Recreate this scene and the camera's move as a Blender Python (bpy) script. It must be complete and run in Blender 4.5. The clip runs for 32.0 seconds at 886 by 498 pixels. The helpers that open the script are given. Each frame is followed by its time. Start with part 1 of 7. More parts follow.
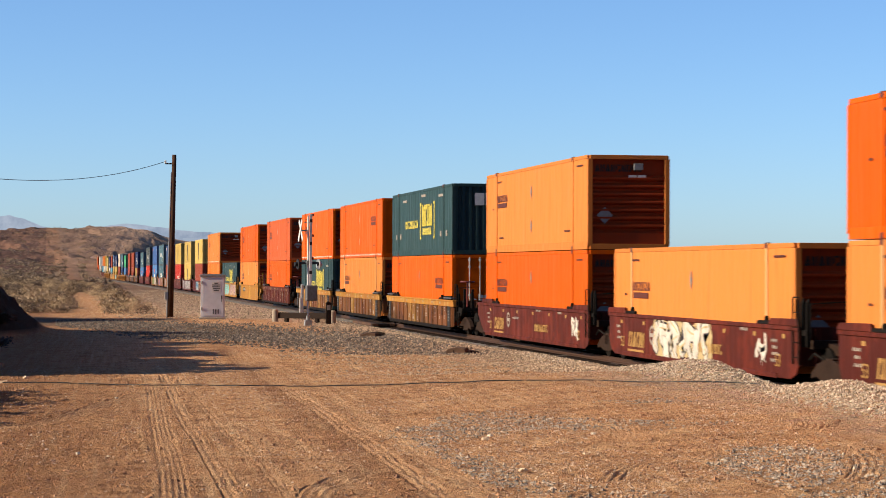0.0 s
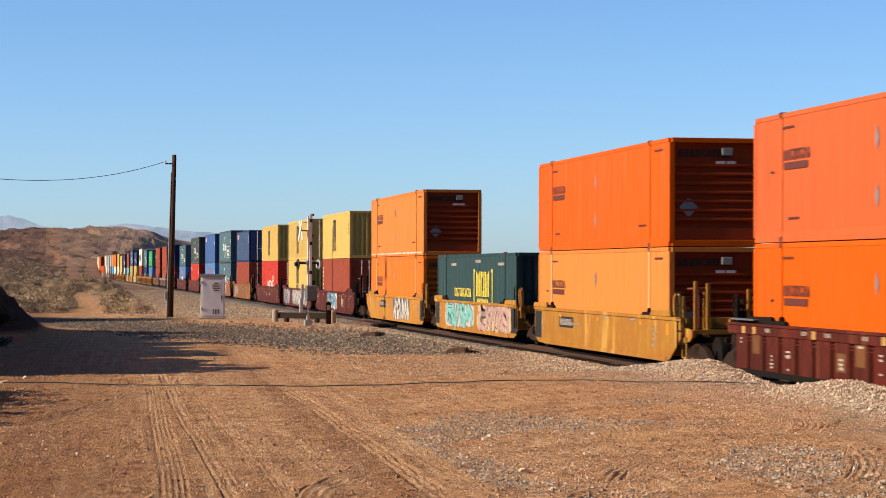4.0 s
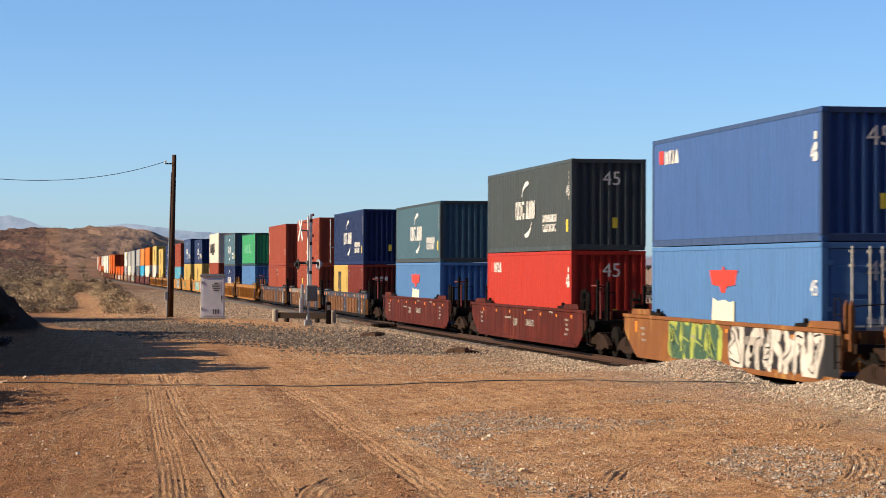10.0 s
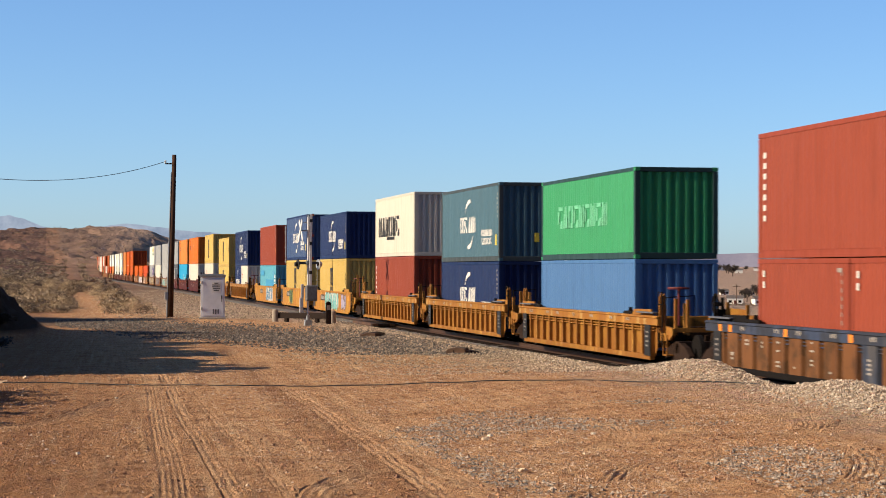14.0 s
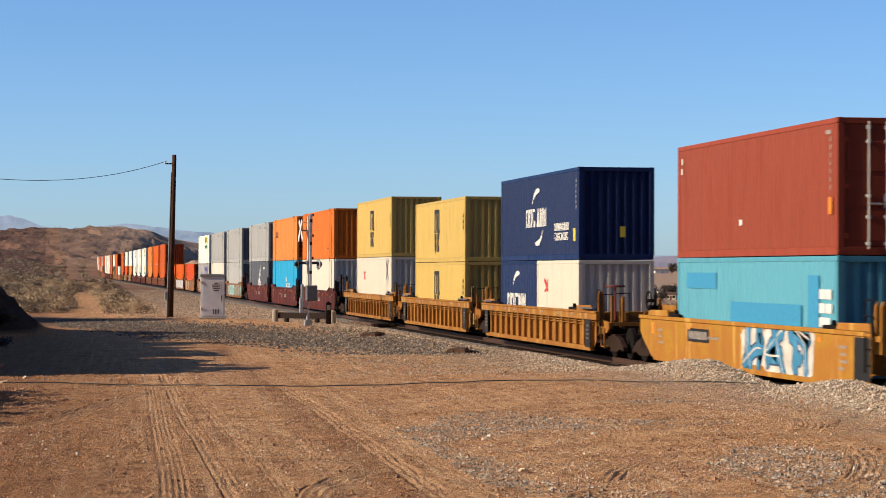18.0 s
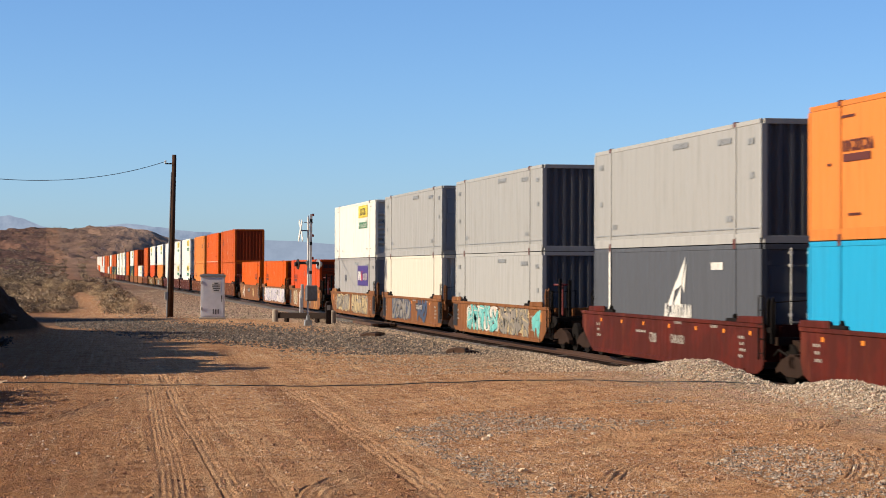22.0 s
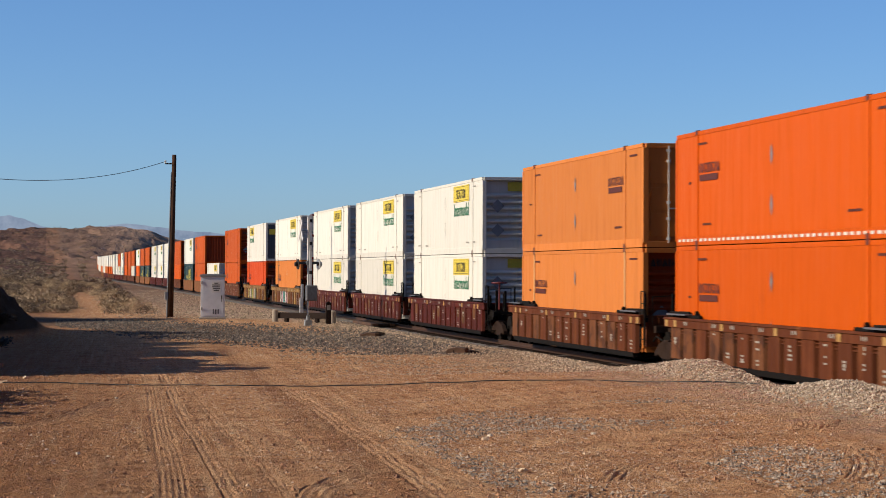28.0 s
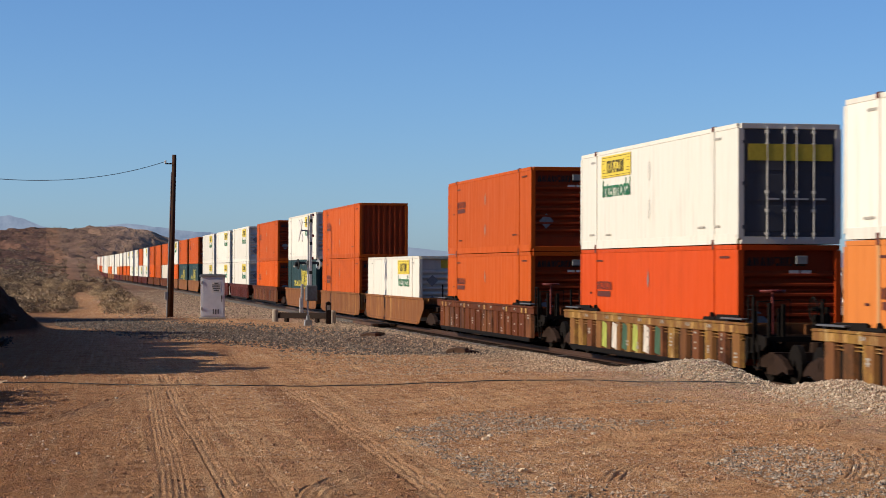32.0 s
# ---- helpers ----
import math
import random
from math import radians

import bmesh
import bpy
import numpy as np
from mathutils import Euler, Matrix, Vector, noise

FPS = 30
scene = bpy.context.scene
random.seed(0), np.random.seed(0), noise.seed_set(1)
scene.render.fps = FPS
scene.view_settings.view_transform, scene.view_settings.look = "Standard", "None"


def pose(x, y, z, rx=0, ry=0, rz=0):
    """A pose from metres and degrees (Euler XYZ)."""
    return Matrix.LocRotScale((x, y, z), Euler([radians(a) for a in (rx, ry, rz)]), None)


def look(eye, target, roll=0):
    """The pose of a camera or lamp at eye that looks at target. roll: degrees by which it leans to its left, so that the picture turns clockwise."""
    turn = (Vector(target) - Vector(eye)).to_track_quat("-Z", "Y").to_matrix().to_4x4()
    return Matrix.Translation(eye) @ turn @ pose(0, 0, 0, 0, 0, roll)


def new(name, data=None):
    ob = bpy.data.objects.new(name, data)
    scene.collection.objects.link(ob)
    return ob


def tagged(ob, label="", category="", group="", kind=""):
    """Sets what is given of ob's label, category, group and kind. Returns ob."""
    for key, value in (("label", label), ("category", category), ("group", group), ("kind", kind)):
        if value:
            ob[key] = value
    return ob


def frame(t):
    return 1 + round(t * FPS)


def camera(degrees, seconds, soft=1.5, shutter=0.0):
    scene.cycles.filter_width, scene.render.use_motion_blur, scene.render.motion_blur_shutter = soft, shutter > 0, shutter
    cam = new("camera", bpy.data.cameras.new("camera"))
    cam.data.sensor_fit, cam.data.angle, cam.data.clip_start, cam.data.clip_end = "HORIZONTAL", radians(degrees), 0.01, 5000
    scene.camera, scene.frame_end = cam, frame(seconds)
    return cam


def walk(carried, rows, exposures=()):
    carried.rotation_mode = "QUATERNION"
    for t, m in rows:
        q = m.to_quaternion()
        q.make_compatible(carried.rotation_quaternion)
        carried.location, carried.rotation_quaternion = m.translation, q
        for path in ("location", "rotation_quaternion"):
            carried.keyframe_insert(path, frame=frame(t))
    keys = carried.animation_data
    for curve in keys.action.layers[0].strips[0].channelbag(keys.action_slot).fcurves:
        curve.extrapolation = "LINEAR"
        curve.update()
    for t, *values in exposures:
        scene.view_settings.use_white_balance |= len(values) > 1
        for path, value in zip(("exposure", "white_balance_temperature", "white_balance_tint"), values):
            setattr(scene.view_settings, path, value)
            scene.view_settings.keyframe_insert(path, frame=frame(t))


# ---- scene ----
# ---- camera ----
RT = 0.12                       # height of the rail head over the ground
TX = 17.6                       # the track's centre line beside the camera
cam = camera(22.23, 32.0, soft=0.9, shutter=0.2)
YAW, PITCH = radians(9.98), radians(0.543)
EYE = Vector((0, 0, 2.587 + RT))
AIM = EYE + 100 * Vector((math.sin(YAW) * math.cos(PITCH), math.cos(YAW) * math.cos(PITCH), math.sin(PITCH)))
HELD = look(EYE, AIM, 0.185)
walk(cam, [(0, HELD), (32, HELD)],
     exposures=[(0, 1.00, 6300, 10), (12, 1.00, 6300, 10), (17, 0.86, 6150, 10), (21, 0.85, 6050, 10), (22, 0.85, 6050, 10), (23, 0.85, 6000, 10), (24, 0.50, 5800, 10), (25, 0.48, 5800, 10), (28, 0.52, 5850, 10), (32, 0.52, 5850, 10)])

# ---- sky and sun ----
SUN_TO = Vector((-1.0, -0.04, 0)).normalized()
SUN_ELEV = radians(24)
world = bpy.data.worlds.new("desert_sky")
scene.world = world
world.use_nodes = True
wn = world.node_tree.nodes
sky = wn.new("ShaderNodeTexSky")
sky.sky_type, sky.sun_disc = "NISHITA", False
sky.sun_elevation = SUN_ELEV
sky.sun_rotation = math.atan2(SUN_TO.x, SUN_TO.y)
sky.altitude, sky.air_density, sky.dust_density, sky.ozone_density = 900, 0.8, 0.9, 5.5
world.node_tree.links.new(sky.outputs[0], wn["Background"].inputs[0])
wn["Background"].inputs[1].default_value = 0.081
sun_data = bpy.data.lights.new("sun", "SUN")
sun_data.energy, sun_data.angle, sun_data.color = 5.0, radians(0.53), (1.0, 0.81, 0.57)
sun = new("sun", sun_data)
sun_dir = SUN_TO * math.cos(SUN_ELEV) + Vector((0, 0, math.sin(SUN_ELEV)))
sun.matrix_world = look(sun_dir * 200, (0, 0, 0))


# ---- materials ----
DUSTY = 0.61                    # everything here lies under desert dust


def lin(h, k=DUSTY):
    """A colour from its hex code, in linear values."""
    c = [int(h[i:i + 2], 16) / 255 for i in (0, 2, 4)]
    return tuple(k * (v / 12.92 if v <= 0.04045 else ((v + 0.055) / 1.055) ** 2.4) for v in c) + (1,)


def nodes_of(name):
    m = bpy.data.materials.new(name)
    m.use_nodes = True
    nt = m.node_tree
    return m, nt, nt.nodes["Principled BSDF"]


def noise_node(nt, scale, detail=4, vec=None, rough=0.55):
    n = nt.nodes.new("ShaderNodeTexNoise")
    n.inputs["Scale"].default_value, n.inputs["Detail"].default_value, n.inputs["Roughness"].default_value = scale, detail, rough
    if vec:
        nt.links.new(vec, n.inputs["Vector"])
    return n.outputs["Fac"]


def ramp(nt, fac, *stops):
    r = nt.nodes.new("ShaderNodeValToRGB")
    e = r.color_ramp.elements
    while len(e) < len(stops):
        e.new(0.5)
    for el, (pos, col) in zip(e, stops):
        el.position = pos
        el.color = col if len(col) == 4 else (*col, 1)
    nt.links.new(fac, r.inputs[0])
    return r.outputs[0]


def mix(nt, fac, a, b, mode="MIX"):
    n = nt.nodes.new("ShaderNodeMix")
    n.data_type, n.blend_type = "RGBA", mode
    for sock, v in ((n.inputs[0], fac), (n.inputs[6], a), (n.inputs[7], b)):
        if isinstance(v, bpy.types.NodeSocket):
            nt.links.new(v, sock)
        else:
            sock.default_value = v
    return n.outputs[2]


def calc(nt, op, a, b=0.0):
    n = nt.nodes.new("ShaderNodeMath")
    n.operation = op
    for sock, v in zip(n.inputs, (a, b)):
        if isinstance(v, bpy.types.NodeSocket):
            nt.links.new(v, sock)
        else:
            sock.default_value = v
    return n.outputs[0]


def coords(nt, scale=(1, 1, 1), kind="Object"):
    tc, mp = nt.nodes.new("ShaderNodeTexCoord"), nt.nodes.new("ShaderNodeMapping")
    mp.inputs["Scale"].default_value = scale
    nt.links.new(tc.outputs[kind], mp.inputs["Vector"])
    return mp.outputs[0]


def bump(nt, bsdf, height, strength=0.3, dist=0.02):
    b = nt.nodes.new("ShaderNodeBump")
    b.inputs["Strength"].default_value, b.inputs["Distance"].default_value = strength, dist
    nt.links.new(height, b.inputs["Height"])
    nt.links.new(b.outputs[0], bsdf.inputs["Normal"])


def black(v):
    return (v, v, v, 1)


def paint(name, col, rough=0.45, rust=0.25, fade=0.25, spots=0.62, rust_col="5a2c16", metal=0.0, patch=None):
    """Weathered vehicle paint: faded patches, run-down dirt, rust specks; each object a little different."""
    m, nt, b = nodes_of(name)
    base = tuple(c * (0.85 if min(lin(col)[:3]) > 0.475 else 0.72) for c in lin(col)[:3]) + (1,)      # dust-dulled
    info = nt.nodes.new("ShaderNodeObjectInfo")
    off = nt.nodes.new("ShaderNodeVectorMath")
    off.operation = "ADD"
    tc = nt.nodes.new("ShaderNodeTexCoord")
    nt.links.new(tc.outputs["Object"], off.inputs[0])
    sc = calc(nt, "MULTIPLY", info.outputs["Random"], 37.0)
    nt.links.new(sc, off.inputs[1])
    mp = nt.nodes.new("ShaderNodeMapping")
    mp.inputs["Scale"].default_value = (1, 1, 0.12)
    nt.links.new(off.outputs[0], mp.inputs["Vector"])
    big = noise_node(nt, 0.45, 3, off.outputs[0])
    streak = noise_node(nt, 3.2, 5, mp.outputs[0], 0.65)
    fine = noise_node(nt, 14, 5, off.outputs[0], 0.7)
    pale = tuple(min(1, c * 0.94 + 0.012) for c in base[:3]) + (1,)
    c1 = mix(nt, ramp(nt, big, (0.35, black(0)), (0.75, black(fade))), base, pale)
    dark = tuple(c * 0.55 + 0.012 for c in base[:3]) + (1,)
    c2 = mix(nt, ramp(nt, streak, (0.52, black(0)), (0.8, black(0.5))), c1, dark)
    c3 = mix(nt, ramp(nt, fine, (spots, black(0)), (spots + 0.12, black(rust))), c2, lin(rust_col))
    if patch:                   # worn-through and overpainted patches with ragged edges
        ragged = calc(nt, "ADD", noise_node(nt, 0.9, 6, off.outputs[0], 0.7), calc(nt, "MULTIPLY", streak, 0.25))
        c3 = mix(nt, ramp(nt, ragged, (0.56, black(0)), (0.62, black(0.75)), (0.72, black(0.9))), c3, lin(patch[0]))
        other = noise_node(nt, 1.7, 5, mp.outputs[0], 0.7)
        c3 = mix(nt, ramp(nt, other, (0.57, black(0)), (0.64, black(0.7))), c3, lin(patch[1]))
    hsv = nt.nodes.new("ShaderNodeHueSaturation")
    nt.links.new(c3, hsv.inputs["Color"])
    nt.links.new(calc(nt, "MULTIPLY_ADD", info.outputs["Random"], 0.22), hsv.inputs["Value"])
    hsv.inputs["Value"].links[0].from_node.inputs[2].default_value = 0.9
    nt.links.new(hsv.outputs[0], b.inputs["Base Color"])
    nt.links.new(ramp(nt, streak, (0.3, black(rough - 0.07)), (0.8, black(min(1, rough + 0.25)))), b.inputs["Roughness"])
    b.inputs["Metallic"].default_value = metal
    b.inputs["Specular IOR Level"].default_value = 0.05 if "orange" in name else 0.11    # chalky orange
    bump(nt, b, big, 0.25, 0.03)
    return m


PAINT = {k: paint("paint_" + k, *v) for k, v in dict(
    orange=("f86c00", 0.42, 0.2), light_orange=("f8984a", 0.5, 0.15), red_orange=("ee5c1c", 0.42, 0.2),
    faded_orange=("ee7440", 0.5, 0.15), rust_orange=("e2681e", 0.45, 0.3), green_teal=("355254", 0.45, 0.1),
    white=("fffcf0", 0.45, 0.08), cream=("fbf3e0", 0.45, 0.1), grey=("c8c8c5", 0.5, 0.06), mid_grey=("b4b2b0", 0.5, 0.06), dark_grey=("686c74", 0.5, 0.1),
    yellow=("e8c66e", 0.48, 0.55, 0.25, 0.59), navy=("22386a", 0.42, 0.15), steel_blue=("4c6490", 0.42, 0.15), teal=("587e90", 0.45, 0.15),
    blue=("4a72b4", 0.45, 0.15), charcoal=("525c5e", 0.45, 0.1), brick=("ac5038", 0.5, 0.15), red=("d84030", 0.45, 0.15),
    light_blue=("34b6ea", 0.45, 0.2), sky_blue=("6cbcd4", 0.5, 0.25), pale_blue=("5f90cc", 0.5, 0.15), green=("46b076", 0.45, 0.12),
    pale_orange=("f8c084", 0.5, 0.12), mid_orange=("f4842e", 0.48, 0.15), shaded_red=("b8481c", 0.5, 0.5), dark_red=("8a3428", 0.5, 0.2), slate=("77787a", 0.5, 0.1)).items()}
for k, v in dict(car_maroon=("6a2618", 0.55, 0.4, ("4a1e14", "703826")), car_brown=("5e3a26", 0.6, 0.6, ("7a4c2e", "3a2218")), car_russet=("78401f", 0.6, 0.6, ("5c3018", "86502c")), car_umber=("6a4a2e", 0.6, 0.6, ("7a5030", "40281c")), car_worn=("b48a44", 0.6, 0.7, ("7a5230", "cdb078")), car_wine=("742f20", 0.55, 0.4, ("4c2018", "703428")), car_yellow=("cc9434", 0.55, 0.6, ("a87030", "dcb05c")),
                 car_rust=("a0683a", 0.6, 0.6, ("7c5030", "bc8e50")), car_grey=("5c4634", 0.6, 0.6, ("33343c", "8a7a66")), car_slate=("4c5872", 0.55, 0.4, ("3a3c44", "5e5a58")), car_flake=("a8a49c", 0.6, 0.7, ("5a5450", "d8d2c6")), car_ochre=("bc8438", 0.58, 0.5, ("94602a", "cc9a50"))).items():
    PAINT[k] = paint(k, *v[:3], spots=0.57, rust_col="43200f", patch=v[3])


def plain(name, col, rough=0.6, metal=0.0, var=0.3, scale=9.0, relief=0.2, gloss=0.4):
    m, nt, b = nodes_of(name)
    v = coords(nt)
    base = lin(col)
    n = noise_node(nt, scale, 5, v, 0.65)
    lo = tuple(c * (1 - var) for c in base[:3])
    hi = tuple(min(1, c * (1 + var)) for c in base[:3])
    nt.links.new(ramp(nt, n, (0.3, lo), (0.7, hi)), b.inputs["Base Color"])
    b.inputs["Roughness"].default_value, b.inputs["Metallic"].default_value = rough, metal
    b.inputs["Specular IOR Level"].default_value = gloss
    bump(nt, b, n, relief, 0.01)
    return m


M = dict(
    steel=plain("worn_steel", "6a6560", 0.4, 0.8), dark_iron=plain("dark_iron", "15100c", 0.8, 0.0, gloss=0.12), iron=plain("cast_iron", "32231a", 0.8, 0.0, gloss=0.12), wheel_red=plain("dull_red_paint", "6a1c18", 0.6),
    rail=plain("rail_steel", "5d4334", 0.55, 0.5), rail_head=plain("rail_head", "8c8680", 0.3, 0.9), rod=plain("lock_rod_steel", "d6d4ce", 0.5, 0.0),
    mark_white=plain("marking_white", "e8e6de", 0.6, 0, 0.12), mark_black=plain("marking_black", "181614", 0.6, 0, 0.2),
    mark_faint=plain("marking_faint_green", "6cc094", 0.7, 0, 0.3, 5), mark_blue=plain("marking_blue", "3a92bc", 0.6, 0, 0.15), mark_dull=plain("marking_dull_white", "a39a90", 0.7, 0, 0.3, 20), mark_brown=plain("marking_brown", "5c2413", 0.6, 0, 0.2), mark_yellow=plain("marking_yellow", "dccb48", 0.55, 0, 0.1),
    old_gold=plain("marking_old_gold", "b08848", 0.65, 0, 0.35, 14), mark_green=plain("marking_green", "33885c", 0.55, 0, 0.1), mark_red=plain("marking_red", "d83a26", 0.6, 0, 0.15),
    mark_grey=plain("marking_grey", "8d9092", 0.6, 0, 0.15), mark_cream=plain("marking_cream", "f0e6c8", 0.6, 0, 0.12), mark_pale=plain("marking_pale_grey", "b4b0a6", 0.65, 0, 0.15), mark_purple=plain("marking_purple", "46327e", 0.55, 0, 0.1),
    mark_orange=plain("marking_orange", "e8891c", 0.55, 0, 0.15), mark_gold=plain("marking_gold", "e8d040", 0.55, 0, 0.12),
    tar=plain("tie_wood", "2c201a", 0.85, gloss=0.15), gear=plain("dark_grey_enamel", "63656c", 0.55), wood=plain("weathered_timber", "5f4330", 0.85, 0, 0.4, 5, 0.5), galv=plain("galvanised_steel", "a7abad", 0.42, 0.55, 0.15),
    silver=plain("aluminium_paint", "c9ccd0", 0.4, 0.3, 0.1), white=plain("white_enamel", "e4e2de", 0.5, 0, 0.08), lens=plain("red_lens", "5a0d0a", 0.15, 0, 0.1),
    wire=plain("cable_black", "151515", 0.6), concrete=plain("concrete", "a79a8a", 0.9, 0, 0.2, 6, 0.4))
GRAF = {k: plain("spray_" + k, c, 0.6, 0, 0.3, 2.4) for k, c in dict(
    white="d6cec2", silver="b2aeb0", blue="3f86ac", teal="6cbcb8", pink="bc929c", purple="604a84", lime="a6b04c", black="242022",
    navy="3c4c68", mauve="a79cb2", sand="c4ae7e", green="3c5c44", grey="8a847a", lilac="c8c0cc").items()}


# ---- mesh tools ----
class Build:
    """Collects boxes and strips into one bmesh."""

    def __init__(self):
        self.bm = bmesh.new()

    def box(self, x0, x1, y0, y1, z0, z1):
        v = [self.bm.verts.new((x, y, z)) for x in (x0, x1) for y in (y0, y1) for z in (z0, z1)]
        for f in ((0, 1, 3, 2), (4, 6, 7, 5), (0, 4, 5, 1), (2, 3, 7, 6), (0, 2, 6, 4), (1, 5, 7, 3)):
            self.bm.faces.new([v[i] for i in f])
        return self

    def prism(self, poly, a, b, axis="x"):
        """A polygon of 2D points drawn out from a to b along an axis."""
        def put(p, d):
            return {"x": (d, p[0], p[1]), "y": (p[0], d, p[1]), "z": (p[0], p[1], d)}[axis]
        lo = [self.bm.verts.new(put(p, a)) for p in poly]
        hi = [self.bm.verts.new(put(p, b)) for p in poly]
        n = len(poly)
        self.bm.faces.new(lo)
        self.bm.faces.new(hi[::-1])
        for i in range(n):
            self.bm.faces.new((lo[i], hi[i], hi[(i + 1) % n], lo[(i + 1) % n]))
        return self

    def tube(self, p, q, r, n=8, r2=None):
        p, q = Vector(p), Vector(q)
        w = (q - p).normalized()
        u = w.orthogonal().normalized()
        t = w.cross(u)
        r2 = r if r2 is None else r2
        rings = [[self.bm.verts.new(c + (u * math.cos(k * math.tau / n) + t * math.sin(k * math.tau / n)) * rr) for k in range(n)]
                 for c, rr in ((p, r), (q, r2))]
        for k in range(n):
            self.bm.faces.new((rings[0][k], rings[0][(k + 1) % n], rings[1][(k + 1) % n], rings[1][k]))
        self.bm.faces.new(rings[0][::-1])
        self.bm.faces.new(rings[1])
        return self

    def path(self, pts, r, n=6):
        """One unbroken tube through the points."""
        pts = [Vector(p) for p in pts]
        rings = []
        for i, p in enumerate(pts):
            w = (pts[min(i + 1, len(pts) - 1)] - pts[max(i - 1, 0)]).normalized()
            u = w.cross(Vector((0, 0, 1))).normalized()
            t = u.cross(w)
            rings.append([self.bm.verts.new(p + (u * math.cos(k * math.tau / n) + t * math.sin(k * math.tau / n)) * r) for k in range(n)])
        for a, c in zip(rings, rings[1:]):
            for k in range(n):
                self.bm.faces.new((a[k], a[(k + 1) % n], c[(k + 1) % n], c[k]))
        return self

    def sheet(self, profile, lo, hi, along, thick):
        """A folded sheet: profile points (run, depth), drawn between lo and hi. along 'y' stands as a side wall (depth x),
        'x' as an end wall (depth y, run x), 'h' as an end wall with level folds (run z)."""
        def put(run, dep, w):
            return {"y": (dep, run, w), "x": (run, dep, w), "h": (w, dep, run), "r": (w, run, dep)}[along]
        for d in (0, thick):
            a = [self.bm.verts.new(put(r, p + d, lo)) for r, p in profile]
            b = [self.bm.verts.new(put(r, p + d, hi)) for r, p in profile]
            for i in range(len(profile) - 1):
                self.bm.faces.new((a[i], a[i + 1], b[i + 1], b[i]))
        return self

    def mesh(self, name, material=None, bevel=0.0, smooth=False):
        bm = self.bm
        if bevel:
            bmesh.ops.bevel(bm, geom=list(bm.edges), offset=bevel, segments=1, affect="EDGES", clamp_overlap=True)
        bmesh.ops.recalc_face_normals(bm, faces=list(bm.faces))
        if smooth:
            for f in bm.faces:
                f.smooth = True
        me = bpy.data.meshes.new(name)
        bm.to_mesh(me)
        bm.free()
        me.materials.append(material)
        return me


def piece(name, me, parent, material=None, at=(0, 0, 0), label="", turn=0.0, tilt=0.0):
    """A mesh hung under its thing or part as an object of its own."""
    ob = new(name, me)
    ob.parent = parent
    ob.location = at
    if turn or tilt:
        ob.rotation_euler = (tilt, 0, turn)
    if material:
        ob.material_slots[0].link = "OBJECT"
        ob.material_slots[0].material = material
    if label:
        ob["label"] = label
    return ob


def part(name, b, material, parent, label="", bevel=0.0, smooth=False):
    return piece(name, b.mesh(name, material, bevel, smooth), parent, label=label)


def thing(name, m, label, category, group=""):
    ob = new(name)
    ob.empty_display_size = 0.3
    ob.matrix_basis = m
    return tagged(ob, label, category, group)


MESHES = {}


def cached(key, make):
    if key not in MESHES:
        MESHES[key] = make()
    return MESHES[key]


def words(text, size, material, extrude=0.003):
    """Letters of the built-in font as a flat mesh standing in the y-z plane, read from -x, centred."""
    key = ("words", text, size, material.name)
    if key in MESHES:
        return MESHES[key]
    cu = bpy.data.curves.new("letters", "FONT")
    cu.body, cu.size, cu.extrude, cu.align_x, cu.align_y = text, size, extrude, "CENTER", "CENTER"
    ob = bpy.data.objects.new("letters", cu)
    scene.collection.objects.link(ob)
    bpy.context.view_layer.update()
    me = bpy.data.meshes.new_from_object(ob.evaluated_get(bpy.context.evaluated_depsgraph_get()))
    bpy.data.objects.remove(ob)
    bpy.data.curves.remove(cu)
    me.name = "lettering"
    me.materials.clear()
    me.materials.append(material)
    # letters run towards -y as seen from the -x side
    me.transform(Matrix(((0, 0, -1, 0), (-1, 0, 0, 0), (0, 1, 0, 0), (0, 0, 0, 1))))
    MESHES[key] = me
    return me


# ---- the track's line ----
def track_at(y):
    """Centre line at the distance y: x, height of the ground under the rails, slope of x over y."""
    a = max(0.0, y - 550.0)
    x = TX + 2.92e-5 * a * a
    c = max(0.0, min(y, 930.0) - 500.0)
    z = 8.7e-6 * c * c + 0.003 * max(0.0, y - 930.0)
    return x, z, 2 * 2.92e-5 * a


def track_pose(y, z):
    x, g, s = track_at(y)
    return Matrix.Translation((x, y, z + g)) @ Matrix.Rotation(-math.atan(s), 4, "Z")


# ---- ground ----
def smoothstep(a, b, v):
    t = min(1.0, max(0.0, (v - a) / (b - a)))
    return t * t * (3 - 2 * t)


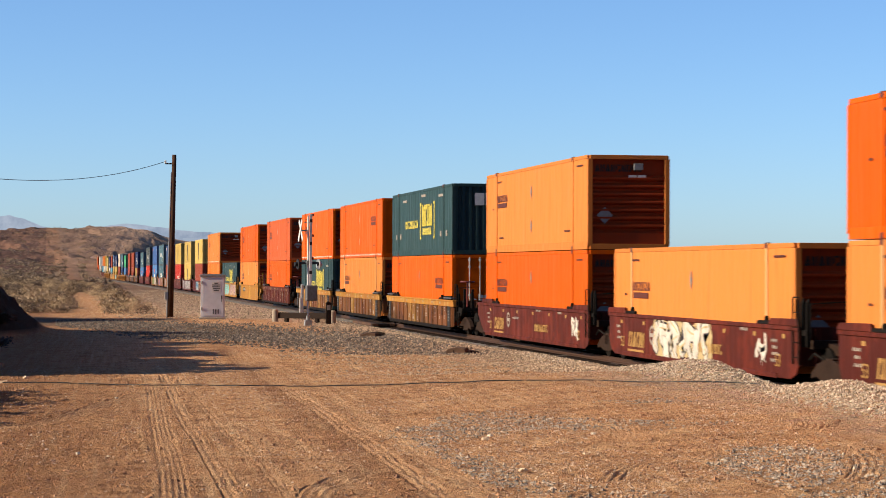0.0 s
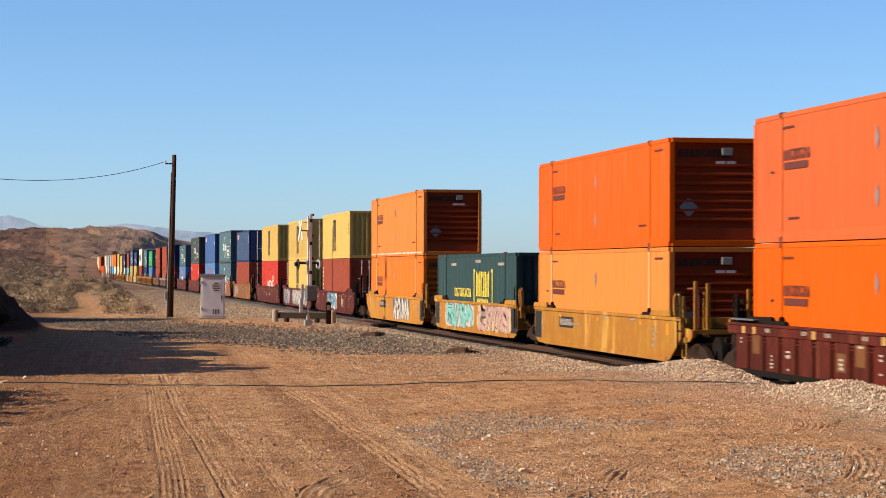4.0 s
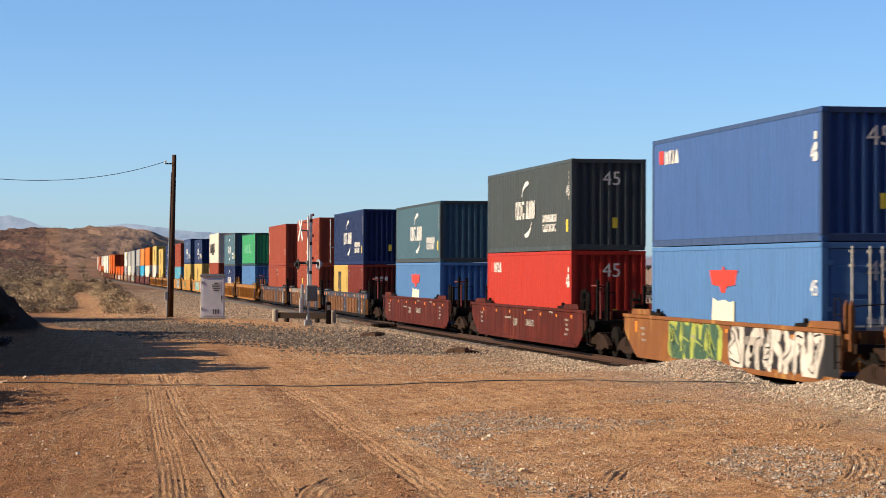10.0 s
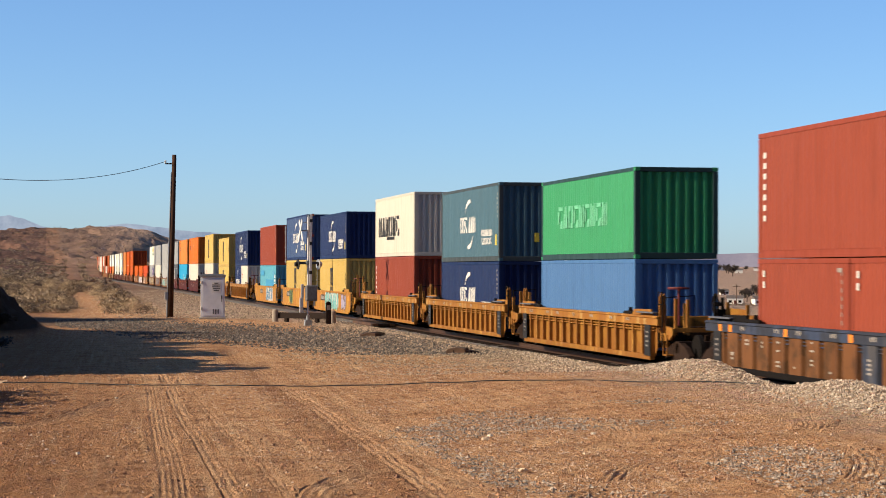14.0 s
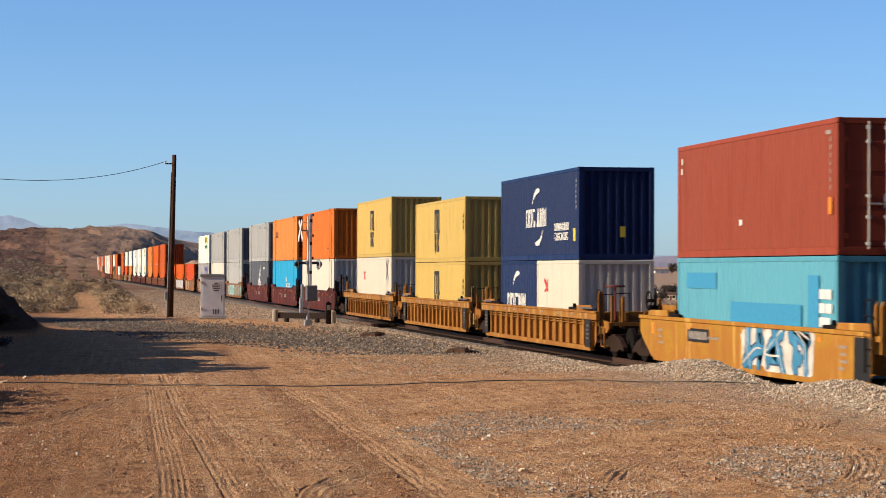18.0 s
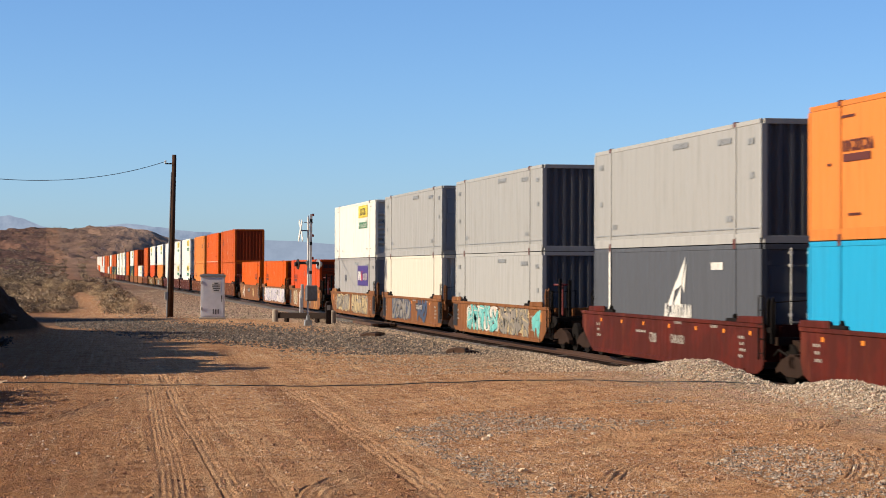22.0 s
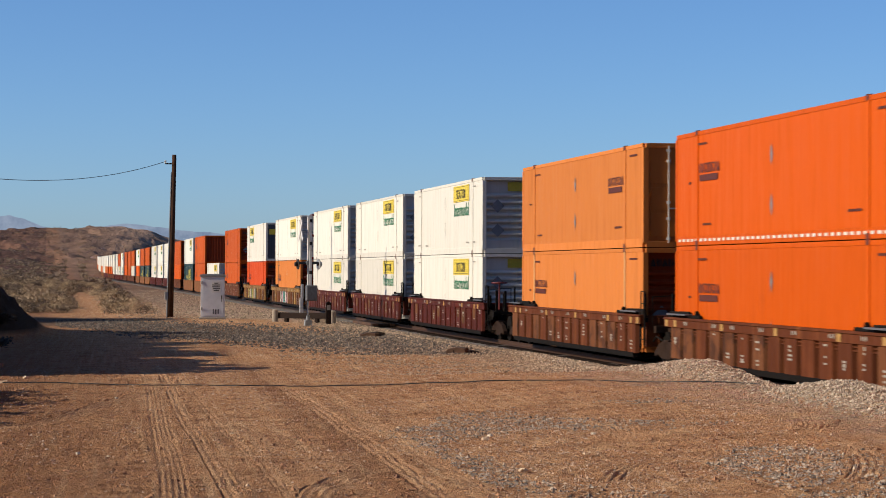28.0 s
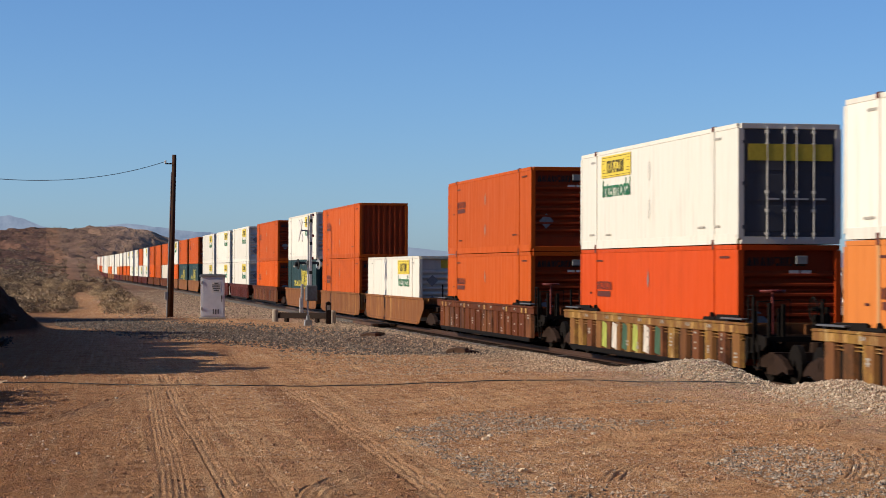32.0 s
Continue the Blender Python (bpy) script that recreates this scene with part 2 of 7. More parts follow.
# wheel tracks pressed into the dirt: points (x, y), half width, depth, grooves across the tread
TRACKS = [
    ([(2.6, 62), (2.42, 51.5), (2.1, 43), (1.85, 36), (1.68, 30.5), (1.5, 26.5), (1.3, 22)], 0.19, 0.011, 5),
    ([(3.0, 60), (2.81, 52.1), (2.51, 42.3), (2.4, 35.5), (2.27, 28.9), (2.15, 23)], 0.13, 0.014, 2),
    ([(3.3, 58), (3.17, 48.8), (3.08, 43.1), (2.97, 36.8), (2.98, 32.0), (2.91, 26.7), (2.9, 22)], 0.10, 0.013, 2),
    ([(6.1, 76), (5.57, 66.6), (5.46, 56.7), (5.26, 46.4), (5.06, 38.6), (4.89, 33.2), (4.68, 27.0), (4.5, 22)], 0.19, 0.020, 3),
    ([(6.6, 70), (6.3, 54.7), (6.0, 48.4), (5.75, 39.5), (5.5, 33.2), (5.3, 27.9)], 0.13, 0.012, 3),
    ([(2.94, 25.8), (3.26, 27.2), (3.55, 28.3), (4.06, 29.5), (4.59, 30.3)], 0.24, 0.016, 4),
    ([(-1.3, 38.4), (-0.57, 39.4), (-0.1, 40.2), (0.56, 42.6), (1.2, 45.9), (1.91, 48.5), (2.5, 51.1)], 0.25, 0.02, 4),
    ([(9.0, 37.5), (9.31, 36.8), (9.33, 36.1), (9.08, 34.8), (8.68, 33.7), (8.1, 33.0)], 0.22, 0.016, 4),
    ([(10.2, 39.4), (10.86, 38.8), (10.78, 37.6), (10.41, 36.4), (9.7, 35.2)], 0.22, 0.016, 4),
    ([(12.1, 37.4), (12.56, 36.6), (12.42, 35.4), (12.05, 34.2), (11.44, 32.9), (10.8, 32.2)], 0.22, 0.016, 4),
    ([(11.4, 32.5), (12.13, 33.6), (12.75, 34.7), (13.7, 36.1)], 0.22, 0.016, 4),
    ([(11.3, 31.4), (11.21, 30.2), (10.81, 28.6), (10.29, 27.3), (9.76, 26.2), (9.0, 25.2)], 0.22, 0.016, 4),
    ([(5.85, 24.4), (6.11, 25.5), (6.44, 26.4), (6.9, 26.9)], 0.2, 0.022, 3),
    ([(7.1, 27.9), (7.57, 29.2), (8.0, 30.0)], 0.18, 0.02, 3),
    ([(9.0, 31.2), (9.44, 31.4), (9.26, 30.6), (8.8, 29.7)], 0.18, 0.02, 3)]


def rounded(pts, n=5):
    """More points along a smooth curve through the given ones."""
    p = [Vector(q) for q in [pts[0]] + list(pts) + [pts[-1]]]
    out = []
    for a, b, c, d in zip(p, p[1:], p[2:], p[3:]):
        for k in range(n):
            t = k / n
            out.append(0.5 * (2 * b + (c - a) * t + (2 * a - 5 * b + 4 * c - d) * t * t + (3 * b - a - 3 * c + d) * t ** 3))
    return [tuple(q) for q in out] + [tuple(p[-1])]


RUTS = []                       # per track: bounds, half width, depth, grooves, segments
for pts, half, deep, cuts in TRACKS:
    line = rounded(pts)
    segs = [(x0, y0, x1 - x0, y1 - y0, math.hypot(x1 - x0, y1 - y0)) for (x0, y0), (x1, y1) in zip(line, line[1:])]
    xs, ys = [p[0] for p in line], [p[1] for p in line]
    RUTS.append((min(xs) - 0.5, max(xs) + 0.5, min(ys), max(ys), half, deep, cuts, segs))


def pressed(x, y):
    """How far the wheels have pressed or heaved the dirt at a point, and how pale its ridges are: packed and dusty,
    with sunlight painted in.
    """
    z, cover, lit_ridge = 0.0, 0.0, 0.0
    for x0, x1, y0, y1, half, deep, cuts, segs in RUTS:
        if not (x0 < x < x1 and y0 < y < y1):
            continue
        for sx, sy, dx, dy, d in segs:
            t = ((x - sx) * dx + (y - sy) * dy) / (d * d)
            if 0 <= t < 1:
                u = ((x - sx) * dy - (y - sy) * dx) / d
                if abs(u) < half * 1.4:
                    cover = 1.0
                    if abs(u) > half:
                        z += deep * 0.5 * (1 - (abs(u) / half - 1) / 0.4)
                    else:
                        wave = math.cos(u / half * math.pi * cuts)
                        z -= deep * (0.5 + 0.6 * wave)
                        lit_ridge = max(lit_ridge, 0.55 - 0.45 * wave)
                    break
    worn = 0.75 + 0.5 * noise.noise((x * 1.3, y * 0.5, 12))
    return z * worn, cover, lit_ridge * min(1.0, worn)


def mounds(x, y):
    """Loose stone heaped along the near side of the rails."""
    h = 0.0
    for mx, my, sx, sy, top in ((14.75, 49.3, 0.8, 2.9, 0.39), (14.6, 54.0, 0.7, 3.2, 0.15), (14.6, 62, 0.8, 5.5, 0.1), (14.9, 40.9, 0.85, 2.7, 0.30), (14.6, 36.5, 0.9, 3.5, 0.30), (15.0, 70, 0.8, 5.0, 0.08)):
        h += top * math.exp(-((x - mx) / sx) ** 2 - ((y - my) / sy) ** 2)
    return h * (1 + 0.15 * noise.noise((x * 2.5, y * 2.5, 7)))


def ground_z(x, y):
    r = math.hypot(x, y)
    tx, tz, _ = track_at(y)
    d = x - tx
    # gentle unevenness, less near the rails
    keep = smoothstep(1.5, 5.0, abs(d))
    z = keep * (0.035 * noise.noise((x / 3.1, y / 3.1, 0)) + 0.10 * noise.noise((x / 14, y / 14, 5)) * smoothstep(40, 80, r))
    if 14 < r < 75:
        dent, cover, _ = pressed(x, y) if -1 < x < 15.5 else (0.0, 0.0, 0.0)
        rough = (0.017 + 0.016 * smoothstep(2.6, 1.2, x)) * noise.fractal((x * 3.6, y * 4.2, 8), 0.6, 2.0, 3) * (0.4 + 0.6 * smoothstep(-0.2, 0.3, noise.noise((x * 0.5, y * 0.3, 4))))
        z += (0.03 * noise.fractal((x * 1.2, y * 1.0, 3), 0.75, 2.1, 4) + rough * (1 - 0.8 * cover)) * keep + dent
    # the yard lies a little higher than the rails, and stone is heaped beside them
    z -= 0.13 * (1 - smoothstep(1.5, 2.5, abs(d)))
    if y < 95 and d < 0:
        z += smoothstep(-12, -4.5, d) * (1 - smoothstep(-2.6, -1.75, d)) * (0.24 * (1 - smoothstep(50, 60, y)) + 0.03 * (1 - smoothstep(60, 88, y)))
        z += mounds(x, y) * (1 - smoothstep(-2.3, -1.8, d))
    # the plain beyond the rails falls into a wide valley and rises again far off
    if d > 1.6 and y > -20:
        low = 15.0 * smoothstep(120, 1100, r) * (1 - smoothstep(1500, 4200, r)) * smoothstep(10, 60, d)
        z -= 0.5 * smoothstep(2.2, 6, d) + low
    z += tz * (1.0 - 0.75 * smoothstep(20, 160, abs(d)))
    # dirt bank beside the road: a ragged crest, a steep face towards the yard
    if 54 < y < 108 and x < 1.0:
        foot = -2.7 + 4.0 * smoothstep(82, 96, y) + 0.4 * noise.noise((y / 2.5, 1, 6))
        crest = 5.5 * smoothstep(56.6, 59.0, y) * (1 - smoothstep(97, 105, y)) * (1 + 0.30 * noise.noise((y / 2.6, 0, 9)) + 0.16 * noise.noise((y / 0.9, 4, 2)))
        if x < foot:
            t = min(1.0, (foot - x) / (foot + 9.0))
            t = (1 - (1 - t) ** 1.7) * smoothstep(-0.02, 0.48, t)
            z += crest * (t if x > -9 else 1 - smoothstep(0, 16, -9 - x)) * (1 + 0.22 * noise.noise((x / 0.7, y / 1.1, 2)) + 0.1 * noise.noise((x / 0.25, y / 0.4, 5)))
    u = (x + 6.5) ** 2 / 5.0 + (y - 122) ** 2 / 55.0
    if u < 6:
        z += 6.6 * math.exp(-u)
    # low swell with brush beyond the road
    z += 1.3 * smoothstep(150, 330, y) * smoothstep(3.0, -16.0, x) * (1 - smoothstep(900, 1300, y)) * (1 + 0.5 * noise.noise((x / 9, y / 22, 1)))
    # unseen rise behind the camera, added to block sky light from the container ends
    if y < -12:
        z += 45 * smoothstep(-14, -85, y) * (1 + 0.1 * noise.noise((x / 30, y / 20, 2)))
    # eroded hills
    ang = math.degrees(math.atan2(x, y))
    if r > 500 and ang < 60:
        left = (1 - 0.9 * smoothstep(3.95, 4.9, ang)) * (1 - 0.10 * smoothstep(1.4, 3.0, ang)) * (1 - 0.1 * smoothstep(4.9, 12, ang))
        crest = 33.0 + 1.6 * noise.noise((x / 160, 0, 6))
        h = smoothstep(1000, 1900, r)
        rough = smoothstep(900, 1150, r) * (1 - smoothstep(1820, 1960, r))
        cut = abs(noise.fractal((x / 120, y / 300, 1.3), 0.8, 2.0, 5))
        fine = noise.fractal((x / 17, y / 60, 4.1), 0.8, 2.1, 3)
        z += left * (h * crest - rough * (30 * max(0.0, 0.5 - 1.5 * cut) * (0.3 + 0.7 * h) + 1.8 * fine))
        z += left * smoothstep(550, 950, r) * (1 - smoothstep(1150, 1500, r)) * (3.5 + 6 * noise.fractal((x / 150, y / 260, 8), 0.9, 2, 4))
        z += (1 - left) * smoothstep(1500, 4200, r) * 6
    return z


def make_ground():
    angs = np.unique(np.concatenate([np.linspace(-180, -12, 34), np.linspace(-12, -2.2, 60), np.linspace(-2.2, 22.2, 940), np.linspace(22.2, 180, 40)]))
    rads = np.concatenate([[0.0], np.geomspace(2.5, 21, 12)[:-1], np.geomspace(21, 62, 460)[:-1], np.geomspace(62, 130, 150)[:-1], np.geomspace(130, 700, 110)[:-1], np.geomspace(700, 2200, 150)[:-1], np.geomspace(2200, 4700, 14)])
    n = len(angs)
    sins, coss = np.sin(np.radians(angs)), np.cos(np.radians(angs))
    verts = [(float(x), float(y), ground_z(float(x), float(y))) for r in rads for x, y in zip(r * sins, r * coss)]
    i = np.arange(len(rads) - 1)[:, None] * n + np.arange(n - 1)[None]
    faces = np.stack([i, i + 1, i + n + 1, i + n], -1).reshape(-1, 4).tolist()
    me = bpy.data.meshes.new("ground")
    me.from_pydata(verts, [], faces)
    me.polygons.foreach_set("use_smooth", [True] * len(faces))
    packed = me.attributes.new("lit_dust", "FLOAT", "POINT")
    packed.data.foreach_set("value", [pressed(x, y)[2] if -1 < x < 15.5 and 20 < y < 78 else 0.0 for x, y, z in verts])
    me.materials.append(ground_material())
    return tagged(new("ground", me), "tan desert dirt with gravel, wheel tracks and dry scrub", "ground", kind="structure")


def ground_material():
    m, nt, b = nodes_of("desert_dirt")
    geo = nt.nodes.new("ShaderNodeNewGeometry")
    pos = geo.outputs["Position"]
    sep = nt.nodes.new("ShaderNodeSeparateXYZ")
    nt.links.new(pos, sep.inputs[0])
    big = noise_node(nt, 0.11, 4, pos)
    mid = noise_node(nt, 0.8, 5, pos, 0.65)
    fine = noise_node(nt, 9, 6, pos, 0.75)
    grit = noise_node(nt, 38, 3, pos, 0.7)
    dirt = ramp(nt, mid, (0.28, lin("ba865c", 0.74)), (0.5, lin("e6b07e", 0.74)), (0.72, lin("f8ce9c", 0.74)))
    dirt = mix(nt, ramp(nt, big, (0.4, black(0)), (0.65, black(0.45))), dirt, lin("dca676", 0.74))
    dirt = mix(nt, ramp(nt, fine, (0.42, black(0)), (0.66, black(0.75))), dirt, lin("a0724e", 0.74))
    dirt = mix(nt, ramp(nt, grit, (0.6, black(0)), (0.7, black(0.7))), dirt, lin("f4e2cc", 0.74))
    # broken crust in dark ragged patches, and faint lines along the way the wheels went
    crust = noise_node(nt, 1.3, 7, pos, 0.78)
    dirt = mix(nt, ramp(nt, crust, (0.49, black(0)), (0.58, black(0.62))), dirt, lin("865838", 0.74))
    lane = nt.nodes.new("ShaderNodeCombineXYZ")
    nt.links.new(calc(nt, "SUBTRACT", calc(nt, "MULTIPLY", sep.outputs[0], 7.0), calc(nt, "MULTIPLY", sep.outputs[1], 0.2)), lane.inputs[0])
    nt.links.new(calc(nt, "MULTIPLY", sep.outputs[1], 0.12), lane.inputs[1])
    lines = noise_node(nt, 1.0, 4, lane.outputs[0], 0.6)
    dirt = mix(nt, ramp(nt, lines, (0.52, black(0)), (0.68, black(0.45))), dirt, lin("fad8ac", 0.74))
    dirt = mix(nt, ramp(nt, lines, (0.32, black(0.4)), (0.46, black(0))), dirt, lin("9c6e4a", 0.74))
    speck = noise_node(nt, 85, 3, pos, 0.8)
    dirt = mix(nt, ramp(nt, speck, (0.53, black(0)), (0.62, black(0.42))), dirt, lin("7a5236", 0.74))
    dirt = mix(nt, ramp(nt, speck, (0.36, black(0.7)), (0.45, black(0))), dirt, lin("fbe2c2", 0.74))
    # damp darker soil along the rut; on the bank, shade painted into the soil colour
    damp = calc(nt, "ABSOLUTE", calc(nt, "SUBTRACT", sep.outputs[0], calc(nt, "MULTIPLY_ADD", sep.outputs[1], 0.0315)))
    damp.node.inputs[0].links[0].from_node.inputs[1].links[0].from_node.inputs[2].default_value = 3.45
    damp = ramp(nt, calc(nt, "ADD", damp, calc(nt, "MULTIPLY", mid, 0.5)), (0.2, black(0.6)), (0.75, black(0)))
    dirt = mix(nt, damp, dirt, lin("85583c", 0.74))
    west = ramp(nt, calc(nt, "MULTIPLY_ADD", calc(nt, "ADD", sep.outputs[0], calc(nt, "MULTIPLY", mid, -2.4)), 0.25), (0.1, black(0.68)), (1.15, black(0.05)))
    dirt = mix(nt, west, dirt, ramp(nt, fine, (0.35, lin("6e4630", 0.74)), (0.65, lin("a8764e", 0.74))))
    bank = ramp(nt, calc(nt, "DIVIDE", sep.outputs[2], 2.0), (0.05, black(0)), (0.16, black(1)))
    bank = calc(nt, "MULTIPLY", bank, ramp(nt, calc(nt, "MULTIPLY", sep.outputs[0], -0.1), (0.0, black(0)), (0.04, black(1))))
    # tyre ridges coloured pale: packed dust, with sunlit crests painted in
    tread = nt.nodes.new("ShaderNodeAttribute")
    tread.attribute_name = "lit_dust"
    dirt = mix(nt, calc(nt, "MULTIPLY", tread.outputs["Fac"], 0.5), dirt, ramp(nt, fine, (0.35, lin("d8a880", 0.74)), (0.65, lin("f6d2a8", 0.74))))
    # stony ground towards the rails: distance from the track, broken by noise
    side = calc(nt, "SUBTRACT", TX, sep.outputs[0])
    edge = calc(nt, "ADD", side, calc(nt, "MULTIPLY", mid, 5.0))
    edge = calc(nt, "SUBTRACT", edge, ramp(nt, calc(nt, "DIVIDE", sep.outputs[1], 1000.0), (0.115, black(0)), (0.132, black(4.5))))
    stony = ramp(nt, calc(nt, "DIVIDE", edge, 14.0), (0.42, black(1)), (0.62, black(0)))
    vor = nt.nodes.new("ShaderNodeTexVoronoi")
    vor.inputs["Scale"].default_value = 14
    nt.links.new(pos, vor.inputs["Vector"])
    stone = mix(nt, 0.6, ramp(nt, fine, (0.3, lin("9c826a", 0.74)), (0.7, lin("dcc2a4", 0.74))), vor.outputs["Color"], "SOFT_LIGHT")
    hsv = nt.nodes.new("ShaderNodeHueSaturation")
    hsv.inputs["Saturation"].default_value = 0.55
    nt.links.new(stone, hsv.inputs["Color"])
    near = mix(nt, calc(nt, "MULTIPLY", stony, 0.6), dirt, hsv.outputs[0])
    # dark broken stone spread across the road before the crossing
    band = calc(nt, "ABSOLUTE", calc(nt, "SUBTRACT", calc(nt, "ADD", sep.outputs[1], calc(nt, "MULTIPLY", sep.outputs[0], 3.0)), 119.0))
    band = calc(nt, "DIVIDE", calc(nt, "ADD", band, calc(nt, "MULTIPLY", mid, 8.0)), 40.0)
    near = mix(nt, ramp(nt, band, (0.28, black(0.8)), (0.46, black(0))), near, ramp(nt, fine, (0.35, lin("42362e", 0.74)), (0.65, lin("8c7868", 0.74))))
    # bank mixed nearly black, painting in the shade on its face
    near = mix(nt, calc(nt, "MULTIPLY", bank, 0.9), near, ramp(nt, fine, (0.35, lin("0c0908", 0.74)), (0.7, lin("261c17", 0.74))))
    near = mix(nt, 1.0, near, (0.985, 0.965, 0.915, 1), "MULTIPLY")
    # brush-covered slopes far off
    far = calc(nt, "MULTIPLY", ramp(nt, calc(nt, "DIVIDE", sep.outputs[1], 1000.0), (0.14, black(0)), (0.3, black(1))), 0.78)
    # the added rise behind the camera takes dark scrub too, so it reflects little
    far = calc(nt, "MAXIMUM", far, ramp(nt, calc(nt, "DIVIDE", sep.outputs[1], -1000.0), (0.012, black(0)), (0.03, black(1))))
    tuft = noise_node(nt, 0.3, 7, pos, 0.85)
    scrub = ramp(nt, tuft, (0.4, lin("30221c", 0.7)), (0.49, lin("6c5042", 0.7)), (0.57, lin("a07860", 0.7)))
    scrub2 = ramp(nt, noise_node(nt, 0.022, 6, pos, 0.65), (0.35, lin("40302a", 0.7)), (0.62, lin("947060", 0.7)))
    scrub = mix(nt, 0.5, scrub, scrub2)
    # the bare dirt road that runs on through the brush
    off = calc(nt, "ABSOLUTE", calc(nt, "SUBTRACT", sep.outputs[0], calc(nt, "MULTIPLY_ADD", sep.outputs[1], 0.01)))
    off.node.inputs[0].links[0].from_node.inputs[1].links[0].from_node.inputs[2].default_value = 1.3
    road = calc(nt, "MULTIPLY", ramp(nt, calc(nt, "DIVIDE", calc(nt, "ADD", off, calc(nt, "MULTIPLY", mid, 1.2)), 6.0), (0.16, black(1)), (0.32, black(0))),
                ramp(nt, calc(nt, "DIVIDE", sep.outputs[1], 1000.0), (0.19, black(1)), (0.28, black(0))))
    far = calc(nt, "MULTIPLY", far, calc(nt, "SUBTRACT", 1.0, road))
    # pale dry fields on the plain beyond the rails
    field = ramp(nt, calc(nt, "DIVIDE", sep.outputs[0], 1000.0), (0.03, black(0)), (0.07, black(0.75)))
    scrub = mix(nt, field, scrub, ramp(nt, tuft, (0.35, lin("8a6e5c", 0.7)), (0.6, lin("c8aa92", 0.7))))
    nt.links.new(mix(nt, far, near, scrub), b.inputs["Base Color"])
    b.inputs["Roughness"].default_value = 0.95
    b.inputs["Specular IOR Level"].default_value = 0.1
    h = calc(nt, "ADD", calc(nt, "ADD", calc(nt, "ADD", calc(nt, "MULTIPLY", fine, 0.75), calc(nt, "MULTIPLY", crust, -0.5)), calc(nt, "MULTIPLY", grit, 0.12)), calc(nt, "ADD", calc(nt, "MULTIPLY", mid, 1.2), calc(nt, "MULTIPLY", vor.outputs["Distance"], calc(nt, "MULTIPLY", stony, 0.8))))
    bump(nt, b, h, 1.0, 0.2)
    return m


make_ground()


# ---- far mountains ----
def backdrop(name, label, r, a0, a1, height, col, seed, snow=None, depth=60):
    """A far range: a jagged wall of slopes at the distance r between two bearings."""
    rng = random.Random(seed)
    n, rows = 160, 7
    verts, faces = [], []
    for j in range(rows):
        f = j / (rows - 1)
        for i in range(n + 1):
            t = i / n
            a = radians(a0 + (a1 - a0) * t)
            h = height(a0 + (a1 - a0) * t) * (1 + 0.035 * noise.fractal((t * 14 + seed, seed, 0), 0.9, 2, 5))
            rr = r + depth * f + 25 * noise.noise((t * 30, f * 4, seed))
            verts.append((rr * math.sin(a), rr * math.cos(a), -8 + (h + 8) * f + (h * 0.08 * noise.noise((t * 40, f * 5, seed)) if 0 < j < rows - 1 else 0)))
    for j in range(rows - 1):
        for i in range(n):
            k = j * (n + 1) + i
            faces.append((k, k + 1, k + n + 2, k + n + 1))
    me = bpy.data.meshes.new(name)
    me.from_pydata(verts, [], faces)
    m, nt, b = nodes_of(name + "_slopes")
    geo = nt.nodes.new("ShaderNodeNewGeometry")
    # distance haze is painted into these colours, which glow without any lamp
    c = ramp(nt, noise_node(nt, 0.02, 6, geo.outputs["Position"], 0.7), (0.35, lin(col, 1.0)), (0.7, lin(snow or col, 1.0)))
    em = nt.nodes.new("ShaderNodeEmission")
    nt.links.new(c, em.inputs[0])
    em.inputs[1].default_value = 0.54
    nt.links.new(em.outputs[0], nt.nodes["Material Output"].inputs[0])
    me.materials.append(m)
    return tagged(new("backdrop", me), label, "mountains", kind="structure")


def peaks(*pts):
    """Height over bearing, straight between the given points."""
    xs, hs = [p[0] for p in pts], [p[1] for p in pts]
    return lambda a: float(np.interp(a, xs, hs))


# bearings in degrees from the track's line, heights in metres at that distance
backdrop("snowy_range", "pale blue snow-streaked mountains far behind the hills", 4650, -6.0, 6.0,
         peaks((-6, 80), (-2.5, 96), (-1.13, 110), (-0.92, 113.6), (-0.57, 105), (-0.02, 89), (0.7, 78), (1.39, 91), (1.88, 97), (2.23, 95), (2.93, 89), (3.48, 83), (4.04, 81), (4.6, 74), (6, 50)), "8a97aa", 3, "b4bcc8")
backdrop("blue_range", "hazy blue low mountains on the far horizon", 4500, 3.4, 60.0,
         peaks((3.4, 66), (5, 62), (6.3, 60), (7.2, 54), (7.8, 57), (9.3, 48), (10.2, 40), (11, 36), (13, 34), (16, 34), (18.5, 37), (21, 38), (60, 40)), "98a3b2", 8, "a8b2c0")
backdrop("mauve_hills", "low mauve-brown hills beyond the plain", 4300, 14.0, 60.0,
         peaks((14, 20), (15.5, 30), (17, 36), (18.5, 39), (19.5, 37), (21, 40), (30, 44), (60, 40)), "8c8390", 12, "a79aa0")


# ---- the train ----
FLOOR = 0.33 + RT               # floor of the lower containers
CORNERS = [(sx, sy, top) for sx in (-1, 1) for sy in (-1, 1) for top in (0, 1)]


def fold(a, b, pitch, depth, flat=0.32):
    """A trapezoid fold from a to b: (run, depth) points."""
    n = max(1, round((b - a) / pitch))
    s = (b - a) / n
    pts = []
    for i in range(n):
        y = a + i * s
        pts += [(y, 0), (y + s * flat, 0), (y + s * 0.5, depth), (y + s * (0.5 + flat), depth)]
    return pts + [(b, 0)]


